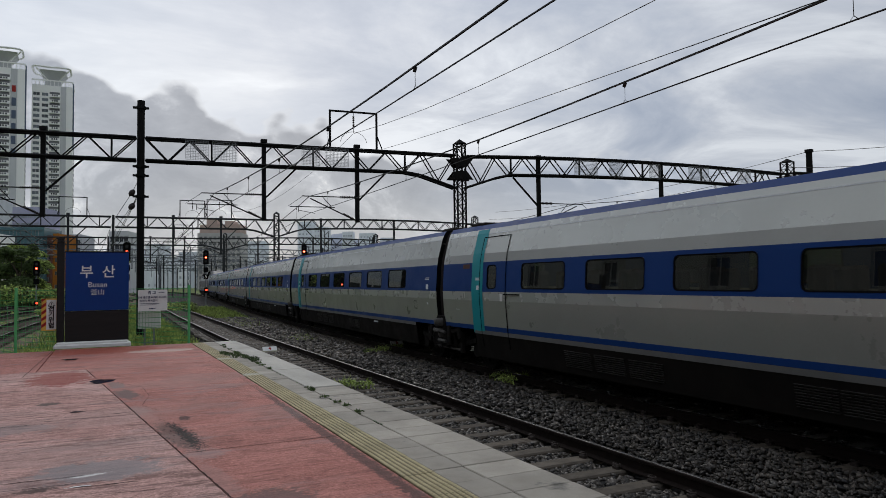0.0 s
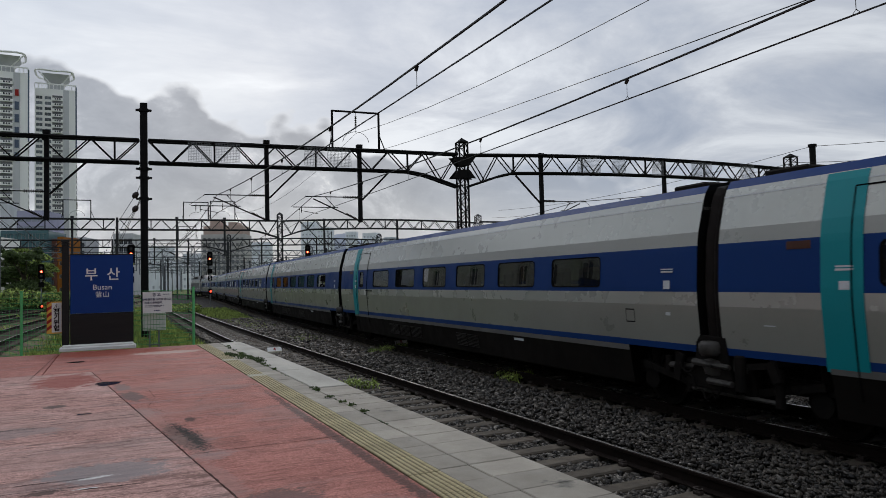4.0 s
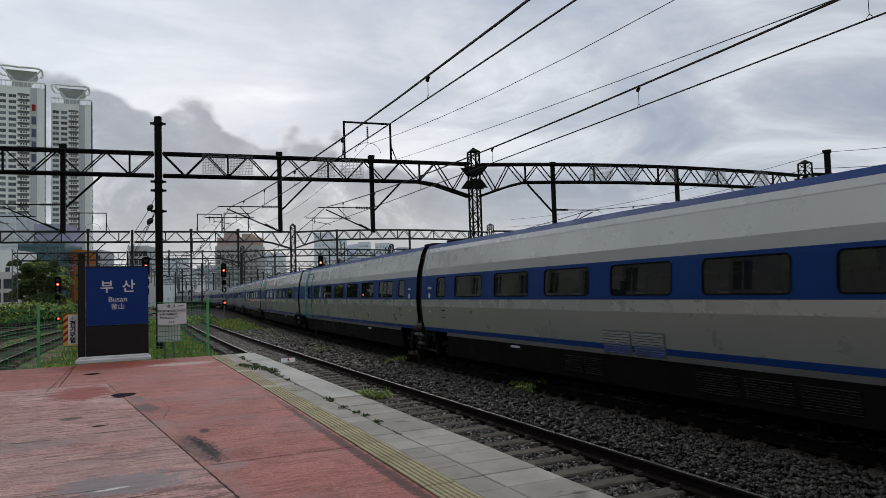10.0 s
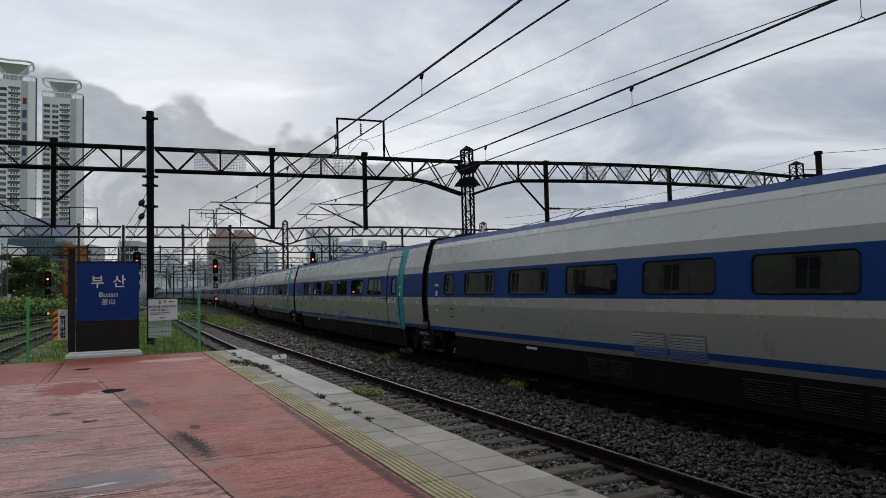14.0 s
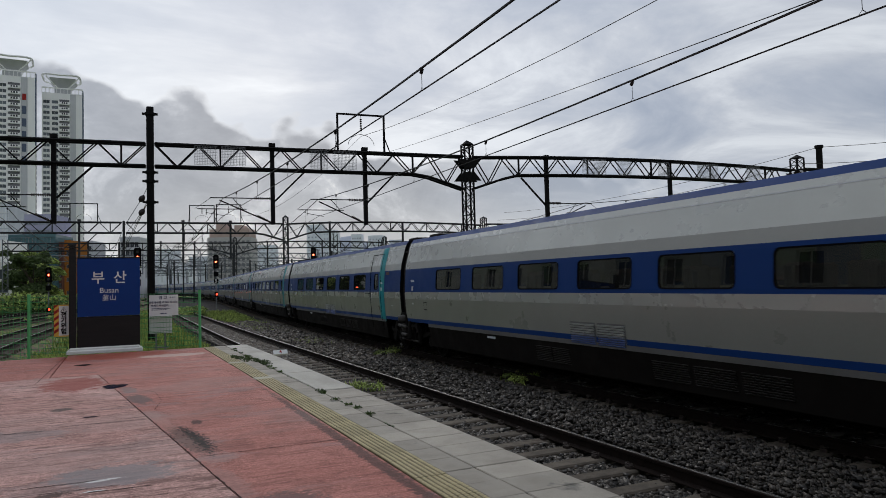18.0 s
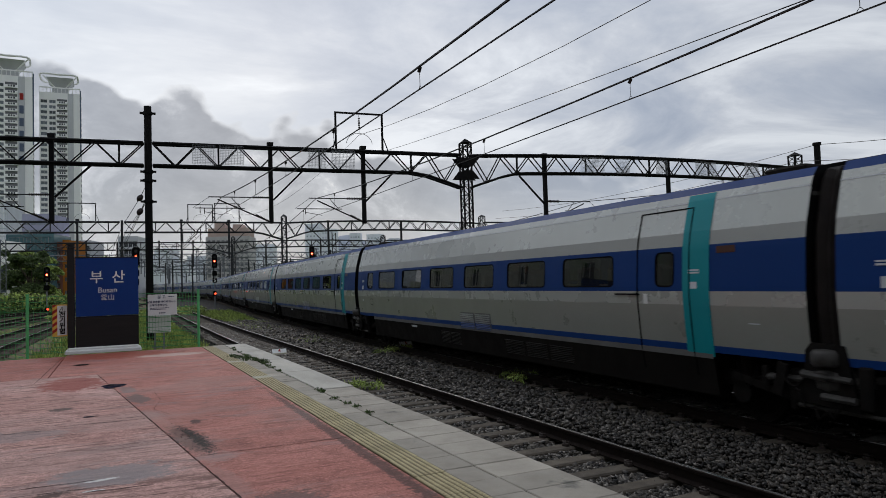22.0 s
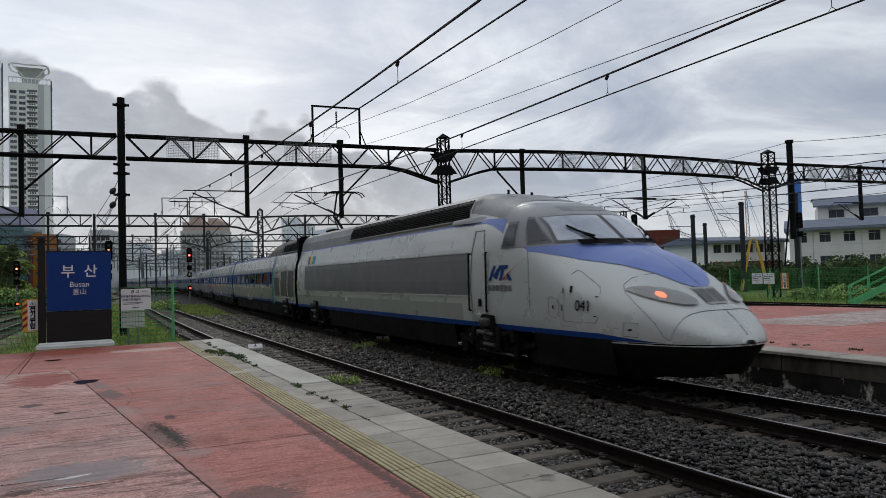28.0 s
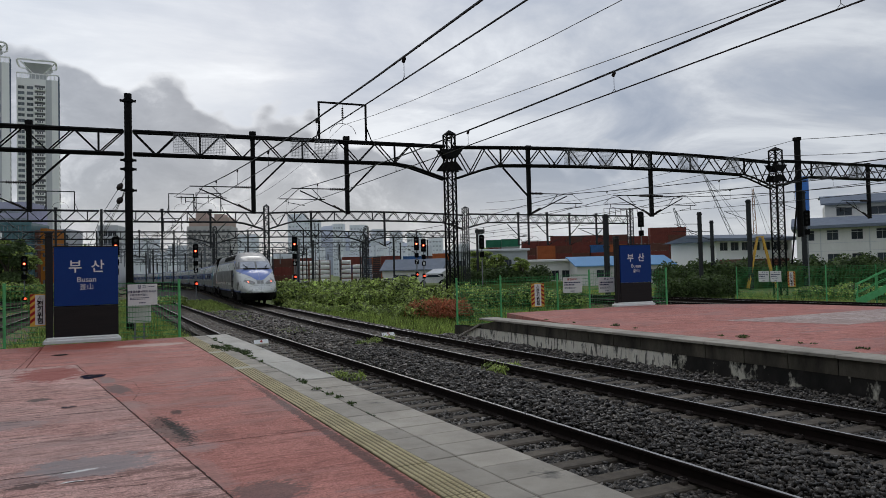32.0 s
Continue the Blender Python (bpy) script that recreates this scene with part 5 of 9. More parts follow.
for i, (lat, dep, h) in enumerate(((-31, 95, 8.5), (-36, 110, 8), (-46, 130, 8.5), (-24, 130, 9), (-31, 150, 9), (-40, 165, 9), (-50, 165, 9), (-56, 190, 9), (-20, 170, 9), (-12, 110, 8.5), (-8, 115, 8.5), (-62, 180, 9), (-68, 185, 9), (-44, 215, 9), (-36, 220, 9), (5, 100, 8.5))):
    mast_pole("grey steel mast far down the yard", facing(lat, dep, -0.5, rnd.uniform(-20, 20)), h, 0.16)



def lattice_mast(label, m, h, w=0.5, mat=None):
    """A slim four-legged lattice mast with crossed bracing and a lamp platform."""
    t = thing("lattice_mast", label, "mast", "lattice masts", m)
    lg = Mesh()
    for sx in (-1, 1):
        for sy in (-1, 1):
            lg.bar((sx * w / 2, sy * w / 2, 0), (sx * w / 2 * 0.8, sy * w / 2 * 0.8, h), 0.07, 0.07)
    part("leg_frame", lg, mat or M_STEEL_FAR, t)
    br = Mesh()
    n = int(h / 0.6)
    for i in range(n):
        za, zb = h * i / n, h * (i + 1) / n
        a = 1 if i % 2 else -1
        for q in (-1, 1):
            br.bar((-a * w / 2, q * w / 2, za), (a * w / 2, q * w / 2, zb), 0.045, 0.045).bar((q * w / 2, -a * w / 2, za), (q * w / 2, a * w / 2, zb), 0.045, 0.045)
    part("bracing", br, mat or M_STEEL_FAR, t)
    return t


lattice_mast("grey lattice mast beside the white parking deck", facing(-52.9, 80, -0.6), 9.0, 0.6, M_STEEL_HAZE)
lattice_mast("dark lattice mast among the trees of the lot", facing(2.7, 92, -0.6), 7.6, 0.55)
lattice_mast("dark lattice mast far down the yard", facing(-17.0, 95, -0.6), 9.6, 0.55)
lattice_mast("dark lattice mast far down the yard", facing(-11.5, 100, -0.6), 9.0, 0.5)
for lat, dep, h in ((-27, 145, 8.5), (-34, 175, 9), (-45, 180, 9), (-51, 200, 9.5), (-58, 215, 9), (-62, 235, 9), (-68, 225, 9), (-55, 240, 9), (-48, 260, 9), (-75, 240, 9), (-38, 190, 9), (-16, 140, 9), (-22, 150, 9), (-9, 150, 9), (-3, 140, 9), (-78, 265, 9), (-50, 130, 9), (-56, 140, 9), (-62, 150, 9), (-66, 165, 9), (-72, 170, 9), (-84, 200, 9), (-90, 215, 9), (-96, 230, 9), (-92, 250, 9), (-104, 260, 9), (-112, 275, 9), (-100, 290, 9), (-118, 300, 9)):
    mast_pole("grey steel mast far down the yard", facing(lat, dep, -0.5, rnd.uniform(-30, 30)), h, 0.15)

# wooden-looking yellow A-frame ladder
ld = thing("yellow_ladder", "tall yellow A-frame ladder standing by the lattice tower", "ladder", m=facing(33.6, 74, -0.5, 10))
for k, (x0, x1) in enumerate(((-1.35, -0.25), (1.35, 0.25))):
    for dy in (-0.5, 0.5):
        part("leg", Mesh().bar((x0, dy, 0), (x1, dy * 0.5, 5.4), 0.15, 0.15), M_YSTRIPE, ld)
    rg_ = Mesh()
    for i in range(1, 13):
        u = i / 13
        rg_.bar((x0 + (x1 - x0) * u, -0.5 + 0.25 * u, 5.4 * u), (x0 + (x1 - x0) * u, 0.5 - 0.25 * u, 5.4 * u), 0.06, 0.05)
    part("rungs", rg_, M_YSTRIPE, ld)
part("platform_top", Mesh().box(-0.35, 0.35, -0.35, 0.35, 5.38, 5.46), M_YSTRIPE, ld)

# green service stair at the far platform's back
st = thing("green_stair", "green steel stair with handrails behind the far platform", "stairs", m=facing(21.8, 37, -0.35, 4))
for dy in (-0.5, 0.5):
    part("stringer", Mesh().bar((0, dy, 0.3), (4.5, dy, 2.7), 0.06, 0.28), M_GREEN, st)
    rl = Mesh().tube((0, dy, 1.25), (4.5, dy, 3.65), 0.03).tube((0, dy, 0.8), (4.5, dy, 3.2), 0.022)
    for i in range(6):
        rl.tube((i * 0.9, dy, 0.3 + i * 0.48), (i * 0.9, dy, 1.25 + i * 0.48), 0.025)
    part("handrail", rl, M_GREEN, st)
for i in range(12):
    part("tread", Mesh().box(0.1 + i * 0.36, 0.42 + i * 0.36, -0.5, 0.5, 0.28 + i * 0.2, 0.32 + i * 0.2), M_GREEN, st)


# ---- vegetation ----
def leaf_mesh(blobs, n, size, seed, flat=0.0, hang=0.0):
    """Loose leaves through the shells of some ellipsoids (x, y, z, rx, ry, rz)."""
    r = np.random.RandomState(seed)
    vol = np.array([b[3] * b[4] + b[4] * b[5] + b[3] * b[5] for b in blobs])
    pick = r.choice(len(blobs), n, p=vol / vol.sum())
    B = np.array(blobs)[pick]
    d = r.normal(size=(n, 3))
    d /= np.linalg.norm(d, axis=1, keepdims=True)
    d[:, 2] = np.abs(d[:, 2]) * (1 - flat) - 0.25 * r.rand(n) * (1 - flat)
    c = B[:, :3] + d * B[:, 3:] * (0.55 + 0.5 * r.rand(n, 1))
    a = r.normal(size=(n, 3))
    a[:, 2] *= 0.6
    a /= np.linalg.norm(a, axis=1, keepdims=True)
    b = np.cross(a, r.normal(size=(n, 3)))
    b /= np.linalg.norm(b, axis=1, keepdims=True)
    s = size * (0.6 + 0.8 * r.rand(n, 1))
    a, b = a * s, b * s * 0.55
    v = np.stack([c - a, c + b - a * 0.1, c + a, c - b - a * 0.1], 1).reshape(-1, 3)
    m = Mesh()
    m.v = v.tolist()
    m.f = [(4 * i, 4 * i + 1, 4 * i + 2, 4 * i + 3) for i in range(n)]
    m.k = [0] * n
    return m


def grass_mesh(spots_, per, h, seed):
    """Tufts of blades round given places (x, y, z, spread)."""
    r = np.random.RandomState(seed)
    P = np.repeat(np.array(spots_), per, axis=0)
    n = len(P)
    c = P[:, :3].copy()
    c[:, :2] += r.normal(size=(n, 2)) * P[:, 3:4]
    ang = r.rand(n) * 6.283
    hh = h * (0.4 + 0.9 * r.rand(n))
    w = 0.012 + 0.016 * r.rand(n)
    lean = r.normal(size=(n, 2)) * 0.35 * hh[:, None]
    dx, dy = np.cos(ang) * w, np.sin(ang) * w
    p0 = c + np.stack([-dx, -dy, np.zeros(n)], 1)
    p1 = c + np.stack([dx, dy, np.zeros(n)], 1)
    tip = c + np.stack([lean[:, 0], lean[:, 1], hh], 1)
    v = np.stack([p0, p1, tip], 1).reshape(-1, 3)
    m = Mesh()
    m.v = v.tolist()
    m.f = [(3 * i, 3 * i + 1, 3 * i + 2) for i in range(n)]
    m.k = [0] * n
    return m


def bush(label, blobs, n, size, seed, mat=None, core=True):
    b = thing("bush", label, "bush", "bushes")
    x, y = blobs[0][0], blobs[0][1]
    tw = Mesh()
    for q in blobs:
        for i in range(4):
            a = i * 1.57 + q[0]
            tw.tube((q[0], q[1], -0.7), (q[0] + 0.6 * q[3] * math.cos(a), q[1] + 0.6 * q[4] * math.sin(a), q[2] + 0.3 * q[5]), 0.03, 5, 0.01)
    part("stems", tw, M_BARK, b)
    tagged(part("leaves", leaf_mesh(blobs, n, size, seed), mat or M_LEAF, b), kind="stuff")
    # dark solid core, painting the shade inside the bush
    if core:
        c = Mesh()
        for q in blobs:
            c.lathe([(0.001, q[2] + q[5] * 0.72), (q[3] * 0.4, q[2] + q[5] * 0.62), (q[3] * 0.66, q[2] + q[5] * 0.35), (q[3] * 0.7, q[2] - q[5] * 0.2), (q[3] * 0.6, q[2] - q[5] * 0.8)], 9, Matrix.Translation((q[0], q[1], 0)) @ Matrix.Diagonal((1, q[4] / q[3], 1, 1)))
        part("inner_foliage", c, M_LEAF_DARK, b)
    return b


vr = random.Random(11)


def blob_row(l0, d0, l1, d1, n, r0, r1, h0, h1):
    out = []
    for i in range(n):
        u = (i + vr.uniform(-0.3, 0.3)) / max(1, n - 1)
        x, y = spot(l0 + (l1 - l0) * u, d0 + (d1 - d0) * u)
        rr, hh = vr.uniform(r0, r1), vr.uniform(h0, h1)
        out.append((x, y, -0.5 + hh * 0.35, rr, rr * vr.uniform(0.8, 1.2), hh * 0.68))
    return out


# the tangle of shrubs between the main track and the yard
bush("tangled green shrubs behind the main track", blob_row(-13.4, 60, -3.0, 52, 14, 1.2, 1.9, 1.7, 2.35), 34000, 0.13, 1)
bush("low green shrubs behind the main track", blob_row(-12.6, 58, -5.0, 50, 9, 1.0, 1.6, 1.3, 1.9), 20000, 0.11, 2)
bush("leafy green shrubs round the lattice tower", blob_row(-4.0, 50, 1.2, 40, 9, 0.9, 1.5, 1.5, 2.3), 18000, 0.10, 3)
bush("leafy shrubs behind the far fence", blob_row(1.5, 47, 8.0, 45, 9, 0.8, 1.4, 1.2, 2.0), 13000, 0.10, 4)
bush("green undergrowth round the red-leaved shrub", blob_row(-1.8, 38.3, 1.6, 35.8, 8, 0.6, 0.9, 0.7, 1.1), 9000, 0.07, 15, None, False)
bush("red-leaved young shrub by the fence", blob_row(-1.4, 37.9, 0.9, 35.4, 8, 0.5, 0.8, 0.9, 1.35), 8000, 0.06, 5, M_REDLEAF, False)
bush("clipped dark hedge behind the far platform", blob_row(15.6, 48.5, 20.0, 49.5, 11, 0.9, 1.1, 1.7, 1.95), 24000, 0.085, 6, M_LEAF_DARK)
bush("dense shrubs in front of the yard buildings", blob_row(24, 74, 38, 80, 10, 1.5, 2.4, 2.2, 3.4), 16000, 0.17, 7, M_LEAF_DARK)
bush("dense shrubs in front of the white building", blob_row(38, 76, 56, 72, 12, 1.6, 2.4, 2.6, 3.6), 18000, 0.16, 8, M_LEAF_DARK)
bush("trailing weeds behind the green fence", blob_row(26, 50, 44, 46, 12, 1.2, 1.8, 0.7, 1.2), 14000, 0.11, 9)
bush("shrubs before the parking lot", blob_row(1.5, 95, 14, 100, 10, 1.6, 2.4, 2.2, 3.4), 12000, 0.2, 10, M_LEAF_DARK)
bush("weedy growth between the two tracks far ahead", blob_row(-29, 70, -23.5, 62, 8, 0.7, 1.2, 0.6, 1.1), 9000, 0.09, 12)
bush("ivy on the bank beside the sidings", blob_row(-52, 78, -41, 84, 9, 1.4, 2.4, 1.6, 3.0), 16000, 0.16, 13)
bush("low bushes beside the sidings", blob_row(-38, 60, -31, 66, 5, 0.6, 0.9, 0.5, 0.9), 2500, 0.12, 14)


def tree(label, m, h, seed, n=9000, size=0.19, mat=None, low=0.5):
    t = thing("tree", label, "tree", "trees", m)
    tr = Mesh().tube((0, 0, -0.4), (0.1, 0, h * 0.45), 0.22, 9, 0.13)
    r = random.Random(seed)
    blobs = []
    for i in range(14 if low > 0.4 else 24):
        a = i * 2.4
        e = (r.uniform(0.5, 1.0) * h * 0.26 * math.cos(a), r.uniform(0.5, 1.0) * h * 0.26 * math.sin(a), h * r.uniform(low, 0.88))
        tr.tube((0.1, 0, h * r.uniform(0.28, 0.45)), e, 0.08, 6, 0.02)
        blobs.append((*e, h * r.uniform(0.07, 0.17), h * r.uniform(0.07, 0.17), h * r.uniform(0.05, 0.11)))
    part("trunk", tr, M_BARK, t)
    part("crown", leaf_mesh(blobs, n, size, seed), mat or M_LEAF, t)
    return t


tree("broad green tree beside the sidings", facing(-57.2, 92, -0.5), 8.6, 21, 22000, 0.14, M_LEAF_DARK, 0.2)
tree("green tree behind the sidings", facing(-57.6, 96, -0.5), 7.4, 22, 16000, 0.14, None, 0.2)
tree("green tree on the bank by the sidings", facing(-63.5, 100, -0.5), 9.4, 23, 18000, 0.15, M_LEAF_DARK, 0.2)
tree("small tree before the container yard", facing(6.5, 118, -0.5), 6.6, 24)
tree("dark leafy tree on the raised lot", facing(7.7, 100, 0.0), 4.6, 28, 5000, 0.16)
tree("dark leafy tree on the raised lot", facing(5.2, 103, 0.0), 4.2, 29, 5000, 0.16)
tree("bright green young tree on the raised lot", facing(10.8, 98, 0.0), 4.0, 30, 5000, 0.14)
tree("tall green tree by the glass building", facing(-69, 112, -0.5), 10.0, 31, 12000, 0.22)
tree("green tree by the glass building", facing(-58, 118, -0.5), 9.0, 32)

gs = []
for i in range(2600):
    lat, dep = vr.uniform(-13, 3.5), vr.uniform(27, 62)
    x, y = spot(lat * dep / 45, dep)
    if x > line_b(y) + 2.3 and not (10.5 < x < 26 and y < 23.5):
        gs.append((x, y, ground_z(x, y) - 0.03, 0.16))
tagged(part("grass", grass_mesh(gs, 16, 0.34, 3), M_GRASS), "tall green grass beyond the main track", "grass", kind="stuff")
bush("low weeds spreading over the grass bank", blob_row(-11.5, 52, -2.5, 41, 16, 0.5, 1.1, 0.45, 0.8), 14000, 0.075, 16, None, False)
gs = []
for i in range(6500):
    x, y = vr.uniform(-20, 3.5), 21.5 + 75 * vr.random() ** 1.5
    if x < line_a(y) - 1.9 and min(abs(x - f_(y)) for f_ in (line_l, line_m, line_n)) > 1.15:
        gs.append((x, y, -0.60, 0.18))
tagged(part("grass", grass_mesh(gs, 16, 0.30, 4), M_GRASS), "green grass round the sidings behind the fence", "grass", kind="stuff")
gs = []
for i in range(3600):
    lat, dep = vr.uniform(2, 26), vr.uniform(36, 78)
    x, y = spot(lat, dep)
    if not (10.5 < x < 26 and y < 23.8) and not line_c(y) - 2.0 < x < line_d(y) + 2.0:
        gs.append((x, y, -0.62, 0.2))
tagged(part("grass", grass_mesh(gs, 14, 0.5, 8), M_GRASS), "rough grass behind the far fence", "grass", kind="stuff")
gs = []
for i in range(2600):
    y = 21.4 + 45 * vr.random() ** 1.5
    gs.append((line_a(y) - 1.25 - 3.4 * vr.random(), y, -0.60 + 0.12 * vr.random(), 0.14))
tagged(part("grass", grass_mesh(gs, 14, 0.24, 6), M_GRASS), "green grass beside the near track behind the fence", "grass", kind="stuff")
gs = []
for i in range(900):
    y = vr.uniform(24, 75)
    u = vr.random()
    x = line_a(y) + 1.6 + u * max(0.2, line_b(y) - line_a(y) - 3.4)
    if noise.noise(Vector((x * 0.25, y * 0.16, 3))) > 0.02 or y > 48:
        gs.append((x, y, -0.28, 0.12))
for i in range(420):
    y = vr.uniform(23.5, 34)
    gs.append((line_b(y) + 2.2 + vr.random() * 3, y, -0.6, 0.15))
tagged(part("grass", grass_mesh(gs, 12, 0.20, 5), M_GRASS), "patchy grass between the two tracks", "grass", kind="stuff")

# single weeds in the ballast and in the joints of the paving
weed_d = {}
for kx, (hh, nn) in enumerate(((0.26, 40), (0.10, 14), (0.045, 7))):
    m = grass_mesh([(0, 0, 0, 0.02 + 0.35 * hh)], nn // 2, hh, 60 + kx)
    lf = leaf_mesh([(0, 0, hh * 0.3, 0.03 + 0.9 * hh, 0.03 + 0.9 * hh, hh * 0.45)], nn * 5, 0.010 + 0.07 * hh, 70 + kx)
    m.add(lf.v, lf.f)
    weed_d[kx] = m.data("weed", M_LEAF if kx == 0 else M_LEAF_DARK)
weed_at = [(8.3, 22.0, 0), (7.6, 21.4, 0), (8.9, 22.4, 0), (8.55, 13.9, 0), (8.3, 14.3, 0), (8.1, 13.7, 0), (8.75, 10.2, 1), (8.68, 9.8, 1), (8.75, 9.4, 1), (8.8, 8.9, 1), (7.4, 18.0, 1), (5.9, 16.8, 1), (5.0, 14.6, 0), (4.8, 15.0, 0), (4.9, 15.3, 1), (8.4, 12.1, 1)]
weed_at = [(x, y, -0.2, k) for x, y, k in weed_at]
for k in range(34):
    y = vr.choice((vr.uniform(7.0, 19.5), vr.uniform(14.0, 17.2)))
    weed_at.append((2.842 + edge_x(y) + vr.gauss(0, 0.02), y, 0.5, 2))
for x, y in ((2.7, 16.2), (2.62, 15.9), (2.78, 15.6), (2.9, 15.3), (2.55, 16.6), (2.5, 16.9), (2.86, 14.9), (2.6, 16.35)):
    weed_at.append((x + edge_x(y), y, 0.5, 1))
for k in range(16):
    y = vr.uniform(7.5, 20)
    weed_at.append((12.72 + vr.gauss(0, 0.05), y, 0.5, 2 if k % 4 else 1))
for x, y, z, kx in weed_at:
    w = part("weed", weed_d[kx], None, m=pose(x, y, z, 0, 0, vr.uniform(0, 360)))
    tagged(w, "small green weed growing in a joint" if z > 0 else "green weed growing in the ballast", "weed", "weeds")
mw = Mesh()
for i in range(36):
    y = vr.uniform(7.2, 19.8)
    x = 2.842 + edge_x(y) + vr.gauss(0, 0.012)
    mw.box(x - 0.009, x + 0.009, y - 0.03, y + 0.03, 0.49, 0.5045)
tagged(part("moss", mw, M_LEAF_DARK), "dark moss in the joint between the coping rows", "moss", kind="stuff")


# ---- worn spots on the near platform ----
def blotch(name, label, cx, cy, rx, ry, mat, seed, z=0.5045, rz=0.0):
    r = random.Random(seed)
    m = Mesh()
    n = 26
    ph = [r.uniform(0, 6.28) for _ in range(5)]
    pts = []
    for i in range(n):
        a = i * 2 * math.pi / n
        k = 1 + 0.12 * math.sin(3 * a + ph[0]) + 0.08 * math.sin(5 * a + ph[1]) + 0.05 * math.sin(9 * a + ph[2])
        pts.append((rx * k * math.cos(a), ry * k * math.sin(a)))
    c_, s_ = math.cos(rz), math.sin(rz)
    m.add([Vector((cx + x * c_ - y * s_, cy + x * s_ + y * c_, z)) for x, y in pts] + [Vector((cx, cy, z + 0.001))], [(i, (i + 1) % n, n) for i in range(n)])
    return tagged(part(name, m, mat), label, "stain", kind="structure")


M_WET = node_mat("wet_dark_concrete", (0.035, 0.022, 0.02), 0.12, bump=0.05, fine=30)
M_DIRT = node_mat("dry_dark_dirt", (0.06, 0.045, 0.04), 0.95, dark=(0.16, 0.07, 0.06), scale=18, amount=1.0, fine=60, fine_amount=0.8, bump=1.0, bump_scale=40, coords="World")
blotch("puddle", "small dark wet hollow in the red concrete", -0.09, 13.33, 0.19, 0.26, M_WET, 1)
blotch("puddle", "small dark wet hollow in the red concrete", -0.75, 17.6, 0.16, 0.16, M_WET, 2)
blotch("puddle", "small dark wet hollow in the concrete", -0.35, 10.3, 0.10, 0.035, M_WET, 3)



def crack(label, pts, w, mat, seed, parent_z=0.5035):
    """A ragged crack or joint line lying on the deck."""
    r = random.Random(seed)
    rows = []
    for (x0, y0), (x1, y1) in zip(pts[:-1], pts[1:]):
        n = max(2, int(math.hypot(x1 - x0, y1 - y0) / 0.06))
        for i in range(n):
            u = i / n
            dx, dy = y1 - y0, -(x1 - x0)
            q = math.hypot(dx, dy)
            j = r.gauss(0, w * 0.9)
            ww = w * r.uniform(0.25, 1.5)
            x, y = x0 + (x1 - x0) * u + dx / q * j, y0 + (y1 - y0) * u + dy / q * j
            rows.append([(x - dx / q * ww, y - dy / q * ww, parent_z), (x + dx / q * ww, y + dy / q * ww, parent_z)])
    return tagged(part("crack", Mesh().sheet(rows), mat), label, "crack", kind="structure")


M_CRACK = node_mat("dirt_filled_crack", (0.022, 0.014, 0.012), 0.95, dark=(0.06, 0.035, 0.03), scale=20, amount=0.9, bump=0.3, coords="World")
crack("dark irregular joint between the old and the newer slab", [(joint_x(y), y) for y in np.linspace(4.0, 15.4, 12)], 0.0045, M_CRACK, 1)
crack("dark joint across the red slab", [(0.66, 7.27), (1.4, 7.275), (2.2 + edge_x(7.27), 7.27)], 0.005, M_CRACK, 2)
crack("ragged joint near the platform end", [(-9, 15.41), (-4, 15.42), (-0.4, 15.41), (2.0, 15.42)], 0.006, M_CRACK, 3)
crack("branching crack in the red concrete", [(0.15, 13.0), (0.5, 12.2), (0.55, 11.2), (0.42, 10.4), (0.62, 9.8)], 0.0028, M_CRACK, 4)
crack("branching crack in the red concrete", [(0.0, 14.4), (0.35, 13.6), (0.9, 13.2), (1.3, 13.25)], 0.003, M_CRACK, 5)
crack("long crack towards the name board", [(-1.38, 14.6), (-1.32, 17.5), (-1.27, 20.2)], 0.006, M_CRACK, 6)
for k_ in range(60):
    yy = 5.2 + 9.5 * vr.random()
    xx = joint_x(yy) - 0.3 - 4.2 * vr.random()
    ln_ = vr.uniform(0.25, 1.1)
    crack("dark broom score in the old concrete", [(xx, yy), (xx + ln_ * 0.5, yy - 0.02), (xx + ln_, yy - 0.05 + vr.gauss(0, 0.03))], vr.uniform(0.003, 0.007), M_CRACK, 20 + k_, 0.4995)
for k_ in range(70):
    u_ = vr.random()
    yy = 7.7 + 1.1 * u_
    blotch("dirt_crumb", "crumb of dark dirt along the slab joint", joint_x(yy) + 0.06 + vr.random() * 0.30 * (1 - u_ * 0.5), yy, vr.uniform(0.004, 0.014), vr.uniform(0.005, 0.018), M_DIRT, 200 + k_, 0.504 + 0.0001 * (k_ % 20))
# ---- the train: twenty vehicles, the last one facing the platform ----
M_SILVER = node_mat("silver_white_paint", (0.41, 0.42, 0.385), 0.28, metal=0.3, dark=(0.355, 0.365, 0.335), scale=0.5, amount=0.5, fine=20, fine_amount=0.06, bump=0.0, coat=0.7)
M_GREYP = node_mat("grey_car_paint", (0.275, 0.278, 0.247), 0.36, metal=0.2, dark=(0.235, 0.238, 0.212), scale=0.6, amount=0.6, fine=20, fine_amount=0.08, bump=0.0, coat=0.6)
M_TRAINBLUE = node_mat("deep_blue_paint", (0.006, 0.036, 0.155), 0.45, dark=(0.005, 0.031, 0.135), scale=0.6, amount=0.5, fine=20, fine_amount=0.05, bump=0.0, spec=0.12)
M_NOSEBLUE = node_mat("violet_blue_paint", (0.13, 0.19, 0.44), 0.38, dark=(0.11, 0.165, 0.40), scale=0.6, amount=0.4, fine=20, fine_amount=0.05, bump=0.0, coat=0.3)
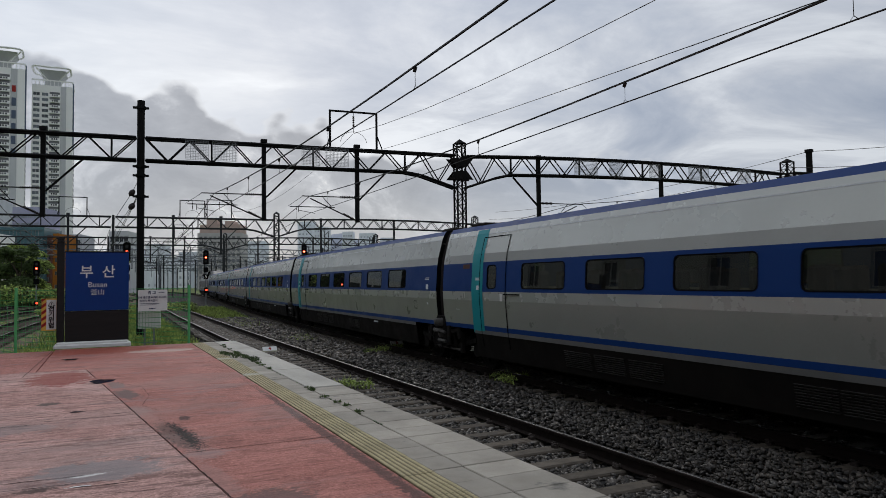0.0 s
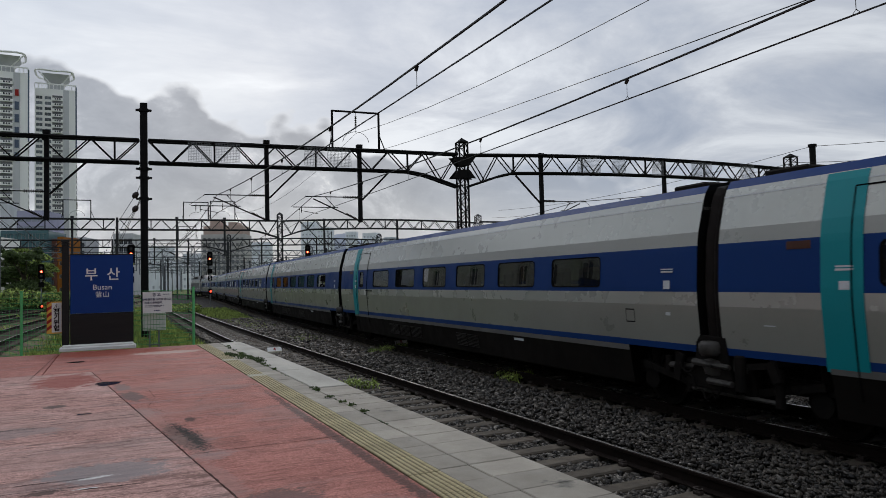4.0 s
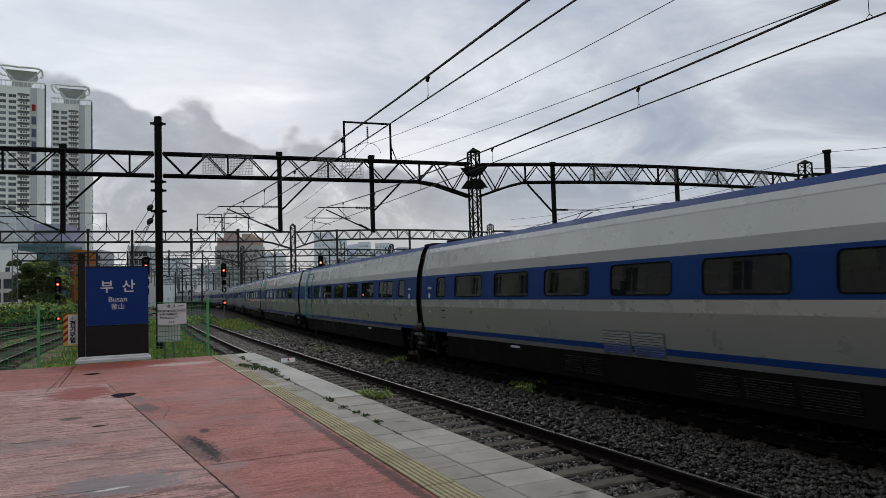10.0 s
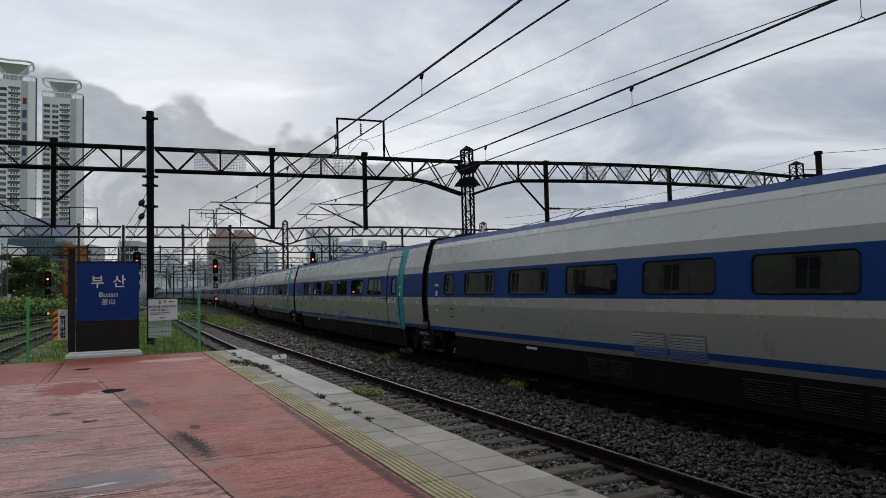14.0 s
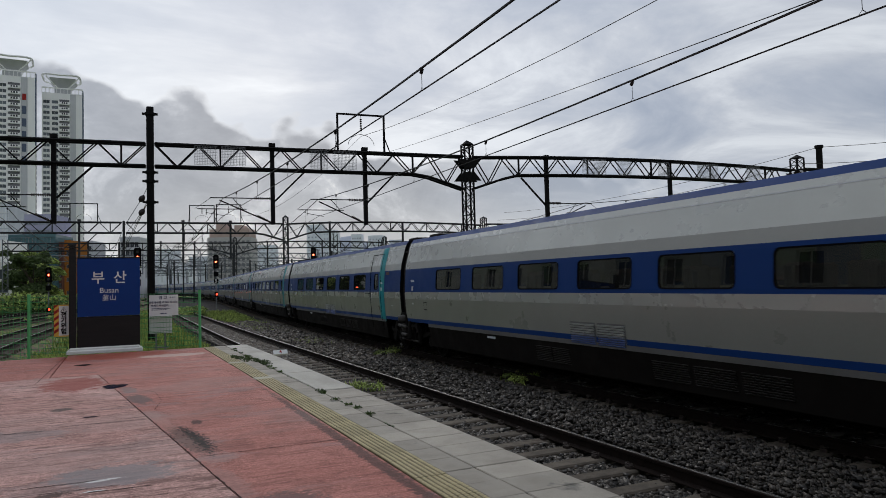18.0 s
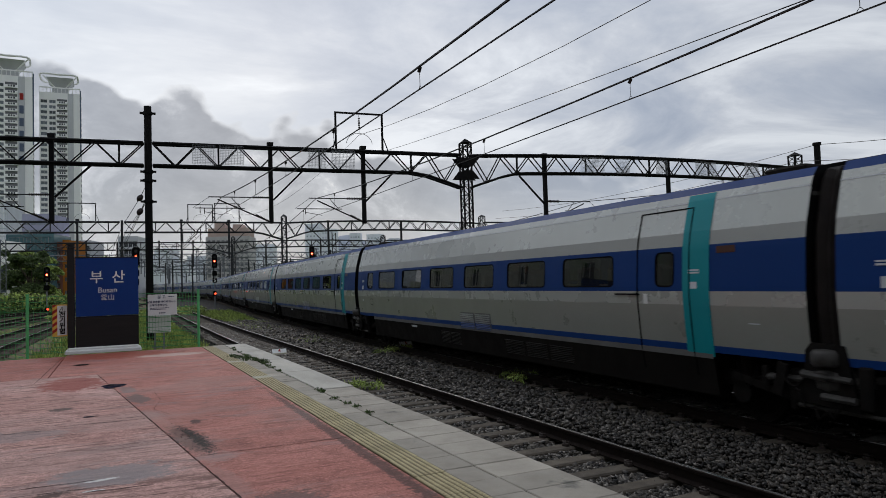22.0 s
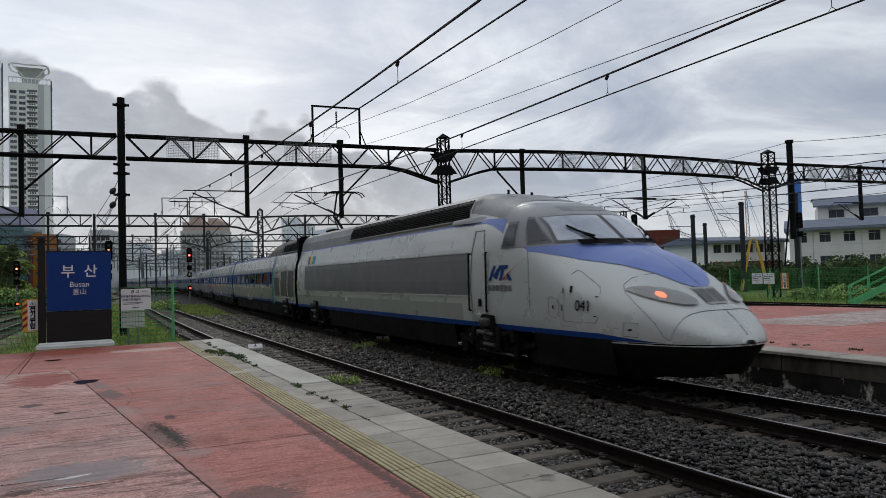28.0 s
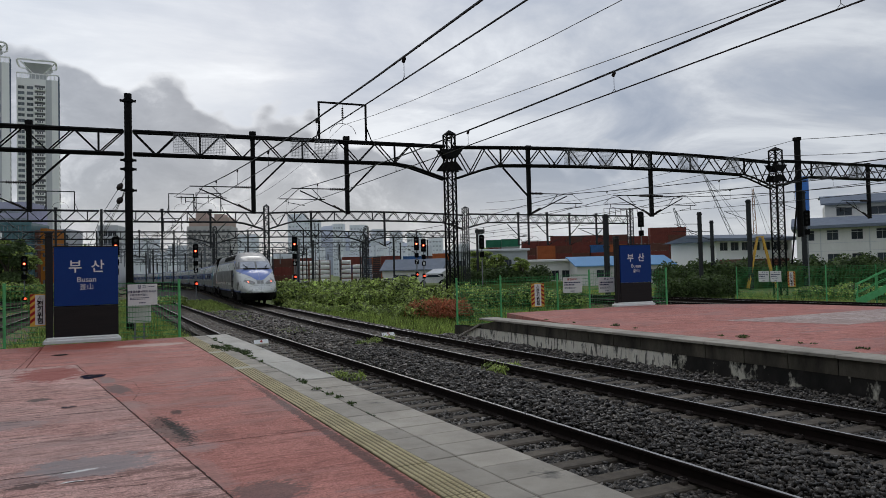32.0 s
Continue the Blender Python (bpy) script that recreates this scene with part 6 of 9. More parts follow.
M_TEAL = node_mat("teal_paint", (0.004, 0.235, 0.265), 0.45, dark=(0.004, 0.20, 0.225), scale=0.6, amount=0.4, fine=20, fine_amount=0.05, bump=0.0, coat=0.08)
M_VENT = node_mat("dark_vent_slats", (0.060, 0.056, 0.052), 0.7, bump=0.0, spec=0.1)
M_SKIRT = node_mat("black_skirt", (0.013, 0.011, 0.0095), 0.75, dark=(0.006, 0.005, 0.0045), scale=1.2, amount=0.8, fine=25, fine_amount=0.3, bump=0.05, spec=0.06)
M_UNDER = node_mat("grimy_running_gear", (0.008, 0.0075, 0.007), 0.8, dark=(0.016, 0.013, 0.011), scale=5, amount=0.8, fine=40, bump=0.1, spec=0.06)
M_GEAR = node_mat("grey_gear_paint", (0.075, 0.07, 0.064), 0.55, metal=0.1, dark=(0.022, 0.02, 0.018), scale=5, amount=0.8, fine=30, bump=0.05)
M_ROOF = node_mat("roof_grey_paint", (0.24, 0.243, 0.24), 0.5, dark=(0.17, 0.17, 0.168), scale=1.0, amount=0.7, fine=20, bump=0.0, stain=(0.1, 0.095, 0.09), stain_scale=0.8, stain_at=0.6)
M_HOUSING = node_mat("roof_housing_grey", (0.125, 0.12, 0.115), 0.5, dark=(0.095, 0.092, 0.088), scale=1.0, amount=0.7, fine=20, fine_amount=0.1, bump=0.0)
M_PANE = glass_mat("tinted_car_window", (0.045, 0.05, 0.047), 0.012, 0.85, 1.5)
M_INT = node_mat("car_interior", (0.10, 0.095, 0.085), 0.8, bump=0.0)
M_SEAT = node_mat("seat_cloth", (0.06, 0.055, 0.07), 0.9, bump=0.1)
M_CEIL = glow_mat("car_ceiling_light", (1.0, 0.72, 0.42), 1.6)
M_TAIL = glow_mat("lit_tail_lamp", (1.0, 0.17, 0.06), 1.9)
M_SILL = node_mat("dusty_grey_sill", (0.14, 0.137, 0.13), 0.6, dark=(0.10, 0.098, 0.092), scale=1.5, amount=0.8, fine=20, fine_amount=0.2, bump=0.0)
M_CABSILVER = node_mat("pale_silver_paint", (0.48, 0.49, 0.46), 0.32, metal=0.35, dark=(0.42, 0.43, 0.405), scale=0.5, amount=0.5, fine=20, fine_amount=0.05, bump=0.0, coat=0.3)
M_SHOULDER = node_mat("pale_grey_paint", (0.30, 0.305, 0.28), 0.38, metal=0.2, dark=(0.26, 0.265, 0.243), scale=0.6, amount=0.6, fine=20, fine_amount=0.08, bump=0.0, coat=0.6)
M_BELLOWS = node_mat("dusty_bellows_rubber", (0.022, 0.018, 0.016), 0.7, dark=(0.008, 0.007, 0.006), scale=2.0, amount=0.9, fine=30, bump=0.1, spec=0.12)
M_DISPLAY = node_mat("unlit_door_display", (0.085, 0.034, 0.022), 0.4, bump=0.0)
M_DECAL = node_mat("white_decal", (0.62, 0.64, 0.66), 0.5, bump=0.0)
M_FACE_GREY = node_mat("grey_side_panel", (0.13, 0.13, 0.125), 0.42, dark=(0.10, 0.10, 0.10), scale=0.7, amount=0.5, bump=0.0)
M_ACCESS = node_mat("brown_grey_access_panel", (0.075, 0.070, 0.065), 0.5, dark=(0.055, 0.051, 0.047), scale=0.9, amount=0.8, bump=0.0, stretch=(1, 1, 0.4))
# opaque pane, its pale base colour painting the sky's reflection
M_CABGLASS = node_mat("sky_painted_windscreen", (0.33, 0.36, 0.41), 0.06, dark=(0.20, 0.22, 0.25), scale=1.3, amount=1.0, fine=9, fine_amount=0.0, bump=0.0, spec=0.9, coat=1.0)
M_CABGREY = node_mat("cab_grey_paint", (0.24, 0.245, 0.245), 0.45, dark=(0.20, 0.20, 0.20), scale=0.8, amount=0.6, fine=20, fine_amount=0.06, bump=0.0, coat=0.2)
M_LAMPGLASS = glass_mat("lamp_cover", (0.75, 0.75, 0.74), 0.05, 0.8)

# half width at height, from skirt to ridge
PROF = [(1.30, 0.36), (1.397, 0.985), (1.405, 1.085), (1.447, 1.66), (1.452, 1.86), (1.45, 1.93), (1.415, 2.46), (1.408, 2.53), (1.375, 2.73), (1.25, 3.19), (1.205, 3.30), (1.125, 3.415), (0.55, 3.505), (0.0, 3.52)]
BANDS = [("skirt", 0, 1, M_SKIRT), ("lower_stripe", 1, 2, M_TRAINBLUE), ("lower_panel", 2, 3, M_GREYP), ("waist_strip", 3, 4, M_SILVER), ("shoulder_strip", 7, 8, M_SHOULDER),
         ("upper_panel", 8, 10, M_SILVER), ("roof_stripe", 10, 11, M_TRAINBLUE), ("roof", 11, 13, M_ROOF)]


def hw(z):
    for (a, za), (b, zb) in zip(PROF[:-1], PROF[1:]):
        if za <= z <= zb:
            return a + (b - a) * (z - za) / (zb - za)
    return 1.3


def band(i, j, y0, y1):
    m = Mesh()
    for s in (-1, 1):
        ys_ = [y0 + (y1 - y0) * q / 6 for q in range(7)]
        rows = [[(s * PROF[k][0], y, PROF[k][1]) for k in range(i, j + 1)] for y in (ys_ if s < 0 else ys_[::-1])]
        m.sheet(rows)
    return m


def side_plate(y0, y1, z0, z1, off, s, n=3):
    """A thin plate that lies on the car's side."""
    rows = [[(s * (hw(z0 + (z1 - z0) * k / n) + off), y, z0 + (z1 - z0) * k / n) for k in range(n + 1)] for y in ((y0, y1) if s < 0 else (y1, y0))]
    return Mesh().sheet(rows)


def rounded(y0, y1, z0, z1, r):
    pts = []
    for cy, cz, a0 in ((y1 - r, z1 - r, 0), (y0 + r, z1 - r, 90), (y0 + r, z0 + r, 180), (y1 - r, z0 + r, 270)):
        pts += [(cy + r * math.cos(radians(a0 + a)), cz + r * math.sin(radians(a0 + a))) for a in (0, 30, 60, 90)]
    return pts


def pane_and_frame(y0, y1, z0, z1, s, parent, r=0.09):
    """A window: rubber frame round the opening, pane set just behind the skin."""
    out, inn = rounded(y0 - 0.004, y1 + 0.004, z0 - 0.004, z1 + 0.004, r), rounded(y0 + 0.018, y1 - 0.018, z0 + 0.018, z1 - 0.018, r * 0.85)
    f, n = Mesh(), len(out)
    f.add([Vector((s * (hw(z) + 0.005), y, z)) for y, z in out] + [Vector((s * (hw(z) + 0.002), y, z)) for y, z in inn] + [Vector((s * (hw(z) - 0.03), y, z)) for y, z in inn],
          [(i, (i + 1) % n, n + (i + 1) % n, n + i) for i in range(n)] + [(n + i, n + (i + 1) % n, 2 * n + (i + 1) % n, 2 * n + i) for i in range(n)])
    w = part("window", f, M_BLACK, parent)
    g_ = Mesh()
    big = rounded(y0 + 0.014, y1 - 0.014, z0 + 0.014, z1 - 0.014, r * 0.85)
    g_.add([Vector((s * (hw(z) - 0.012), y, z)) for y, z in big], [tuple(range(n)) if s > 0 else tuple(range(n - 1, -1, -1))])
    pane = part("pane", g_, M_PANE, w)
    pane.visible_shadow = False
    # corner fillers of the opening
    c = Mesh()
    o2 = rounded(y0 - 0.001, y1 + 0.001, z0 - 0.001, z1 + 0.001, r * 0.9)
    box_ = [(y1, z1)] * 4 + [(y0, z1)] * 4 + [(y0, z0)] * 4 + [(y1, z0)] * 4
    c.add([Vector((s * hw(z), y, z)) for y, z in o2] + [Vector((s * hw(z), y, z)) for y, z in box_], [(i, i + 1, n + i + 1, n + i) for q in range(4) for i in range(q * 4, q * 4 + 3)])
    part("corner_plate", c, M_TRAINBLUE, w)
    return w


Z0W, Z1W = 1.93, 2.46


def window_band(y0, y1, wins, parent, mat):
    """The blue band with an opening for each window."""
    m = Mesh()
    for s in (-1, 1):
        def strip(a, b, k0, k1):
            ks = list(range(k0, k1 + 1))
            m.sheet([[(s * PROF[k][0], y, PROF[k][1]) for k in ks] for y in ((a, b) if s < 0 else (b, a))])
        strip(y0, y1, 4, 5)
        strip(y0, y1, 6, 7)
        cur_ = y0
        for a, b in sorted(wins):
            strip(cur_, a, 5, 6)
            cur_ = b
        strip(cur_, y1, 5, 6)
    part("window_band", m, mat, parent)


def louvre(y0, y1, z0, z1, s, parent, mat, n=9, off=0.004, gap=0.5):
    m = Mesh()
    h = (z1 - z0) / n
    for i in range(n):
        za = z0 + h * i
        zb = za + h * gap
        m.add([Vector((s * (hw(za) + off), y0, za)), Vector((s * (hw(za) + off), y1, za)), Vector((s * (hw(zb) + off + 0.02), y1, zb)), Vector((s * (hw(zb) + off + 0.02), y0, zb)), Vector((s * (hw(zb) + off - 0.01), y0, zb + 0.004)), Vector((s * (hw(zb) + off - 0.01), y1, zb + 0.004))],
              [(0, 1, 2, 3), (3, 2, 5, 4)])
    return part("louvre", m, mat, parent)


def interior(y0, y1, parent, seats=True):
    m = Mesh()
    m.box(-1.28, 1.28, y0, y1, 1.08, 1.14)
    m.box(-1.25, 1.25, y0, y1, 3.05, 3.1)
    m.box(-0.02, 0.02, y0, y0 + 0.1, 1.1, 3.1)
    part("interior_floor", m, M_INT, parent)
    c = Mesh()
    for s in (-1, 1):
        c.box(s * 0.75 - 0.06, s * 0.75 + 0.06, y0 + 1.5, y1 - 1.5, 2.99, 3.03)
    part("ceiling_light", c, M_CEIL, parent)
    if seats:
        st = Mesh()
        y = y0 + 2.0
        while y < y1 - 2:
            for x in (-0.95, -0.47, 0.47, 0.95):
                st.bev(x - 0.21, x + 0.21, y, y + 0.13, 1.3, 2.22, 0.04)
                st.box(x - 0.21, x + 0.21, y, y + 0.5, 1.3, 1.5)
            y += 0.95
        part("seat_row", st, M_SEAT, parent)


def trailer(label, door_front=True, small_window=False, vents=1):
    """A passenger trailer, 18.7 m between joints; +y is the way the train runs."""
    L, q = 18.7, 0.19
    th = thing("passenger_car", label, "train car", "cars of the train")
    e = L / 2 - q
    f = 1 if door_front else -1
    D = lambda u: f * (L / 2 - u)  # place at u metres from the joint at the door end

    def rg(a, b):
        return (min(D(a), D(b)), max(D(a), D(b)))
    wins = [rg(3.92 + 2.16 * i, 5.45 + 2.16 * i) for i in range(6)]
    door_win = rg(2.46, 2.88)
    extra = [rg(16.86, 17.44)] if small_window else []
    for nm, i, j, mt in BANDS:
        if nm == "skirt":
            part(nm, band(i, j, -e + 1.6, e - 1.6), mt, th)
            for s in (-1, 1):
                part("sill_strip", Mesh().sheet([[(s * 1.396, y, 0.895), (s * 1.402, y, 0.984)] for y in ((-e + 1.6, e - 1.6) if s < 0 else (e - 1.6, -e + 1.6))]), M_SILL, th)
        else:
            part(nm, band(i, j, -e, e), mt, th)
    window_band(-e, e, wins + [door_win] + extra, th, M_TRAINBLUE)
    for s in (-1, 1):
        for a, b in wins + extra:
            pane_and_frame(a, b, Z0W, Z1W, s, th)
        a, b = door_win
        pane_and_frame(a, b, Z0W - 0.0, Z1W - 0.0, s, th, 0.1)
        a, b = rg(1.75, 2.28)
        part("teal_stripe", side_plate(a, b, 0.92, 3.29, 0.008, s, 26), M_TEAL, th)
        a, b = rg(1.28, 1.62)
        part("door_display", side_plate(a, b, 2.40, 2.50, 0.006, s), M_DISPLAY, th, "small dull red destination display")
        # door: seams, step and handle
        sm = Mesh()
        for u in (2.14, 3.30):
            y = D(u)
            for za, zb in zip(np.linspace(0.62, 3.1, 13)[:-1], np.linspace(0.62, 3.1, 13)[1:]):
                sm.bar((s * (hw(za) + 0.009), y, za), (s * (hw(zb) + 0.009), y, zb), 0.012, 0.016)
        a, b = rg(2.14, 3.30)
        sm.bar((s * (hw(3.1) + 0.003), a, 3.1), (s * (hw(3.1) + 0.003), b, 3.1), 0.014, 0.02)
        dr = part("door", sm, M_BLACK, th)
        a, b = rg(3.06, 3.16)
        part("handle_plate", side_plate(a, b, 1.66, 1.82, 0.008, s), M_WHITE, dr, "white door release plate")
        a, b = rg(3.25, 3.85)
        part("door_rail", Mesh().bar((s * (hw(1.8) + 0.02), a, 1.81), (s * (hw(1.8) + 0.02), b, 1.81), 0.03, 0.025), M_BLACK, dr)
        part("white_line", side_plate(-e, e, 3.175, 3.19, 0.004, s, 1), M_DECAL, th)
        # decals: unreadable lines
        dc = Mesh()
        for u, z, w, h in ((2.05, 2.16, 0.22, 0.02), (2.05, 2.12, 0.22, 0.025), (2.05, 1.9, 0.13, 0.1), (17.9, 2.19, 0.26, 0.02), (17.9, 2.15, 0.26, 0.025), (17.9, 1.9, 0.14, 0.13), (1.0, 1.42, 0.18, 0.015), (17.9, 1.5, 0.1, 0.05)):
            a, b = rg(u - w / 2, u + w / 2)
            v = side_plate(a, b, z, z + h, 0.011, s)
            dc.add(v.v, v.f)
        part("decal", dc, M_DECAL, th)
        fr = Mesh()
        a, b = rg(16.9, 17.12)
        for z0_, z1_ in ((1.36, 1.38), (1.56, 1.58)):
            v = side_plate(a, b, z0_, z1_, 0.005, s, 1)
            fr.add(v.v, v.f)
        for c0 in (16.9, 17.11):
            a, b = rg(c0, c0 + 0.012)
            v = side_plate(a, b, 1.36, 1.58, 0.005, s, 2)
            fr.add(v.v, v.f)
        part("hatch", fr, M_BLACK, th)
        for u0, u1 in ((5.3, 6.1), (6.2, 7.0), (7.1, 7.9), (10.2, 10.78), (10.82, 11.4)):
            a, b = rg(u0, u1)
            louvre(a, b, 0.48, 0.80, s, th, M_VENT)
        if vents:
            for u0 in (8.47, 9.30):
                a, b = rg(u0, u0 + 0.77)
                vp = part("vent_panel", side_plate(a, b, 0.90, 1.33, 0.004, s, 3), M_FACE_GREY, th)
                louvre(a + 0.02, b - 0.02, 1.09, 1.31, s, vp, M_CABSILVER, 5, 0.012, 0.6)
                louvre(a + 0.02, b - 0.02, 0.93, 1.08, s, vp, M_NOSEBLUE, 4, 0.012, 0.6)
        a, b = rg(13.1, 13.5)
        part("label_plate", side_plate(a, b, 0.80, 0.85, 0.008, s), M_DECAL, th)
    interior(-e, e, th)
    for y in (-e, e):
        ring = [(-a, y, z) for a, z in PROF[1:]] + [(a, y, z) for a, z in PROF[-2:0:-1]]
        part("end_wall", Mesh().add([Vector(p) for p in ring], [tuple(range(len(ring)))]), M_BLACK, th)
    fl = Mesh().box(-1.38, 1.38, -e, e, 1.0, 1.06)
    fl.box(-1.2, 1.2, -e + 1.8, e - 1.8, 0.34, 0.95)
    part("underframe", fl, M_UNDER, th)
    bl = Mesh()
    for i in range(5):
        y = -L / 2 - 0.17 + i * 0.085
        k = 0.95 if i % 2 else 0.9
        ring = [(-a * k, z * (0.99 if i % 2 else 0.98)) for a, z in PROF[2:]] + [(a * k, z * (0.99 if i % 2 else 0.98)) for a, z in PROF[-2:1:-1]]
        n = len(ring)
        o = len(bl.v)
        bl.v.extend([Vector((x, y, z)) for x, z in ring])
        if i:
            bl.f.extend([(o - n + j, o - n + j + 1, o + j + 1, o + j) for j in range(n - 1)])
            bl.k.extend([0] * (n - 1))
    part("gangway_bellows", bl, M_BELLOWS, th)
    box_ = Mesh()
    for y in (-e + 0.5, e - 0.9):
        box_.bev(-0.7, -0.2, y, y + 0.7, 3.44, 3.56, 0.03).tube((-0.4, y - 0.4, 3.5), (-0.4, y + 1.6, 3.5), 0.04)
    part("roof_box", box_, M_UNDER, th)
    return th


def bogie():
    """A two-axle bogie under the joint of two cars."""
    th = thing("bogie", "grimy black bogie with grey dampers under the car joint", "bogie", "bogies of the train")
    fr = Mesh()
    for s in (-1, 1):
        x = s * 1.0
        fr.bev(x - 0.09, x + 0.09, -1.9, 1.9, 0.52, 0.72, 0.03)
        fr.bev(x - 0.1, x + 0.1, -0.7, 0.7, 0.38, 0.6, 0.03)
    fr.box(-0.95, 0.95, -0.35, 0.35, 0.5, 0.75)
    part("bogie_frame", fr, M_UNDER, th)
    sets = []
    for yc in (-1.5, 1.5):
        w = Mesh()
        for s in (-1, 1):
            prof = [(0.0, -0.07), (0.16, -0.07), (0.19, -0.03), (0.36, -0.02), (0.40, -0.065), (0.46, -0.065), (0.462, 0.05), (0.49, 0.065), (0.49, 0.075), (0.0, 0.075)]
            w.lathe(prof, 22, pose(s * 0.76, 0, 0, 0, -90 * s, 0) @ pose(0, 0, 0))
        w.tube((-0.75, 0, 0), (0.75, 0, 0), 0.085, 12)
        ws = part("wheelset", w, M_UNDER, th, "steel wheels on one axle", m=pose(0, yc, 0.46))
        sp = Mesh()
        for s in (-1, 1):
            for a in range(4):
                c_, s_ = math.cos(a * math.pi / 2), math.sin(a * math.pi / 2)
                sp.bar((s * 0.85, 0.1 * c_, 0.1 * s_), (s * 0.85, 0.3 * c_, 0.3 * s_), 0.03, 0.05)
        part("brake_disc", sp, M_UNDER, ws)
        sets.append(ws)
        for s in (-1, 1):
            ab = Mesh()
            ab.lathe([(0.0, 0.0), (0.13, 0.0), (0.16, 0.03), (0.16, 0.2), (0.0, 0.2)], 14, pose(s * 0.98, yc, 0.46, 0, 90 * s, 0))
            ab.tube((s * 1.05, yc - 0.02, 0.6), (s * 1.05, yc - 0.02, 1.0), 0.10, 10)
            ab.bev(s * 1.05 - 0.12, s * 1.05 + 0.12, yc - 0.2, yc + 0.2, 0.58, 0.66, 0.02)
            part("axle_box", ab, M_UNDER, th)
    for s in (-1, 1):
        sp = Mesh()
        x = s * 1.12
        sp.lathe([(0.02, 0.72), (0.27, 0.73), (0.34, 0.80), (0.36, 0.9), (0.34, 1.0), (0.27, 1.06), (0.02, 1.07)], 16, pose(x, 0, -0.10))
        part("air_spring", sp, M_GEAR, th, "grey air spring", smooth=True)
    for s in (-1, 1):
        da = Mesh()
        x = s * 1.3
        da.tube((x, -0.55, 0.80), (x, 0.95, 0.74), 0.05, 10)
        da.tube((x, -0.55, 0.80), (x, -0.15, 0.785), 0.068, 10)
        da.tube((x, -1.0, 0.42), (x, 0.55, 0.44), 0.032, 8)
        part("damper", da, M_GEAR, th, "grimy grey yaw damper")
    for s in (-1, 1):
        sh = Mesh()
        pf = [(-0.30, 0.86), (-0.24, 1.22), (0.20, 1.24), (0.28, 1.14), (0.30, 0.86), (0.46, 0.52), (-0.40, 0.46)]
        n_ = len(pf)
        sh.add([Vector((s * q, y, z)) for q in (1.36, 1.43) for y, z in pf], [tuple(range(n_)), tuple(range(2 * n_ - 1, n_ - 1, -1))] + [(i, (i + 1) % n_, n_ + (i + 1) % n_, n_ + i) for i in range(n_)])
        jp = part("joint_shield", sh, M_UNDER, th, "black shield plate at the car joint")
        part("joint_drum", Mesh().lathe([(0.0, 0.0), (0.13, 0.01), (0.165, 0.05), (0.165, 0.17), (0.13, 0.21), (0.0, 0.22)], 14, pose(s * 1.44, 0.0, 0.955)), M_GEAR, jp, "grey air spring drum", smooth=True)
        part("joint_pipe", Mesh().tube((s * 1.47, -0.34, 0.83), (s * 1.47, 0.30, 0.86), 0.038, 8).tube((s * 1.47, -0.05, 0.835), (s * 1.47, 0.30, 0.86), 0.05, 8), M_GEAR, jp)
        part("joint_pipe", Mesh().tube((s * 1.46, -0.38, 0.60), (s * 1.46, 0.05, 0.61), 0.045, 8), M_GEAR, jp)
        part("hanger_plate", Mesh().bev(s * 1.42 - 0.04, s * 1.42 + 0.04, -0.56, -0.40, 0.52, 1.0, 0.02), M_UNDER, jp)
        part("hose", Mesh().run([Vector((s * 1.46, 0.42 - 0.75 * q / 12, 0.66 - 0.28 * math.sin(math.pi * q / 12) + 0.06 * math.sin(q * 2.1))) for q in range(13)], 0.017, 5), M_UNDER, jp)
        part("hose", Mesh().run([Vector((s * 1.45, 0.62 - 0.35 * q / 10, 0.84 - 0.16 * math.sin(math.pi * q / 10))) for q in range(11)], 0.015, 5), M_UNDER, jp)
        for a_, b_, w_ in (((s * 1.40, 0.62, 0.95), (s * 1.40, 0.72, 0.55), 0.14), ((s * 1.40, -0.95, 0.96), (s * 1.40, -1.05, 0.70), 0.13), ((s * 1.40, -0.9, 0.9), (s * 1.40, -0.6, 0.86), 0.08)):
            part("end_hook", Mesh().bar(a_, b_, 0.05, w_), M_UNDER, jp)
    for s in (-1, 1):
        x = s * 1.3
        for y0, y1, z0, z1 in ((-1.06, -0.94, 0.36, 0.86), (0.92, 1.02, 0.62, 0.88), (-0.62, -0.50, 0.70, 0.88), (0.50, 0.60, 0.38, 0.60)):
            part("damper_lug", Mesh().bev(x - 0.05, x + 0.05, y0, y1, z0, z1, 0.02), M_UNDER, th)
    cab = Mesh()
    for s in (-1, 1):
        for y0 in (-1.35, 1.15):
            cab.run([Vector((s * 1.24, y0 + 0.35 * q / 8, 0.86 - 0.3 * math.sin(math.pi * q / 8))) for q in range(9)], 0.014, 5)
        cab.run([Vector((s * 1.28, -0.3 + 0.6 * q / 8, 0.72 - 0.14 * math.sin(math.pi * q / 8))) for q in range(9)], 0.012, 5)
    part("cable_loop", cab, M_BLACK, th)
    for s in (-1, 1):
        part("spring_housing", Mesh().bev(s * 1.08 - 0.12, s * 1.08 + 0.12, -0.6, 0.6, 0.78, 1.20, 0.06), M_UNDER, th)
    for s in (-1, 1):
        for q in (-1, 1):
            ya = Mesh()
            ya.bev(s * 1.22 - 0.1, s * 1.22 + 0.1, q * 0.52 - 0.1, q * 0.52 + 0.1, 0.45, 0.88, 0.03)
            ya.bar((s * 1.22, q * 0.62, 0.5), (s * 1.22, q * 1.6, 0.7), 0.06, 0.1)
            part("bogie_bracket", ya, M_UNDER, th)
    return th, sets


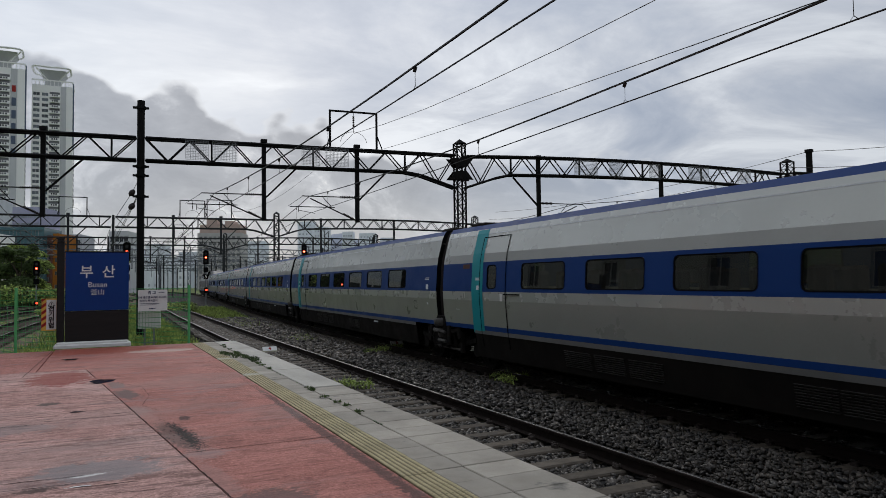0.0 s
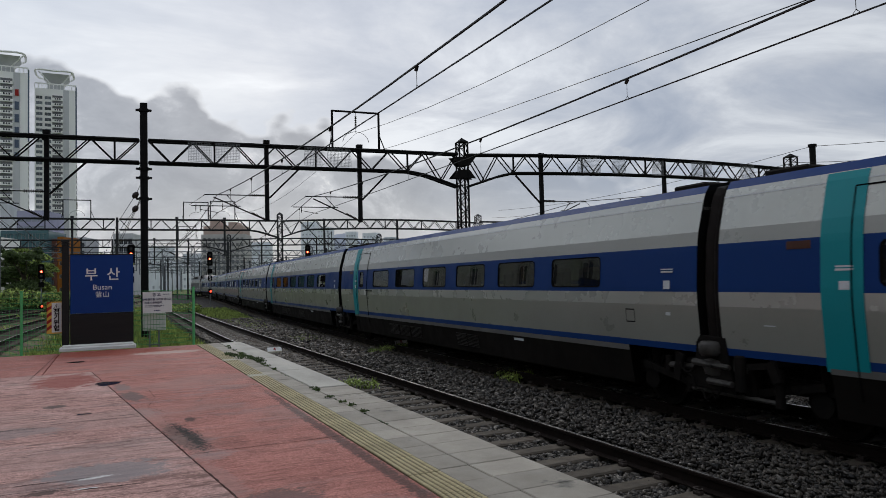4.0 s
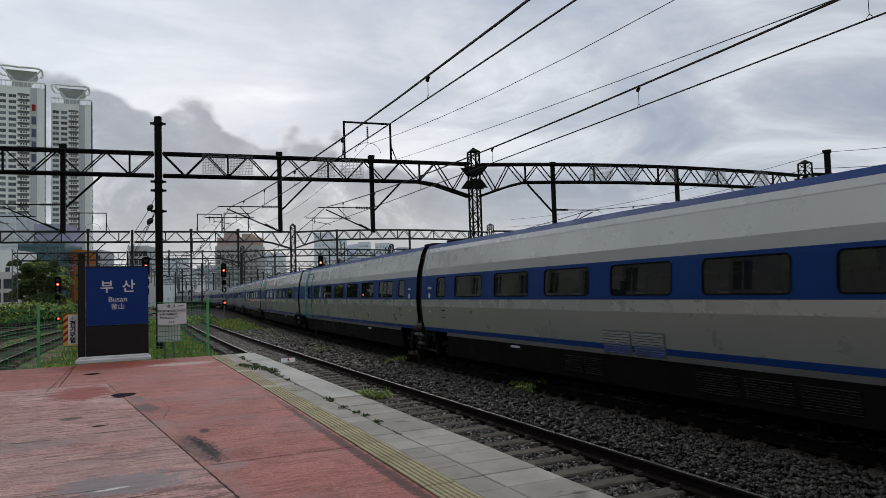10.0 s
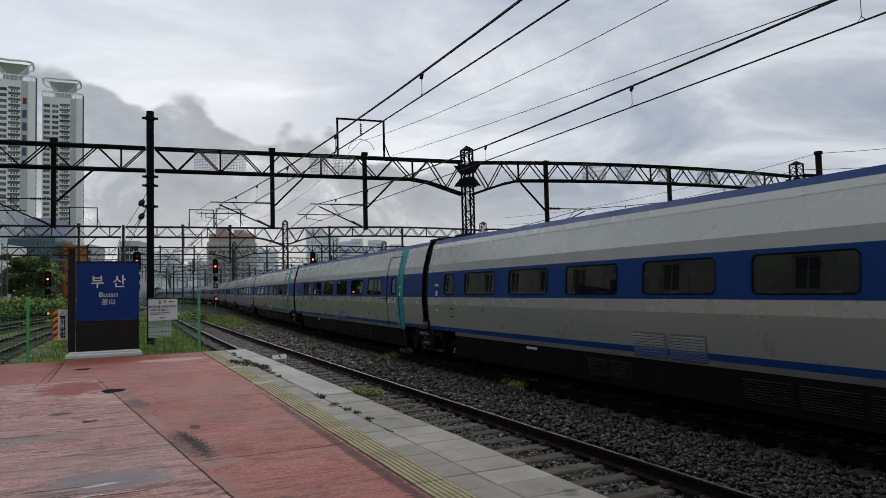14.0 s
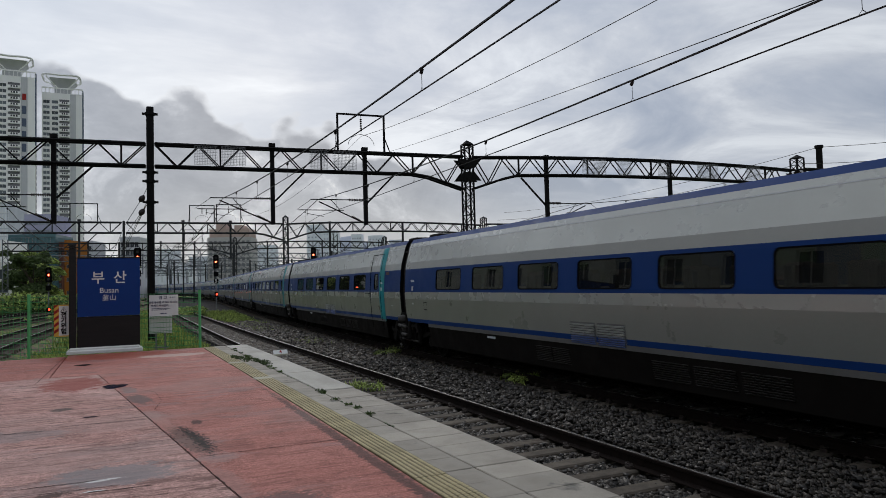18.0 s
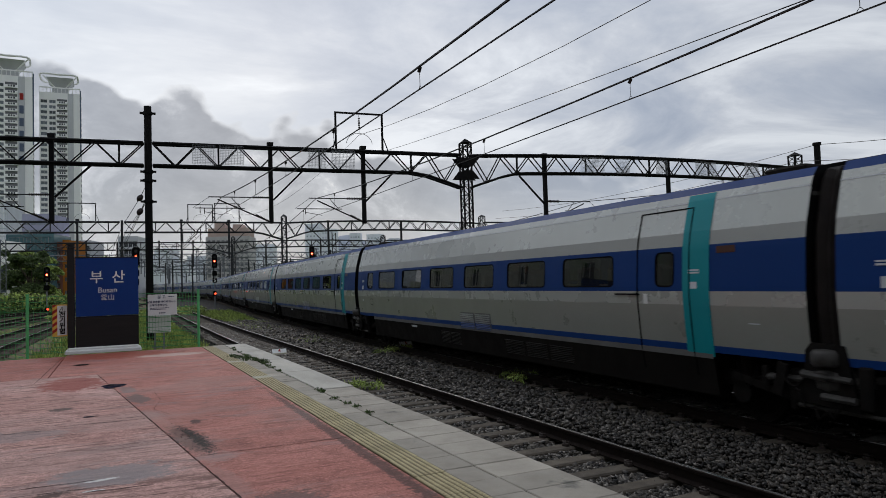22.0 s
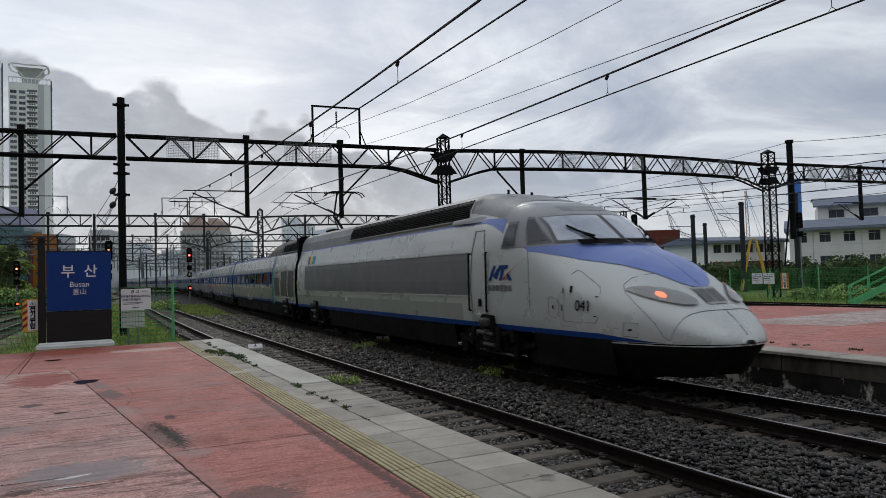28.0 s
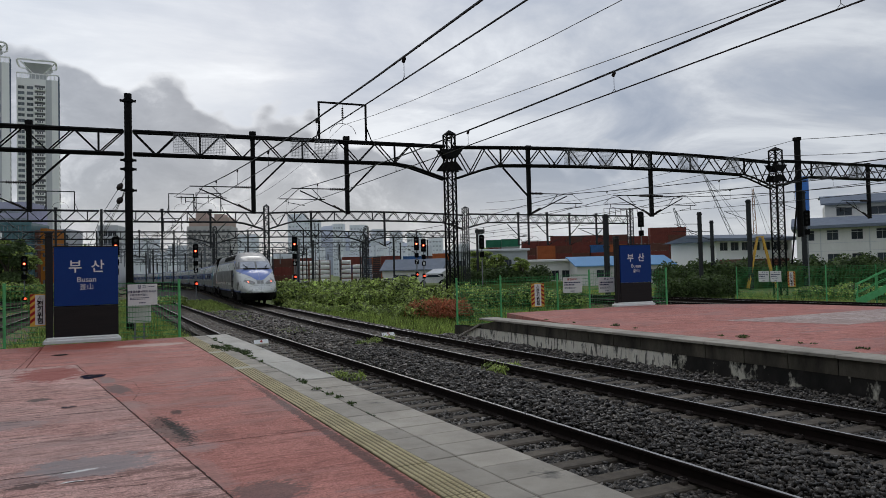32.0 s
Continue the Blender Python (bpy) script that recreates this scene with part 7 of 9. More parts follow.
def grille(y0, y1, z0, z1, parent, bays):
    """Dark cooling grilles in the sloping roof side: backing, thin posts, and rows of slats."""
    for s in (-1, 1):
        xa = lambda z: s * (full_x(z) + 0.014)
        back = Mesh().sheet([[(xa(z), y, z) for z in (z0, z0 + 0.2, z1)] for y in ((y0, y1) if s < 0 else (y1, y0))])
        p = part("cooling_grille", back, M_BLACK, parent, "black cooling grille in the roof side")
        for i in range(bays):
            a, b = y0 + (y1 - y0) * i / bays + 0.03, y0 + (y1 - y0) * (i + 1) / bays - 0.03
            fr = Mesh()
            for k in range(9):
                z = z0 + (z1 - z0) * (k + 0.5) / 9
                fr.bar((xa(z) + s * 0.010, a, z), (xa(z) + s * 0.010, b, z), 0.02, 0.012)
            part("grille_bay", fr, M_VENT, p)
            part("grille_post", Mesh().bar((xa(z0) + s * 0.008, a - 0.03, z0), (xa(z1) + s * 0.008, a - 0.03, z1), 0.02, 0.035), M_UNDER, p)
        part("grille_sill", Mesh().bar((s * 1.205, y0, z0 - 0.03), (s * 1.205, y1, z0 - 0.03), 0.03, 0.03), M_GREYP, p)


def motor_trailer(label, tail=True):
    """The powered trailer beside a power car; its machine room lies at the power car's end."""
    L, q = 21.845, 0.19
    th = thing("motor_car", label, "train car", "cars of the train")
    e = L / 2 - q
    f = -1 if tail else 1
    D = lambda u: f * (L / 2 - u)

    def rg(a, b):
        return (min(D(a), D(b)), max(D(a), D(b)))
    machine, door_win = rg(0.19, 5.3), rg(5.95, 6.4)
    wins = [rg(7.4 + 2.12 * i, 8.95 + 2.12 * i) for i in range(6)]
    for nm, i, j, mt in BANDS:
        part(nm, band(i, j, -e + 1.6, e - 2.0) if nm == "skirt" else band(i, j, -e, e), mt, th)
    window_band(-e, e, wins + [door_win], th, M_TRAINBLUE)
    for s in (-1, 1):
        for a, b in wins:
            pane_and_frame(a, b, Z0W, Z1W, s, th)
        pane_and_frame(*door_win, Z0W, Z1W, s, th, 0.1)
        a, b = rg(5.38, 5.74)
        part("teal_stripe", side_plate(a, b, 0.92, 3.29, 0.009, s, 26), M_TEAL, th)
        a, b = rg(0.19, 5.40)
        part("machine_room_panel", side_plate(a, b, 1.04, 2.75, 0.003, s, 9), M_SILVER, th)
        for u0, u1, zt_ in ((0.5, 1.75, 2.5), (2.0, 3.45, 2.5), (3.85, 5.12, 2.2)):
            a, b = rg(u0, u1)
            gp = part("access_panel", side_plate(a, b, 1.3, zt_, 0.008, s, 6), M_ACCESS, th, "dark grey access panel")
            em = Mesh()
            for z in (1.3, zt_):
                em.bar((s * (hw(z) + 0.012), a, z), (s * (hw(z) + 0.012), b, z), 0.02, 0.025)
            part("panel_trim", em, M_SILVER, gp)
        a, b = rg(4.52, 4.88)
        part("door_display", side_plate(a, b, 2.38, 2.48, 0.008, s), M_DISPLAY, th, "small dull red destination display")
        sm = Mesh()
        for u in (5.82, 6.72):
            y = D(u)
            zz = np.linspace(0.62, 3.1, 13)
            for za, zb in zip(zz[:-1], zz[1:]):
                sm.bar((s * (hw(za) + 0.003), y, za), (s * (hw(zb) + 0.003), y, zb), 0.012, 0.018)
        dr = part("door", sm, M_BLACK, th)
        a, b = rg(6.55, 6.64)
        part("handle_plate", side_plate(a, b, 1.66, 1.82, 0.008, s), M_WHITE, dr, "white door release plate")
        a, b = rg(6.74, 7.35)
        part("door_rail", Mesh().bar((s * (hw(1.8) + 0.02), a, 1.81), (s * (hw(1.8) + 0.02), b, 1.81), 0.03, 0.025), M_BLACK, dr)
        for u0, u1 in ((7.6, 8.4), (8.5, 9.3), (10.9, 11.7), (11.8, 12.6)):
            a, b = rg(u0, u1)
            louvre(a, b, 0.48, 0.80, s, th, M_VENT)
        for u0 in (12.6, 13.75):
            a, b = rg(u0, u0 + 1.05)
            louvre(a, b, 0.92, 1.28, s, th, M_SILVER, 7, 0.006, 0.5)
    h = Mesh()
    rows = []

    def hoop(u, g=0.0):
        k = math.sin(math.pi / 2 * min(1.0, (9.4 - u) / 5.0)) ** 0.85
        zt = 3.40 + 0.6 * k
        return [(x * (1 + g), D(u), z + g) for x, z in ((-1.19, 3.28), (-1.13, 3.28 + (zt - 3.28) * 0.5), (-0.98, zt - 0.07 * k), (-0.8, zt), (0, zt + 0.06), (0.8, zt), (0.98, zt - 0.07 * k), (1.13, 3.28 + (zt - 3.28) * 0.5), (1.19, 3.28))]
    for i in range(33):
        rows.append(hoop(0.19 + 9.2 * i / 32))
    h.sheet(rows if f < 0 else rows[::-1])
    rh = part("roof_housing", h, M_HOUSING, th, "dark grey raised roof housing")
    for u in (4.25, 5.85, 7.35):
        rows = [hoop(u - 0.035, 0.008), hoop(u + 0.035, 0.008)]
        part("housing_seam", Mesh().sheet(rows if f < 0 else rows[::-1]), M_BLACK, rh)
    a, b = rg(0.5, 4.0)
    grille(a, b, 3.42, 3.82, th, 4)
    interior(min(D(6.5), D(21.6)), max(D(6.5), D(21.6)), th)
    ends = Mesh()
    for y in (-e, e):
        ring = [(-a, y, z) for a, z in PROF[1:]] + [(a, y, z) for a, z in PROF[-2:0:-1]]
        ends.add([Vector(p) for p in ring], [tuple(range(len(ring)))])
    ends.box(-1.15, 1.15, D(0.2) - 0.01, D(0.2) + 0.01, 3.2, 4.0)
    part("end_wall", ends, M_BLACK, th)
    part("underframe", Mesh().box(-1.38, 1.38, -e, e, 1.0, 1.06).box(-1.2, 1.2, -e + 1.8, e - 2.2, 0.34, 0.95), M_UNDER, th)
    part("gangway_bellows", Mesh().box(-1.3, 1.3, D(0) - 0.17, D(0) + 0.17, 0.9, 3.9), M_BLACK, th)
    return th


# power car nose: distance from the tip, half width, top height, height of the widest point, lower edge, squareness
NOSE = [(0.0, 0.10, 0.99, 0.93, 0.90, 2.4), (0.08, 0.42, 1.10, 0.93, 0.90, 2.4), (0.25, 0.66, 1.27, 0.94, 0.90, 2.4), (0.55, 0.90, 1.50, 0.96, 0.90, 2.4), (0.95, 1.10, 1.80, 1.0, 0.90, 2.45), (1.4, 1.24, 2.10, 1.05, 0.90, 2.45),
        (1.9, 1.33, 2.36, 1.1, 0.90, 2.5), (2.2, 1.365, 2.46, 1.12, 0.90, 2.55), (2.6, 1.39, 2.58, 1.15, 0.90, 2.7), (2.85, 1.40, 2.68, 1.18, 0.90, 2.8), (3.0, 1.41, 2.80, 1.2, 0.90, 2.85), (3.5, 1.425, 3.16, 1.25, 0.90, 2.9), (3.75, 1.43, 3.30, 1.28, 0.92, 3.2),
        (4.2, 1.437, 3.45, 1.32, 0.96, 3.7), (4.6, 1.44, 3.57, 1.35, 0.96, 4.0), (5.4, 1.445, 3.75, 1.4, 0.96, 4.0), (6.2, 1.45, 3.92, 1.45, 0.96, 3.8), (6.9, 1.452, 4.045, 1.48, 0.96, 3.6), (7.6, 1.452, 4.045, 1.5, 0.96, 3.6)]
ROOF = [(1.19, 3.30), (1.13, 3.62), (1.0, 3.86), (0.8, 3.98), (0.4, 4.03), (0.0, 4.045)]


def full_x(z):
    """Half the width of the machine room at a height, side wall and roof."""
    if z < 3.30:
        return hw(z)
    return float(np.interp(z, [q[1] for q in ROOF], [q[0] for q in ROOF]))


def nose_at(d):
    for a, b in zip(NOSE[:-1], NOSE[1:]):
        if a[0] <= d <= b[0]:
            k = (d - a[0]) / (b[0] - a[0])
            return [p + (r - p) * k for p, r in zip(a[1:], b[1:])]
    return list(NOSE[-1][1:])


def nose_point(d, t, off=0.0):
    """A point of the nose skin: t runs from 0 at the lower edge over 1 at the ridge."""
    w, zt, zw, zl, sq = nose_at(d)
    if t < 0.28:
        k = t / 0.28
        z = zl + (zw - zl) * k
        x = section_x(d, z)
        nx, nz = 1, 0
    else:
        a = (t - 0.28) / 0.72 * math.pi / 2
        z = zw + (zt - zw) * max(math.sin(a), 0) ** (2 / sq)
        x = section_x(d, z) if t < 0.999 else 0.0
        nx, nz = math.cos(a), math.sin(a)
    return x + off * nx, z + off * nz


def outward(rows):
    """A sheet whose faces look away from the car's middle."""
    m = Mesh().sheet(rows)
    q = m.f[len(m.f) // 2]
    a, b_, c = m.v[q[0]], m.v[q[1]], m.v[q[2]]
    nrm = (b_ - a).cross(c - b_)
    if nrm.dot(Vector((a.x, a.y - 6.0, a.z - 1.6))) < 0:
        m.f = [tuple(reversed(f_)) for f_ in m.f]
    return m


def nose_patch(fn, n=14, k=8, s=-1, off=0.006):
    """A patch on the nose: fn(u, v) gives the distance from the tip and the place round the section."""
    rows = []
    for i in range(n + 1):
        r = []
        for j in range(k + 1):
            d, t = fn(i / n, j / k)
            x, z = nose_point(d, t, off)
            r.append((s * x, d, z))
        rows.append(r)
    return outward(rows)


def section_x(d, z):
    """Half the width of the nose at a distance from the tip and a height."""
    w, zt, zw, zl, sq = nose_at(d)
    if z >= zt:
        return -1.0
    if z <= zw:
        x = w * (1 - 0.09 * min(1.0, (zw - z) / 0.75) ** 2)
    else:
        x = w * max(1 - ((z - zw) / (zt - zw)) ** sq, 0.0) ** (1 / sq)
    k = min(1.0, max(0.0, (d - 5.5) / 1.4))
    return x + (full_x(z) - x) * k * k * (3 - 2 * k) if z > 0.9 else x


def flank_patch(fn, n=12, k=8, s=-1, off=0.010):
    """A patch given in the side view: fn(u, v) gives the distance from the tip and the height."""
    rows = []
    for i in range(n + 1):
        r = []
        for j in range(k + 1):
            d, z = fn(i / n, j / k)
            r.append((s * (section_x(d, z) + off), d, z))
        rows.append(r)
    return outward(rows)


def four(c, m=0.0):
    """A patch between four corners (rear low, rear high, front low, front high), widened by m."""
    def fn(u, v):
        a, b = -m + (1 + 2 * m) * u, -m + (1 + 2 * m) * v
        lo = [c[0][i] + (c[2][i] - c[0][i]) * a for i in (0, 1)]
        hi = [c[1][i] + (c[3][i] - c[1][i]) * a for i in (0, 1)]
        return lo[0] + (hi[0] - lo[0]) * b, lo[1] + (hi[1] - lo[1]) * b
    return fn


def front_d(x, z):
    """How far behind the tip the skin lies at a place of the front view."""
    lo, hi = 0.0, 7.6
    for _ in range(28):
        mid = (lo + hi) / 2
        if section_x(mid, z) < x:
            lo = mid
        else:
            hi = mid
    return hi


def front_patch(fn, n=12, k=12, s=-1, off=0.008):
    """A patch given in the front view: fn(u, v) gives x and z."""
    rows = []
    for i in range(n + 1):
        r = []
        for j in range(k + 1):
            x, z = fn(i / n, j / k)
            d = front_d(max(x, 0.0), z)
            r.append((s * (x + off * 0.5), d - off, z + off * 0.6))
        rows.append(r)
    return outward(rows)


def power_car(label, tail=True):
    """The power car. Built with the nose's tip at y = 0, running back to y = 22.83; turned round for the head of the train."""
    L = 22.83
    th = thing("power_car", label, "locomotive", "power cars")
    # nose and cab
    skin = Mesh()
    ds = [0.0, 0.03, 0.08, 0.16, 0.25, 0.4, 0.55, 0.75, 0.95, 1.2, 1.4, 1.65, 1.9, 2.2, 2.4, 2.6, 2.8, 3.0, 3.25, 3.5, 3.75, 4.0, 4.3, 4.6, 4.8, 5.0, 5.2, 5.4, 5.65, 5.9, 6.15, 6.4, 6.65, 6.9]
    ts = [i / 48 for i in range(49)]
    rows = []
    for d in ds:
        left = [nose_point(d, t) for t in ts]
        rows.append([(-x, d, z) for x, z in left] + [(x, d, z) for x, z in left[-2::-1]])
    skin.sheet(rows)
    skin.f.append(tuple(range(97)))
    skin.k.append(0)
    part("nose_shell", skin, M_CABSILVER, th, "silver-grey rounded nose and cab", smooth=True)
    for s in (-1, 1):
        # violet-blue sweep from the cab side over the bonnet
        def sweep(u, v):
            x = 1.375 * v
            lo = float(np.interp(x, (0.0, 0.16, 0.3, 0.55, 0.85, 1.1, 1.25, 1.375), (1.80, 1.81, 1.86, 2.04, 2.22, 2.34, 2.43, 2.53)))
            return x, lo + (2.63 - lo) * u
        part("blue_sweep", front_patch(sweep, 12, 36, s, 0.010), M_NOSEBLUE, th, smooth=True)
        # grey upper cab
        part("cab_hood", front_patch(lambda u, v: (1.28 * v, 2.63 + (0.98 - 0.22 * v ** 4) * u), 20, 24, s, 0.006), M_CABGREY, th, smooth=True)
        part("cab_flank", flank_patch(lambda u, v: (4.74 - 1.1 * u, 2.63 + (0.62 - 0.30 * u) * v), 14, 8, s, 0.012), M_CABGREY, th, smooth=True)
        part("low_stripe", flank_patch(lambda u, v: (0.75 + 6.15 * u, 0.945 + 0.105 * v * min(1.0, u * 5)), 60, 2, s, 0.010), M_TRAINBLUE, th, smooth=True)
        ck = []
        for i in range(7):
            z = 0.38 + 0.555 * i / 6
            ck.append([(s * 1.33 * q / 40 * (1 - 0.24 * ((0.935 - z) / 0.555) ** 1.6), front_d(1.33 * q / 40, 0.93) - 0.012 + (0.935 - z) * 1.25 * max(0.0, 1 - q / 40), z) for q in range(41)])
        part("chin_skirt", outward(ck), M_SKIRT, th, smooth=True)
        part("bonnet_skirt", flank_patch(lambda u, v: (1.7 + 2.2 * u, 0.34 + (0.615 - 0.30 * max(0.0, u - 0.7) / 0.3 * 0) * v), 20, 4, s, 0.011), M_SKIRT, th, smooth=True)

        # windscreen half with its dark surround and sill
        def screen(u, v):
            return (1.12 - 0.09 * u) * (1 - v), 2.72 + 0.50 * u - 0.02 * (1 - v) ** 3
        part("screen_surround", front_patch(lambda u, v: screen(-0.08 + 1.14 * u, -0.035 + 1.035 * v), 12, 20, s, 0.016), M_FACE_GREY, th, smooth=True)
        part("windscreen", front_patch(lambda u, v: screen(u, 0.96 * v), 12, 20, s, 0.026), M_CABGLASS, th, "large cab windscreen with a pale sky reflection painted into its colour", smooth=True)
        part("screen_sill", front_patch(lambda u, v: (0.92 * (1 - v), 2.60 + 0.085 * u), 2, 20, s, 0.05), M_BLACK, th, smooth=True)
        part("roof_hatch", front_patch(lambda u, v: (0.55 - 0.55 * v, 3.36 + 0.12 * u), 4, 6, s, 0.012), M_ROOF, th, smooth=True)
        part("cab_roof", nose_patch(lambda u, v: (5.1 + 1.75 * u, 0.62 + 0.38 * v), 12, 14, s, 0.008), M_ROOF, th, smooth=True)
        for xa in (0.78,):
            wp = Mesh()
            q = [(xa - 0.14, 2.66), (xa - 0.06, 2.74), (xa + 0.02, 2.82)]
            wp.run([Vector((s * x, front_d(x, z) - 0.09, z + 0.04)) for x, z in q], 0.018, 5)
            q = [(xa - 0.16, 2.74), (xa + 0.02, 2.84), (xa + 0.12, 2.97)]
            wp.run([Vector((s * x, front_d(x, z) - 0.07, z + 0.04)) for x, z in q], 0.022, 5)
            part("wiper", wp, M_BLACK, th)
        # cab side windows
        for nm, c in (("cab_quarter_light", ((4.10, 2.72), (4.36, 3.20), (3.62, 2.74), (4.20, 3.20))), ("cab_side_window", ((5.00, 2.68), (4.88, 3.13), (4.58, 2.69), (4.60, 3.14)))):
            sr = part(nm, flank_patch(four(c, 0.12), 8, 8, s, 0.018), M_FACE_GREY, th, smooth=True)
            part("glass", flank_patch(four(c), 8, 8, s, 0.026), M_LENS, sr, smooth=True)

        # lamp: almond-shaped housing, clear cover, red lamp inside
        def lamp(u, v):
            r = 2 * u - 1
            h = 0.13 * max(0.0, 1 - abs(r) ** 2.2) ** 0.6
            return 0.72 + 0.37 * r, 1.68 + 0.09 * r + (2 * v - 1) * h
        hl = part("headlamp", front_patch(lamp, 14, 5, s, 0.012), M_GREYP, th, "almond-shaped lamp housing", smooth=True)
        part("lamp_cover", front_patch(lamp, 14, 5, s, 0.035), M_LAMPGLASS, hl, smooth=True)
        part("tail_lamp", front_patch(lambda u, v: (0.80 + 0.056 * (2 * u - 1) * max(0.1, 1 - (2 * v - 1) ** 2) ** 0.5, 1.69 + 0.050 * (2 * v - 1)), 6, 8, s, 0.022), M_TAIL, hl, "glowing red tail lamp")
        # bonnet seams
        se = Mesh()

        def seam(pts, r=0.007):
            se.run([Vector((s * (section_x(d, z) + 0.003), d, z)) for d, z in pts], r, 4)
        chin = [(0.0, 1.44), (0.25, 1.44), (0.45, 1.43), (0.62, 1.40), (0.76, 1.34), (0.86, 1.25), (0.93, 1.14), (0.97, 1.0)]
        se.run([Vector((s * x, front_d(x, z) - 0.004, z)) for x, z in chin], 0.008, 4)
        loop = [(0.97, 0.98), (1.02, 1.05), (1.06, 1.25), (1.09, 1.45), (1.11, 1.6), (1.10, 1.75), (1.05, 1.87), (0.9, 1.98), (0.65, 2.04), (0.4, 2.05), (0.15, 2.03), (0.0, 2.02)]
        se.run([Vector((s * x, front_d(x, z) - 0.003, z + 0.002)) for x, z in loop], 0.007, 4)
        seam([(4.0, 0.97), (4.0, 1.5), (4.02, 2.0), (4.05, 2.35), (4.12, 2.6)])
        seam([(2.92, 1.25), (2.90, 1.7), (2.80, 2.08), (2.70, 2.14), (2.58, 2.10), (2.06, 1.84), (2.02, 1.75), (2.02, 1.28), (2.06, 1.22), (2.86, 1.22), (2.92, 1.25)])
        seam([(3.37, 1.33), (3.37, 1.62), (3.3, 1.66), (3.08, 1.60), (3.05, 1.55), (3.05, 1.30), (3.1, 1.26), (3.30, 1.29), (3.37, 1.33)])
        seam([(1.46, 1.03), (1.46, 1.25), (1.20, 1.25), (1.20, 1.02), (1.46, 1.03)], 0.006)
        seam([(6.37, 3.1), (6.42, 2.6), (6.45, 1.25)], 0.008)
        part("panel_seam", se, M_FACE_GREY, th)
        lk = Mesh()
        for c in (((2.76, 1.74), (2.76, 1.86), (2.70, 1.74), (2.70, 1.86)), ((2.96, 1.40), (2.96, 1.52), (2.93, 1.40), (2.93, 1.52)), ((2.95, 1.72), (2.95, 1.82), (2.92, 1.72), (2.92, 1.82)), ((3.24, 1.43), (3.24, 1.50), (3.19, 1.43), (3.19, 1.50)), ((1.36, 1.12), (1.36, 1.15), (1.29, 1.12), (1.29, 1.15)), ((2.10, 1.66), (2.10, 1.68), (2.03, 1.66), (2.03, 1.68)), ((2.10, 1.32), (2.10, 1.34), (2.03, 1.32), (2.03, 1.34))):
            v = flank_patch(four(c), 1, 1, s, 0.013)
            lk.add(v.v, v.f)
        part("latch", lk, M_BLACK, th)
        # bonnet vent: a pale plate with upright slots
        vt = part("bonnet_vent", front_patch(lambda u, v: ((0.25 - 0.04 * (1 - u)) * v, 1.53 + 0.27 * u), 4, 4, s, 0.010), M_SHOULDER, th)
        slots = Mesh()
        for q in range(5):
            xq = 0.018 + q * 0.045
            v = front_patch(lambda u, v: (xq + 0.022 * v, 1.56 + 0.21 * u), 3, 1, s, 0.017)
            slots.add(v.v, v.f)
        part("vent_slot", slots, M_FACE_GREY, vt)
    part("coupler_cover_seam", Mesh().run([Vector((0, d, nose_point(d, 1.0, 0.002)[1])) for d in (0.05, 0.15, 0.3, 0.45)], 0.008, 4), M_FACE_GREY, th)
    # side walls behind the cab
    for s in (-1, 1):
        for z0, z1, mt, nm in ((0.36, 0.93, M_SKIRT, "skirt"), (0.93, 1.05, M_TRAINBLUE, "lower_stripe"), (1.05, 3.26, M_CABSILVER, "side_wall"), (3.26, 3.30, M_NOSEBLUE, "roof_stripe")):
            ya = 7.4 if nm == "skirt" else 6.88
            yb = 18.0 if nm == "skirt" else L - 0.19
            rows = [[(s * (hw(min(z0 + (z1 - z0) * k / 8, 3.29)) if z0 > 0.5 else s * 0 + (1.3 + 0.1 * k / 8)), y, z0 + (z1 - z0) * k / 8) for k in range(9)] for y in np.linspace(ya, yb, 8)]
            part(nm, Mesh().sheet(rows), mt, th)
        part("roof_stripe", flank_patch(lambda u, v: (6.9 - 1.85 * u, 3.255 + 0.085 * v - max(0.0, u - 0.4) ** 2 * (0.85 - 0.65 * v)), 20, 2, s, 0.012), M_NOSEBLUE, th)
        part("lower_panel", side_plate(6.9, L - 0.19, 1.06, 1.44, 0.004, s, 3), M_SHOULDER, th)
        pl = part("side_panel", side_plate(6.52, 21.3, 1.62, 2.62, 0.008, s, 6), M_FACE_GREY, th, "long dark grey side panel")
        em = Mesh()
        for z in (1.62, 2.62):
            em.bar((s * (hw(z) + 0.014), 6.50, z), (s * (hw(z) + 0.014), 21.35, z), 0.02, 0.03)
        part("panel_trim", em, M_CABSILVER, pl)
        dm = Mesh()
        zz = np.linspace(1.22, 3.08, 12)
        for y0_, y1_ in ((6.40, 6.30), (5.73, 5.88)):
            for za, zb in zip(zz[:-1], zz[1:]):
                ya_, yb_ = (y0_ + (y1_ - y0_) * max(0.0, z - 2.5) / 0.58 for z in (za, zb))
                dm.bar((s * (section_x(ya_, za) + 0.004), ya_, za), (s * (section_x(yb_, zb) + 0.004), yb_, zb), 0.012, 0.016)
        dm.bar((s * (section_x(6.3, 3.08) + 0.004), 6.3, 3.08), (s * (section_x(5.88, 3.08) + 0.004), 5.88, 3.08), 0.014, 0.02)
        dr = part("cab_door", dm, M_FACE_GREY, th)
        for y in (5.66, 6.46):
            hr = Mesh()
            hr.tube((s * 1.485, y, 1.3), (s * 1.47, y, 2.58), 0.022, 6)
            for z in (1.3, 2.58):
                hr.tube((s * 1.40, y, z), (s * 1.485, y, z), 0.018, 6)
            part("handrail", hr, M_BLACK, dr)
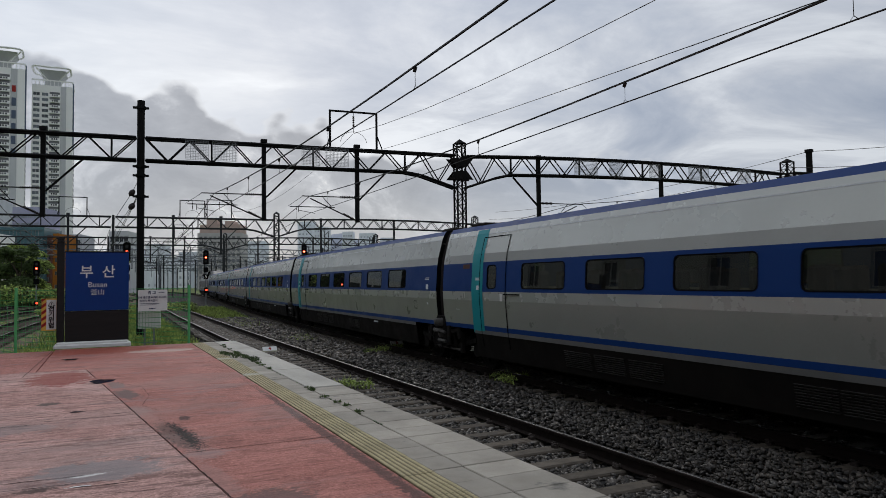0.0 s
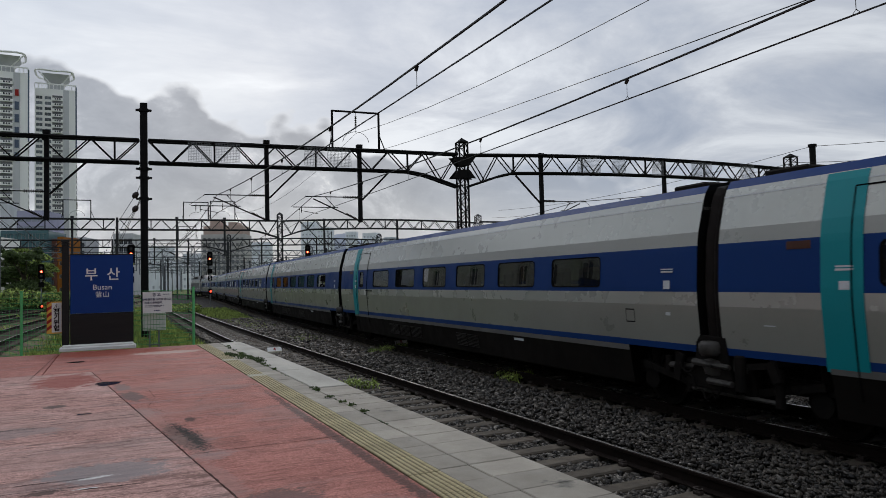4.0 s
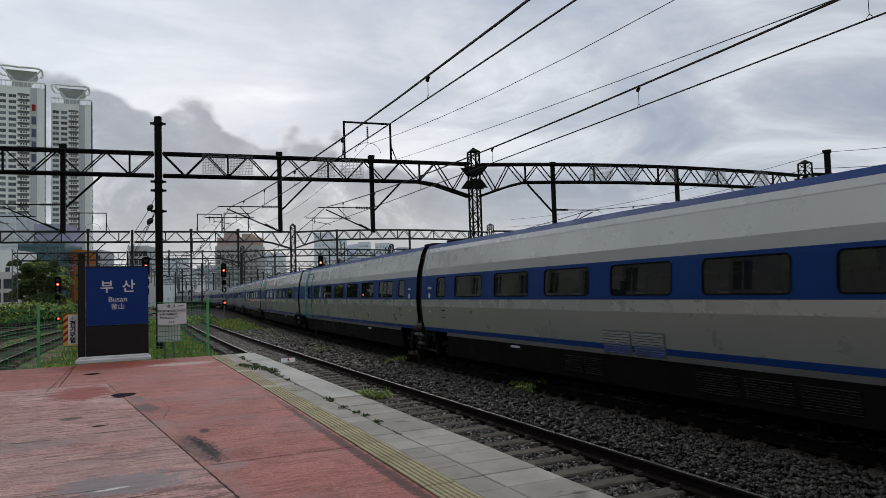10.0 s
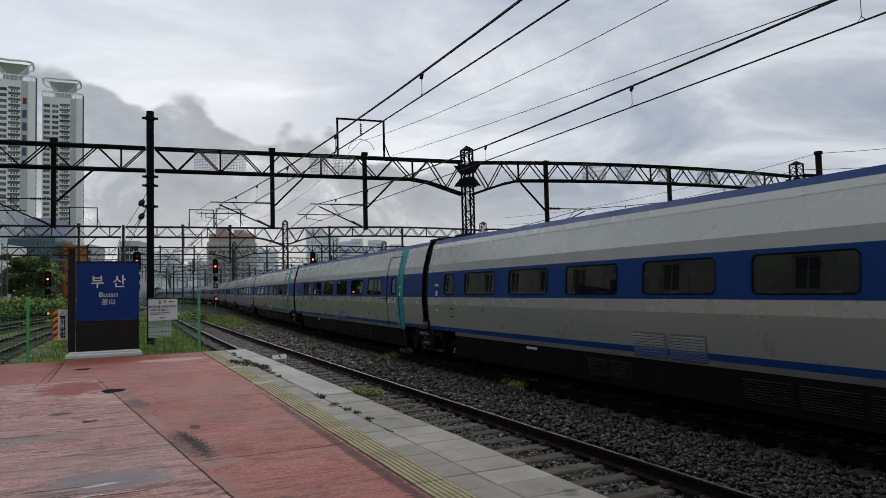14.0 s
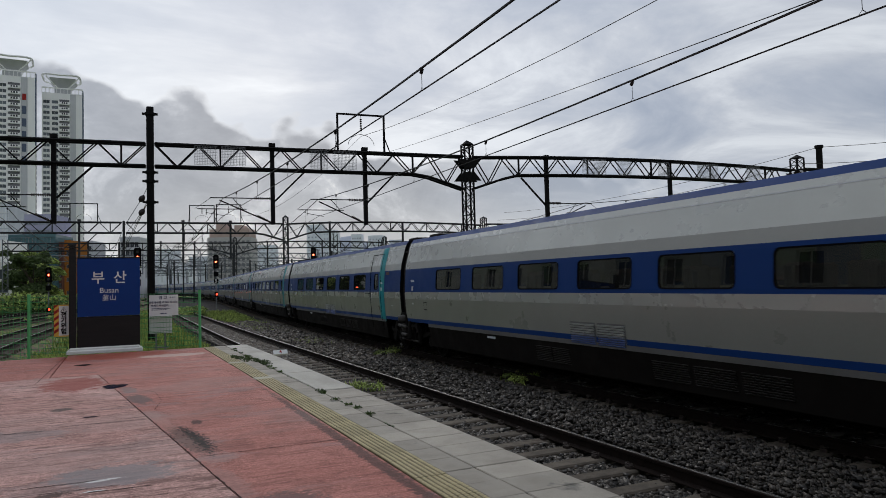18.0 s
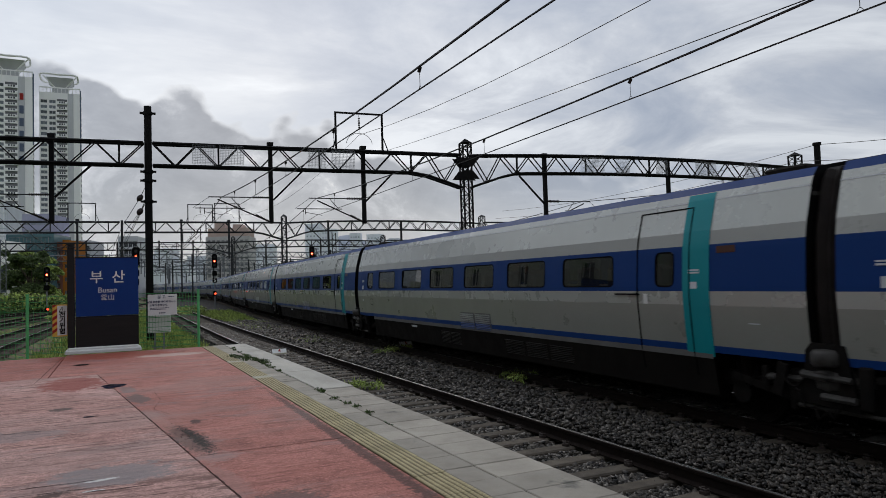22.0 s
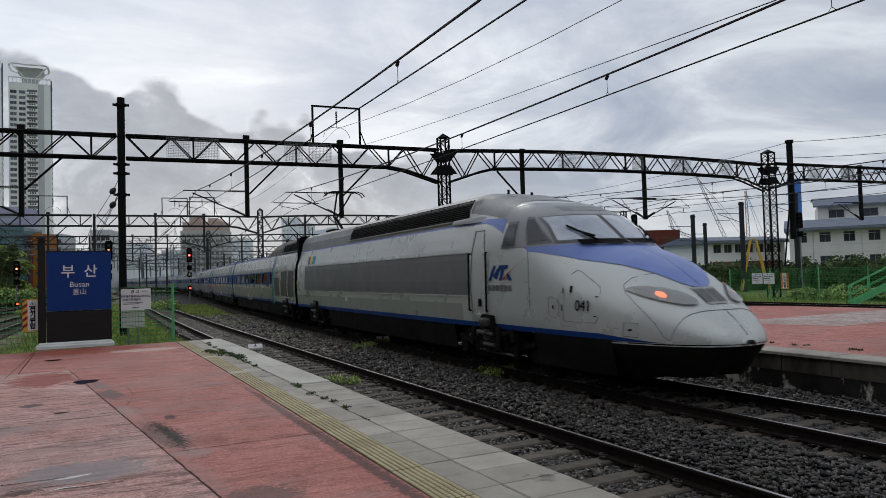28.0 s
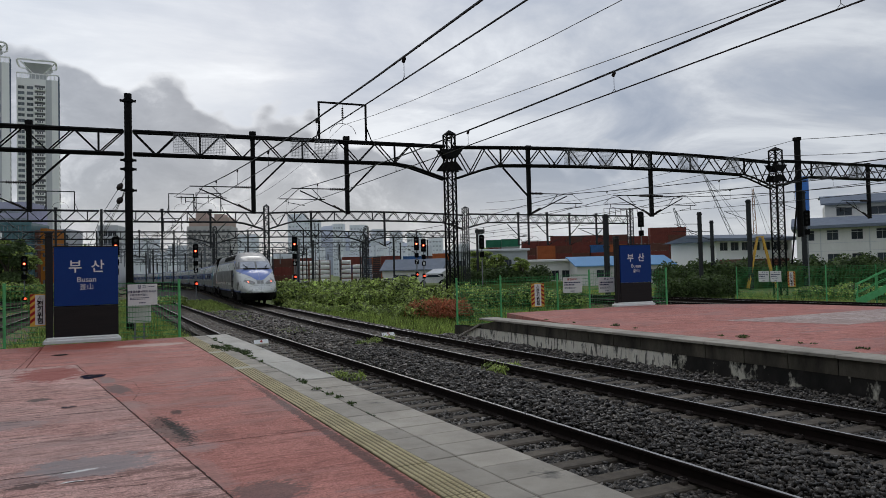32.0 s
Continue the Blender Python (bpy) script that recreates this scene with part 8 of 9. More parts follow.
        part("door_lock", flank_patch(four(((6.07, 1.40), (6.07, 1.56), (5.92, 1.40), (5.92, 1.56))), 2, 2, s, 0.014), M_BLACK, dr)
        part("door_step", Mesh().bev(s * 1.42 - 0.06, s * 1.42 + 0.06, 5.82, 6.28, 1.08, 1.24, 0.02), M_GREYP, dr)
        # operator's mark and line of writing as plain shapes
        lg = Mesh()
        for c in (((5.58, 1.97), (5.36, 2.29), (5.47, 1.97), (5.25, 2.29)), ((5.38, 2.06), (5.12, 2.29), (5.24, 1.98), (5.02, 2.29)), ((5.14, 1.97), (4.99, 2.29), (5.03, 1.97), (4.88, 2.29)), ((5.08, 2.21), (5.05, 2.29), (4.80, 2.21), (4.76, 2.29)), ((4.74, 1.97), (4.84, 2.12), (4.60, 1.97), (4.74, 2.10))):
            v = flank_patch(four(c), 2, 3, s, 0.012)
            lg.add(v.v, v.f)
        mk = part("operator_mark", lg, M_TRAINBLUE, th, "blue and red operator's mark")
        rd = Mesh()
        v = flank_patch(lambda u, v: (4.98 - 0.86 * u - 0.09 * (1 - u) * v, 1.97 + 0.43 * u ** 0.8 + 0.01 * v), 10, 2, s, 0.032)
        rd.add(v.v, v.f)
        part("mark_stroke", rd, M_RED, mk, "red upward stroke")
        wr = Mesh()
        for i in range(6):
            y1_ = 5.60 - i * 0.165
            v = flank_patch(four(((y1_, 1.75), (y1_, 1.87), (y1_ - 0.13, 1.75), (y1_ - 0.13, 1.87))), 1, 1, s, 0.012)
            wr.add(v.v, v.f)
        part("writing_bar", wr, M_FACE_GREY, mk)
        lettering("fleet_number", "041", 0.27, M_BLACK, th, pose(s * (section_x(2.37, 1.5) + 0.022), 2.37, 1.5, 86, 0, 90 * s - s * math.degrees(math.atan((section_x(2.6, 1.5) - section_x(2.1, 1.5)) / 0.5))))
        for ya_, yb_, mt_ in ((21.0, 20.7, M_DISPLAY), (20.7, 20.35, M_YSTRIPE), (20.35, 19.9, M_TEAL)):
            part("sticker", side_plate(yb_, ya_, 2.70, 3.02, 0.006, s), mt_, th, "small coloured sticker")
        part("maker_mark", side_plate(20.6, 21.4, 1.36, 1.46, 0.006, s), M_FACE_GREY, th)
        part("label_plate", side_plate(15.6, 15.85, 1.3, 1.46, 0.006, s), M_DECAL, th)
    rf = Mesh()
    rows = []
    for y in np.linspace(6.88, L - 0.19, 10):
        rows.append([(x, y, z) for x, z in [(-x, z) for x, z in ROOF] + ROOF[-2::-1]])
    rf.sheet(rows)
    part("roof", rf, M_ROOF, th)
    grille(6.95, 15.9, 3.44, 3.88, th, 11)
    ends = Mesh().box(-1.38, 1.38, L - 0.21, L - 0.19, 1.0, 3.3).box(-1.1, 1.1, L - 0.21, L - 0.19, 3.3, 3.95)
    part("end_wall", ends, M_BLACK, th)
    part("underframe", Mesh().box(-1.3, 1.3, 3.2, L, 0.98, 1.05).box(-1.15, 1.15, 8.8, 17.8, 0.35, 0.97).box(-0.9, 0.9, 1.4, 3.2, 0.3, 0.95), M_UNDER, th)
    # pantograph near the rear end of the roof, raised to the wire
    pn = Mesh()
    yb = 20.4
    pn.tube((0, yb, 4.12), (0, yb + 1.05, 4.72), 0.06, 8).tube((-0.12, yb + 0.2, 4.12), (-0.05, yb + 1.05, 4.66), 0.025)
    pn.tube((-0.08, yb + 1.05, 4.72), (-0.30, yb - 0.25, 5.60), 0.035).tube((0.08, yb + 1.05, 4.72), (0.30, yb - 0.25, 5.60), 0.035)
    pg = part("pantograph", pn, M_BLACK, th)
    hd = Mesh()
    for dy in (-0.16, 0.16):
        pts = [(-0.85, 5.46), (-0.72, 5.6), (-0.55, 5.66), (0.55, 5.66), (0.72, 5.6), (0.85, 5.46)]
        hd.run([Vector((x, yb - 0.25 + dy, z)) for x, z in pts], 0.022, 6)
    hd.tube((-0.4, yb - 0.41, 5.63), (-0.4, yb - 0.09, 5.63), 0.02).tube((0.4, yb - 0.41, 5.63), (0.4, yb - 0.09, 5.63), 0.02)
    part("collector_head", hd, M_BLACK, pg)
    bs = Mesh().bev(-0.6, 0.6, yb - 0.5, yb + 0.5, 4.03, 4.12, 0.02)
    for x in (-0.5, 0.5):
        for y in (yb - 0.4, yb + 0.4):
            bs.tube((x, y, 3.98), (x, y, 4.08), 0.09, 8, 0.05)
    part("pantograph_base", bs, M_UNDER, pg)
    part("horn", Mesh().tube((-0.5, 6.2, 3.95), (-0.5, 6.2, 4.05), 0.03).tube((0.4, 6.6, 3.98), (0.4, 6.6, 4.06), 0.03), M_BLACK, th)
    return th


# ---- make the train up ----
TABLE = [16.19, 22.98, 30.05, 37.35, 44.87, 52.59, 60.49, 68.56, 76.8, 85.22, 93.82, 102.6, 111.56, 120.71, 130.05, 139.58, 149.3, 159.2, 169.28, 179.53, 189.94, 200.49, 211.17, 221.95, 232.81, 243.74, 254.7, 265.67, 276.63, 287.56, 298.43, 309.24, 319.96]
RUN = np.polyfit(range(33), TABLE, 6)
grid_y = np.linspace(-340, 560, 9001)
grid_x = np.array([line_b(float(v)) for v in grid_y])
arc = np.concatenate([[0], np.cumsum(np.hypot(np.diff(grid_x), np.diff(grid_y)))])
arc -= np.interp(0, grid_y, arc)


def on_track(s):
    """The point of the main track s metres along it from beside the camera."""
    y = float(np.interp(s, arc, grid_y))
    return Vector((line_b(y), y, 0.0))


# small unevenness of the run, in metres, by the second
DRIFT = ((0, 0.08), (1, -0.05), (2, 0.2), (3, -0.05), (6, -0.12), (7, -0.04), (8, -0.1), (9, 0.02), (10, -0.1), (11, 0.05), (12, -0.1), (13, 0.03), (14, 0.02), (17, 0.2), (18, 0.0), (19, -0.2), (20, 0.0), (21, -0.2), (22, 0.25), (23, 0.0), (24, 0.17), (25, -0.1), (28, 0.0), (32, 0.0))


def first_joint(t):
    """How far along the joint has come that stands ahead of the platform at the start."""
    return float(np.polyval(RUN, t) + np.interp(t, [q[0] for q in DRIFT], [q[1] for q in DRIFT]))


joints = [(k, -18.7 * k) for k in range(-4, 13)]
J_MAP = dict(joints)
J_MAP[13] = -18.7 * 12 - 21.845
J_MAP[-5] = 18.7 * 4 + 21.845
vehicles, bogies = [], []
proto = {}
names = {(True, False): "silver and blue passenger car with its teal door stripe leading", (False, False): "silver and blue passenger car with its teal door stripe trailing",
         (True, True): "silver and blue passenger car with small extra end window", (False, True): "silver and blue passenger car, small end window, trailing teal stripe"}
for k in range(-3, 13):
    kind_ = (k <= 4, k in (4, 5, 7, 11))
    if kind_ not in proto:
        proto[kind_] = trailer(names[kind_], kind_[0], kind_[1], 0 if kind_[0] else 1)
        c_ = proto[kind_]
    else:
        c_ = copy_thing(proto[kind_], pose(0, 0, 0))
    vehicles.append((c_, J_MAP[k - 1], J_MAP[k]))
mt = motor_trailer("silver and blue powered trailer with grey machine room panels")
vehicles.append((mt, J_MAP[12], J_MAP[13]))
mt2 = motor_trailer("leading powered trailer of the train, far down the line", tail=False)
vehicles.append((mt2, J_MAP[-5], J_MAP[-4]))
pc = power_car("silver-grey power car with pointed nose and red tail lamps")
pc2 = copy_thing(pc, pose(0, 0, 0))
tagged(pc2, "leading power car of the train, far down the line")
bg, bg_sets = bogie()
bogie_at = [J_MAP[k] for k in range(-4, 13)]
all_bogies = [(bg, bogie_at[0])]
for s0 in bogie_at[1:]:
    all_bogies.append((copy_thing(bg, pose(0, 0, 0)), s0))
for s0 in (J_MAP[13] + 2.2, J_MAP[13] - 3.2, J_MAP[13] - 17.2, J_MAP[-5] - 2.2, J_MAP[-5] + 3.2, J_MAP[-5] + 17.2):
    all_bogies.append((copy_thing(bg, pose(0, 0, 0)), s0))


def seated(sa, sb):
    """The pose of a vehicle whose front and rear ends lie at sa and sb on the track."""
    a, b = on_track(sa), on_track(sb)
    d = a - b
    return pose(*((a + b) / 2), 0, 0, -math.degrees(math.atan2(d.x, d.y)))


def motions():
    times = [i * 0.5 for i in range(65)]
    for ob, s1, s0 in vehicles:
        walk(ob, [(t, seated(first_joint(t) + s1, first_joint(t) + s0)) for t in times])
    for ob, s0 in all_bogies:
        walk(ob, [(t, seated(first_joint(t) + s0 + 1.5, first_joint(t) + s0 - 1.5)) for t in times])

    def ended(s_tip, s_rear, flip):
        a, b = on_track(s_rear), on_track(s_tip)
        d = a - b
        return pose(*b, 0, 0, -math.degrees(math.atan2(d.x, d.y)))
    tip = J_MAP[13] - 22.83
    walk(pc, [(t, ended(first_joint(t) + tip, first_joint(t) + tip + 22.83, False)) for t in times])
    tip = J_MAP[-5] + 22.83
    walk(pc2, [(t, ended(first_joint(t) + tip, first_joint(t) + tip - 22.83, True)) for t in times])

# ---- buildings and the distance ----
def wallmat(name, c, scale=0.3):
    return node_mat(name, c, 0.85, dark=tuple(k * 0.8 for k in c), scale=scale, amount=0.7, fine=4, fine_amount=0.12, bump=0.0, stretch=(1, 1, 0.4))


M_APT = node_mat("pale_apartment_render", (0.86, 0.86, 0.83), 0.85, dark=(0.80, 0.80, 0.775), scale=0.3, amount=0.7, fine=4, fine_amount=0.06, bump=0.0, stretch=(1, 1, 0.4))
M_APT2 = wallmat("grey_apartment_render", (0.55, 0.56, 0.57))
# glass lightened so that haze is part of its colour
M_WINFAR = node_mat("haze_tinted_glass", (0.34, 0.37, 0.41), 0.3, bump=0.0, by_object=0.25)
M_WINMID = node_mat("dim_window_glass", (0.20, 0.20, 0.21), 0.3, bump=0.0, by_object=0.3)
M_WIN = node_mat("dark_window_glass", (0.05, 0.06, 0.07), 0.12, bump=0.0, by_object=0.4)
M_WINF = node_mat("window_frame_grey", (0.3, 0.3, 0.3), 0.6, bump=0.0)
M_CREAMW = wallmat("cream_wall_panels", (0.70, 0.69, 0.65))
M_SLATE = node_mat("blue_grey_metal_roof", (0.15, 0.175, 0.215), 0.7, dark=(0.12, 0.14, 0.175), scale=0.6, amount=0.8, fine=6, bump=0.0)
M_BROWN = wallmat("red_brown_brick_wall", (0.16, 0.07, 0.05), 0.5)
M_TEALG = node_mat("green_glass_facade", (0.08, 0.16, 0.17), 0.12, dark=(0.05, 0.10, 0.12), scale=0.2, amount=0.9, bump=0.0)
M_ORANGE = wallmat("orange_wall", (0.33, 0.125, 0.022))
M_BEIGE = wallmat("beige_render", (0.55, 0.56, 0.48))
# haze of the distance painted into block and hill colours
M_HAZE1 = wallmat("haze_grey_block", (0.60, 0.63, 0.67))
M_HAZE2 = wallmat("haze_pale_block", (0.70, 0.73, 0.77))
M_HILL = node_mat("haze_toned_hill", (0.34, 0.37, 0.42), 1.0, dark=(0.29, 0.32, 0.37), scale=0.01, amount=0.8, bump=0.0)
M_BLUER = node_mat("sky_blue_roof", (0.16, 0.33, 0.55), 0.6, bump=0.0)


def building(label, m, w, d, h, wall, cols, rows_, win=(1.2, 1.4), z0=1.0, pitch=None, x0=None, roof=None, name="building", frame_=True, parapet=0.5, mullion=True, group="", glass=None, framing=None):
    """A block with its front on -y: walls, roof, and every window a part with frame and panes set into the wall."""
    b = thing(name, label, "building", group, m)
    ww, wh = win
    pitch = pitch or ((w - ww * 0.6) / cols, (h - z0) / rows_)
    x0 = (w - pitch[0] * (cols - 1)) / 2 if x0 is None else x0
    front = Mesh()
    xs_ = [x0 + i * pitch[0] for i in range(cols)]
    xc = [0.0] + [x + q * ww / 2 for x in xs_ for q in (-1, 1)] + [w]
    zc = [0.0] + [z0 + j * pitch[1] + q for j in range(rows_) for q in (0, wh)] + [h + parapet]
    nx = len(xc)
    front.v = [Vector((x, y, z)) for y in (0.0, 0.35) for z in zc for x in xc]
    back = nx * len(zc)
    for j in range(len(zc) - 1):
        for i in range(nx - 1):
            a, c, e, g_ = j * nx + i, j * nx + i + 1, (j + 1) * nx + i + 1, (j + 1) * nx + i
            if i % 2 and j % 2:
                front.f += [(p, q, q + back, p + back) for p, q in ((a, g_), (g_, e), (e, c), (c, a))]
            else:
                front.f.append((a, c, e, g_))
        for i in (0, nx - 1):
            a, g_ = j * nx + i, (j + 1) * nx + i
            front.f.append((a, g_, g_ + back, a + back))
    top_ = (len(zc) - 1) * nx
    front.f.append((top_, top_ + nx - 1, top_ + nx - 1 + back, top_ + back))
    front.k = [0] * len(front.f)
    part("front_wall", front, wall, b)
    part("body_wall", Mesh().box(0, w, 0.36, d, 0, h + parapet * 0.8), wall, b)
    if roof:
        part("roof", Mesh().bev(-0.4, w + 0.4, -0.5, d + 0.4, h + parapet, h + parapet + 0.35, 0.1), roof, b)
    wm = Mesh().box(-ww / 2, ww / 2, 0.2, 0.24, 0, wh).data("window", glass or M_WIN)
    fm = Mesh()
    t = 0.05 if wh < 2 else 0.09
    for a, c in ((-ww / 2, -ww / 2 + t), (ww / 2 - t, ww / 2)) + (((-t / 2, t / 2),) if mullion else ()):
        fm.box(a, c, 0.12, 0.2, 0, wh)
    fm.box(-ww / 2, ww / 2, 0.12, 0.2, 0, t).box(-ww / 2, ww / 2, 0.12, 0.2, wh - t, wh)
    fd = fm.data("window_frame", framing or M_WINF)
    for j in range(rows_):
        for x in xs_:
            o = part("window", wm, None, b, m=pose(x, 0, z0 + j * pitch[1]))
            if frame_:
                part("window_frame", fd, None, o)
    return b


def placed(lat, dep, z, lat2, dep2):
    """Pose of a front wall that runs from one place to another, and its length."""
    a, c = spot(lat, dep), spot(lat2, dep2)
    return pose(a[0], a[1], z, 0, 0, math.degrees(math.atan2(c[1] - a[1], c[0] - a[0]))), math.hypot(c[0] - a[0], c[1] - a[1])


# twin apartment towers with winged roof canopies
M_INKBLUE = node_mat("blue_grey_sign", (0.10, 0.13, 0.19), 0.6, bump=0.0)
M_BLIND = node_mat("apartment_window", (0.16, 0.18, 0.20), 0.3, bump=0.0, by_object=0.5)


def apartment(label, lat, dep, lat2, dep2, h, shift):
    m, L = placed(lat, dep, -0.6, lat2, dep2)
    n = 36
    p = (h - 3.0) / n
    b = building(label, m, L, 16, h, M_APT, 2, n, (L * 0.16, 1.35), 1.6, (L * 0.21, p), x0=L * 0.11, name="apartment_tower", group="apartment towers", parapet=0.8, glass=M_BLIND, framing=M_APT)
    for j in range(n):
        z = 1.2 + j * p
        bl = part("balcony", Mesh().box(L * 0.43, L * 0.68, -0.9, 0.0, z, z + 1.1), M_APT, b)
        # flat dark strip stands in for the shaded recess above each balcony
        dk = Mesh().box(L * 0.43, L * 0.68, -0.05, -0.01, z + 1.12, z + p - 0.04)
        part("balcony_recess", dk, M_WINMID, bl)
        wn_ = Mesh()
        for q in range(3):
            x = L * (0.49 + 0.055 * q)
            wn_.box(x, x + L * 0.035, -0.93, -0.90, z + 0.35, z + 1.0)
        part("balcony_window", wn_, M_WIN, bl)
    part("grey_strip", Mesh().box(L * 0.70, L * 0.84, -0.25, 0.0, 0, h + 0.6), M_APT2, b)
    sg = Mesh()
    if shift:
        for q in range(5):
            z = h - 14 - q * 5.0
            sg.box(L * 0.725, L * 0.815, -0.4, -0.26, z, z + 3.2)
        part("sign_bar", sg, M_INKBLUE, b, "blue-grey vertical sign")
        part("sign_badge", Mesh().box(L * 0.73, L * 0.81, -0.4, -0.26, h - 8.5, h - 6), M_RED, b)
    sw = Mesh()
    for j in range(n):
        for q in range(4):
            sw.box(L, L + 0.06, 7.5 + q * 2.0, 8.6 + q * 2.0, 2.2 + j * p, 3.4 + j * p)
    tagged(part("side_windows", sw, M_BLIND, b), kind="stuff")
    for i in range(12):
        part("rail_post", Mesh().box(i * L / 11 - 0.1, i * L / 11 + 0.1, -0.2, 0, h + 0.8, h + 2.8), M_APT, b)
    part("roof_rail", Mesh().box(0, L, -0.25, 0.05, h + 2.6, h + 3.1).box(L - 0.2, L + 0.2, 0, 16, h + 2.6, h + 3.1), M_APT, b)
    part("roof_core", Mesh().box(L * 0.30, L * 0.70, 2, 9, h, h + 3.4), M_APT2, b)
    cn = Mesh()
    zt = h + 3.2
    vs = [(L * 0.36, 2.5, zt), (L * 0.66, 2.5, zt), (L * 0.84, -0.8, zt + 3.9), (L * 0.18, -0.8, zt + 3.9), (L * 0.36, 8, zt), (L * 0.66, 8, zt), (L * 0.84, 11, zt + 3.9), (L * 0.18, 11, zt + 3.9)]
    cn.add([Vector(v) for v in vs], [(0, 1, 2, 3), (5, 4, 7, 6), (4, 0, 3, 7), (1, 5, 6, 2), (3, 2, 6, 7)])
    part("canopy_cone", cn, M_APT2, b)
    part("canopy_rib", Mesh().bar((L * 0.40, 2.2, zt), (L * 0.10, -1.2, zt + 4.3), 0.35, 0.35).bar((L * 0.62, 2.2, zt), (L * 0.92, -1.2, zt + 4.3), 0.35, 0.35), M_APT, b)
    part("dark_edge_fin", Mesh().box(L, L + 0.5, 0.0, 1.2, h * 0.70, h + 2.4), M_INKBLUE, b)
    ring = []
    for q in range(33):
        a = q * 2 * math.pi / 32
        ca, sa = math.cos(a), math.sin(a)
        k = (abs(ca) ** 5 + abs(sa) ** 5) ** -0.2
        ring.append(Vector((L * 0.47 + L * 0.47 * ca * k, 5 + 7.5 * sa * k, zt + 4.6 + 0.5 * abs(ca))))
    part("roof_canopy", Mesh().run(ring, 0.42, 6), M_APT, b, "winged white roof canopy")
    return b


apartment("tall pale apartment tower with a winged roof canopy", -171.2, 282.0, -157.9, 288.6, 84.9, False)
apartment("tall pale apartment tower with a winged roof canopy and vertical sign", -180.5, 261.8, -166.5, 269.8, 87.0, True)
m, L = placed(-156, 225, -0.6, -148.5, 227)
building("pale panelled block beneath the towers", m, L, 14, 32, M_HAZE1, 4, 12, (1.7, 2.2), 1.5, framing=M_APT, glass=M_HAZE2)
m, L = placed(-120.3, 190, -0.6, -112.8, 191)
building("lavender glass office block", m, L, 12, 24, wallmat("lavender_cladding", (0.40, 0.40, 0.52)), 4, 9, (1.5, 1.2), 1.0, name="office_building", glass=M_WINFAR)
m, L = placed(-113.0, 172, -0.6, -102.1, 174)
building("green glass office building beneath the towers", m, L, 12, 17, M_TEALG, 6, 8, (1.6, 1.75), 0.6, name="office_building", glass=M_TEALG, framing=M_WINF)
m, L = placed(-104.2, 176, -0.6, -101.3, 176)
building("brick-brown block with small windows", m, L, 10, 15, M_BROWN, 2, 5, (0.7, 1.2), 1.0)
m, L = placed(-101.3, 176.5, -0.6, -99.7, 176.5)
building("bright orange stair block", m, L, 8, 15.5, M_ORANGE, 1, 4, (0.6, 1.0), 2.0)
m, L = placed(-114.0, 200, -0.6, -106.9, 201)
building("grey shop block with small windows", m, L, 10, 17, M_APT2, 5, 7, (0.9, 1.2), 1.0)
m, L = placed(-106, 150, -0.6, -99.6, 151)
building("white block with a plain front", m, L, 10, 14, M_APT, 2, 3, (1.0, 1.0), 1.0)
m, L = placed(-80.5, 98, -0.6, -68.1, 105)
building("white parking deck with open storeys", m, L, 18, 7.0, M_CREAMW, 6, 3, (1.9, 1.5), 0.8, name="parking_deck", mullion=False)
m, L = placed(-100, 203, -0.6, -94.5, 204)
building("grey office block beyond the yard", m, L, 12, 18, M_APT2, 4, 6, (1.1, 1.6), 2.0)
# brown wall and top storeys lightened to paint haze into them
m, L = placed(-124, 340, -0.6, -103, 342)
building("far brown twin apartment block, its colour paled for haze", m, L, 16, 27, wallmat("haze_paled_brown", (0.47, 0.455, 0.445)), 9, 9, (1.4, 1.5), 2.0, frame_=False, glass=M_WINMID)
part_top = thing("roof_storey", "orange-brown top storeys of the far block", "building", m=pose(*spot(-123.4, 340.5), 26.9, 0, 0, -24.0))
part("top_wall", Mesh().box(0, 19.5, 1, 14, 0, 4.2).box(3, 8, 2, 12, 4.2, 7).box(12, 16, 2, 12, 4.2, 6), wallmat("haze_paled_orange_brown", (0.47, 0.36, 0.315)), part_top)

# far city: blocks with rows of windows, haze painted into their pale colours
fr = random.Random(3)
M_FAR1, M_FAR2, M_FAR3 = wallmat("far_haze_pale", (0.74, 0.77, 0.81)), wallmat("far_haze_grey", (0.62, 0.65, 0.70)), wallmat("far_haze_white", (0.84, 0.86, 0.88))
M_WINPALE = node_mat("haze_paled_glass", (0.50, 0.53, 0.58), 0.4, bump=0.0, by_object=0.2)
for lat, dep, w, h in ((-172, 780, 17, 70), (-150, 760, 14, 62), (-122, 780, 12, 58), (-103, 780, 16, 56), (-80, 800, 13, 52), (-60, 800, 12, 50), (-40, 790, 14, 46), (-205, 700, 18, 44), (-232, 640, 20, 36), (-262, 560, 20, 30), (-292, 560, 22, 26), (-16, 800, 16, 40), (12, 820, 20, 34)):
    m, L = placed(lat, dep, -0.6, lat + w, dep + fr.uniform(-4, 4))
    building("high-rise block in the distance, its colour paled for haze", m, L, 14, h, fr.choice([M_FAR1, M_FAR2, M_FAR1]), 4, max(4, int(h / 5)), (1.9, 1.8), 2.0, frame_=False, group="distant high-rises", glass=M_WINPALE)
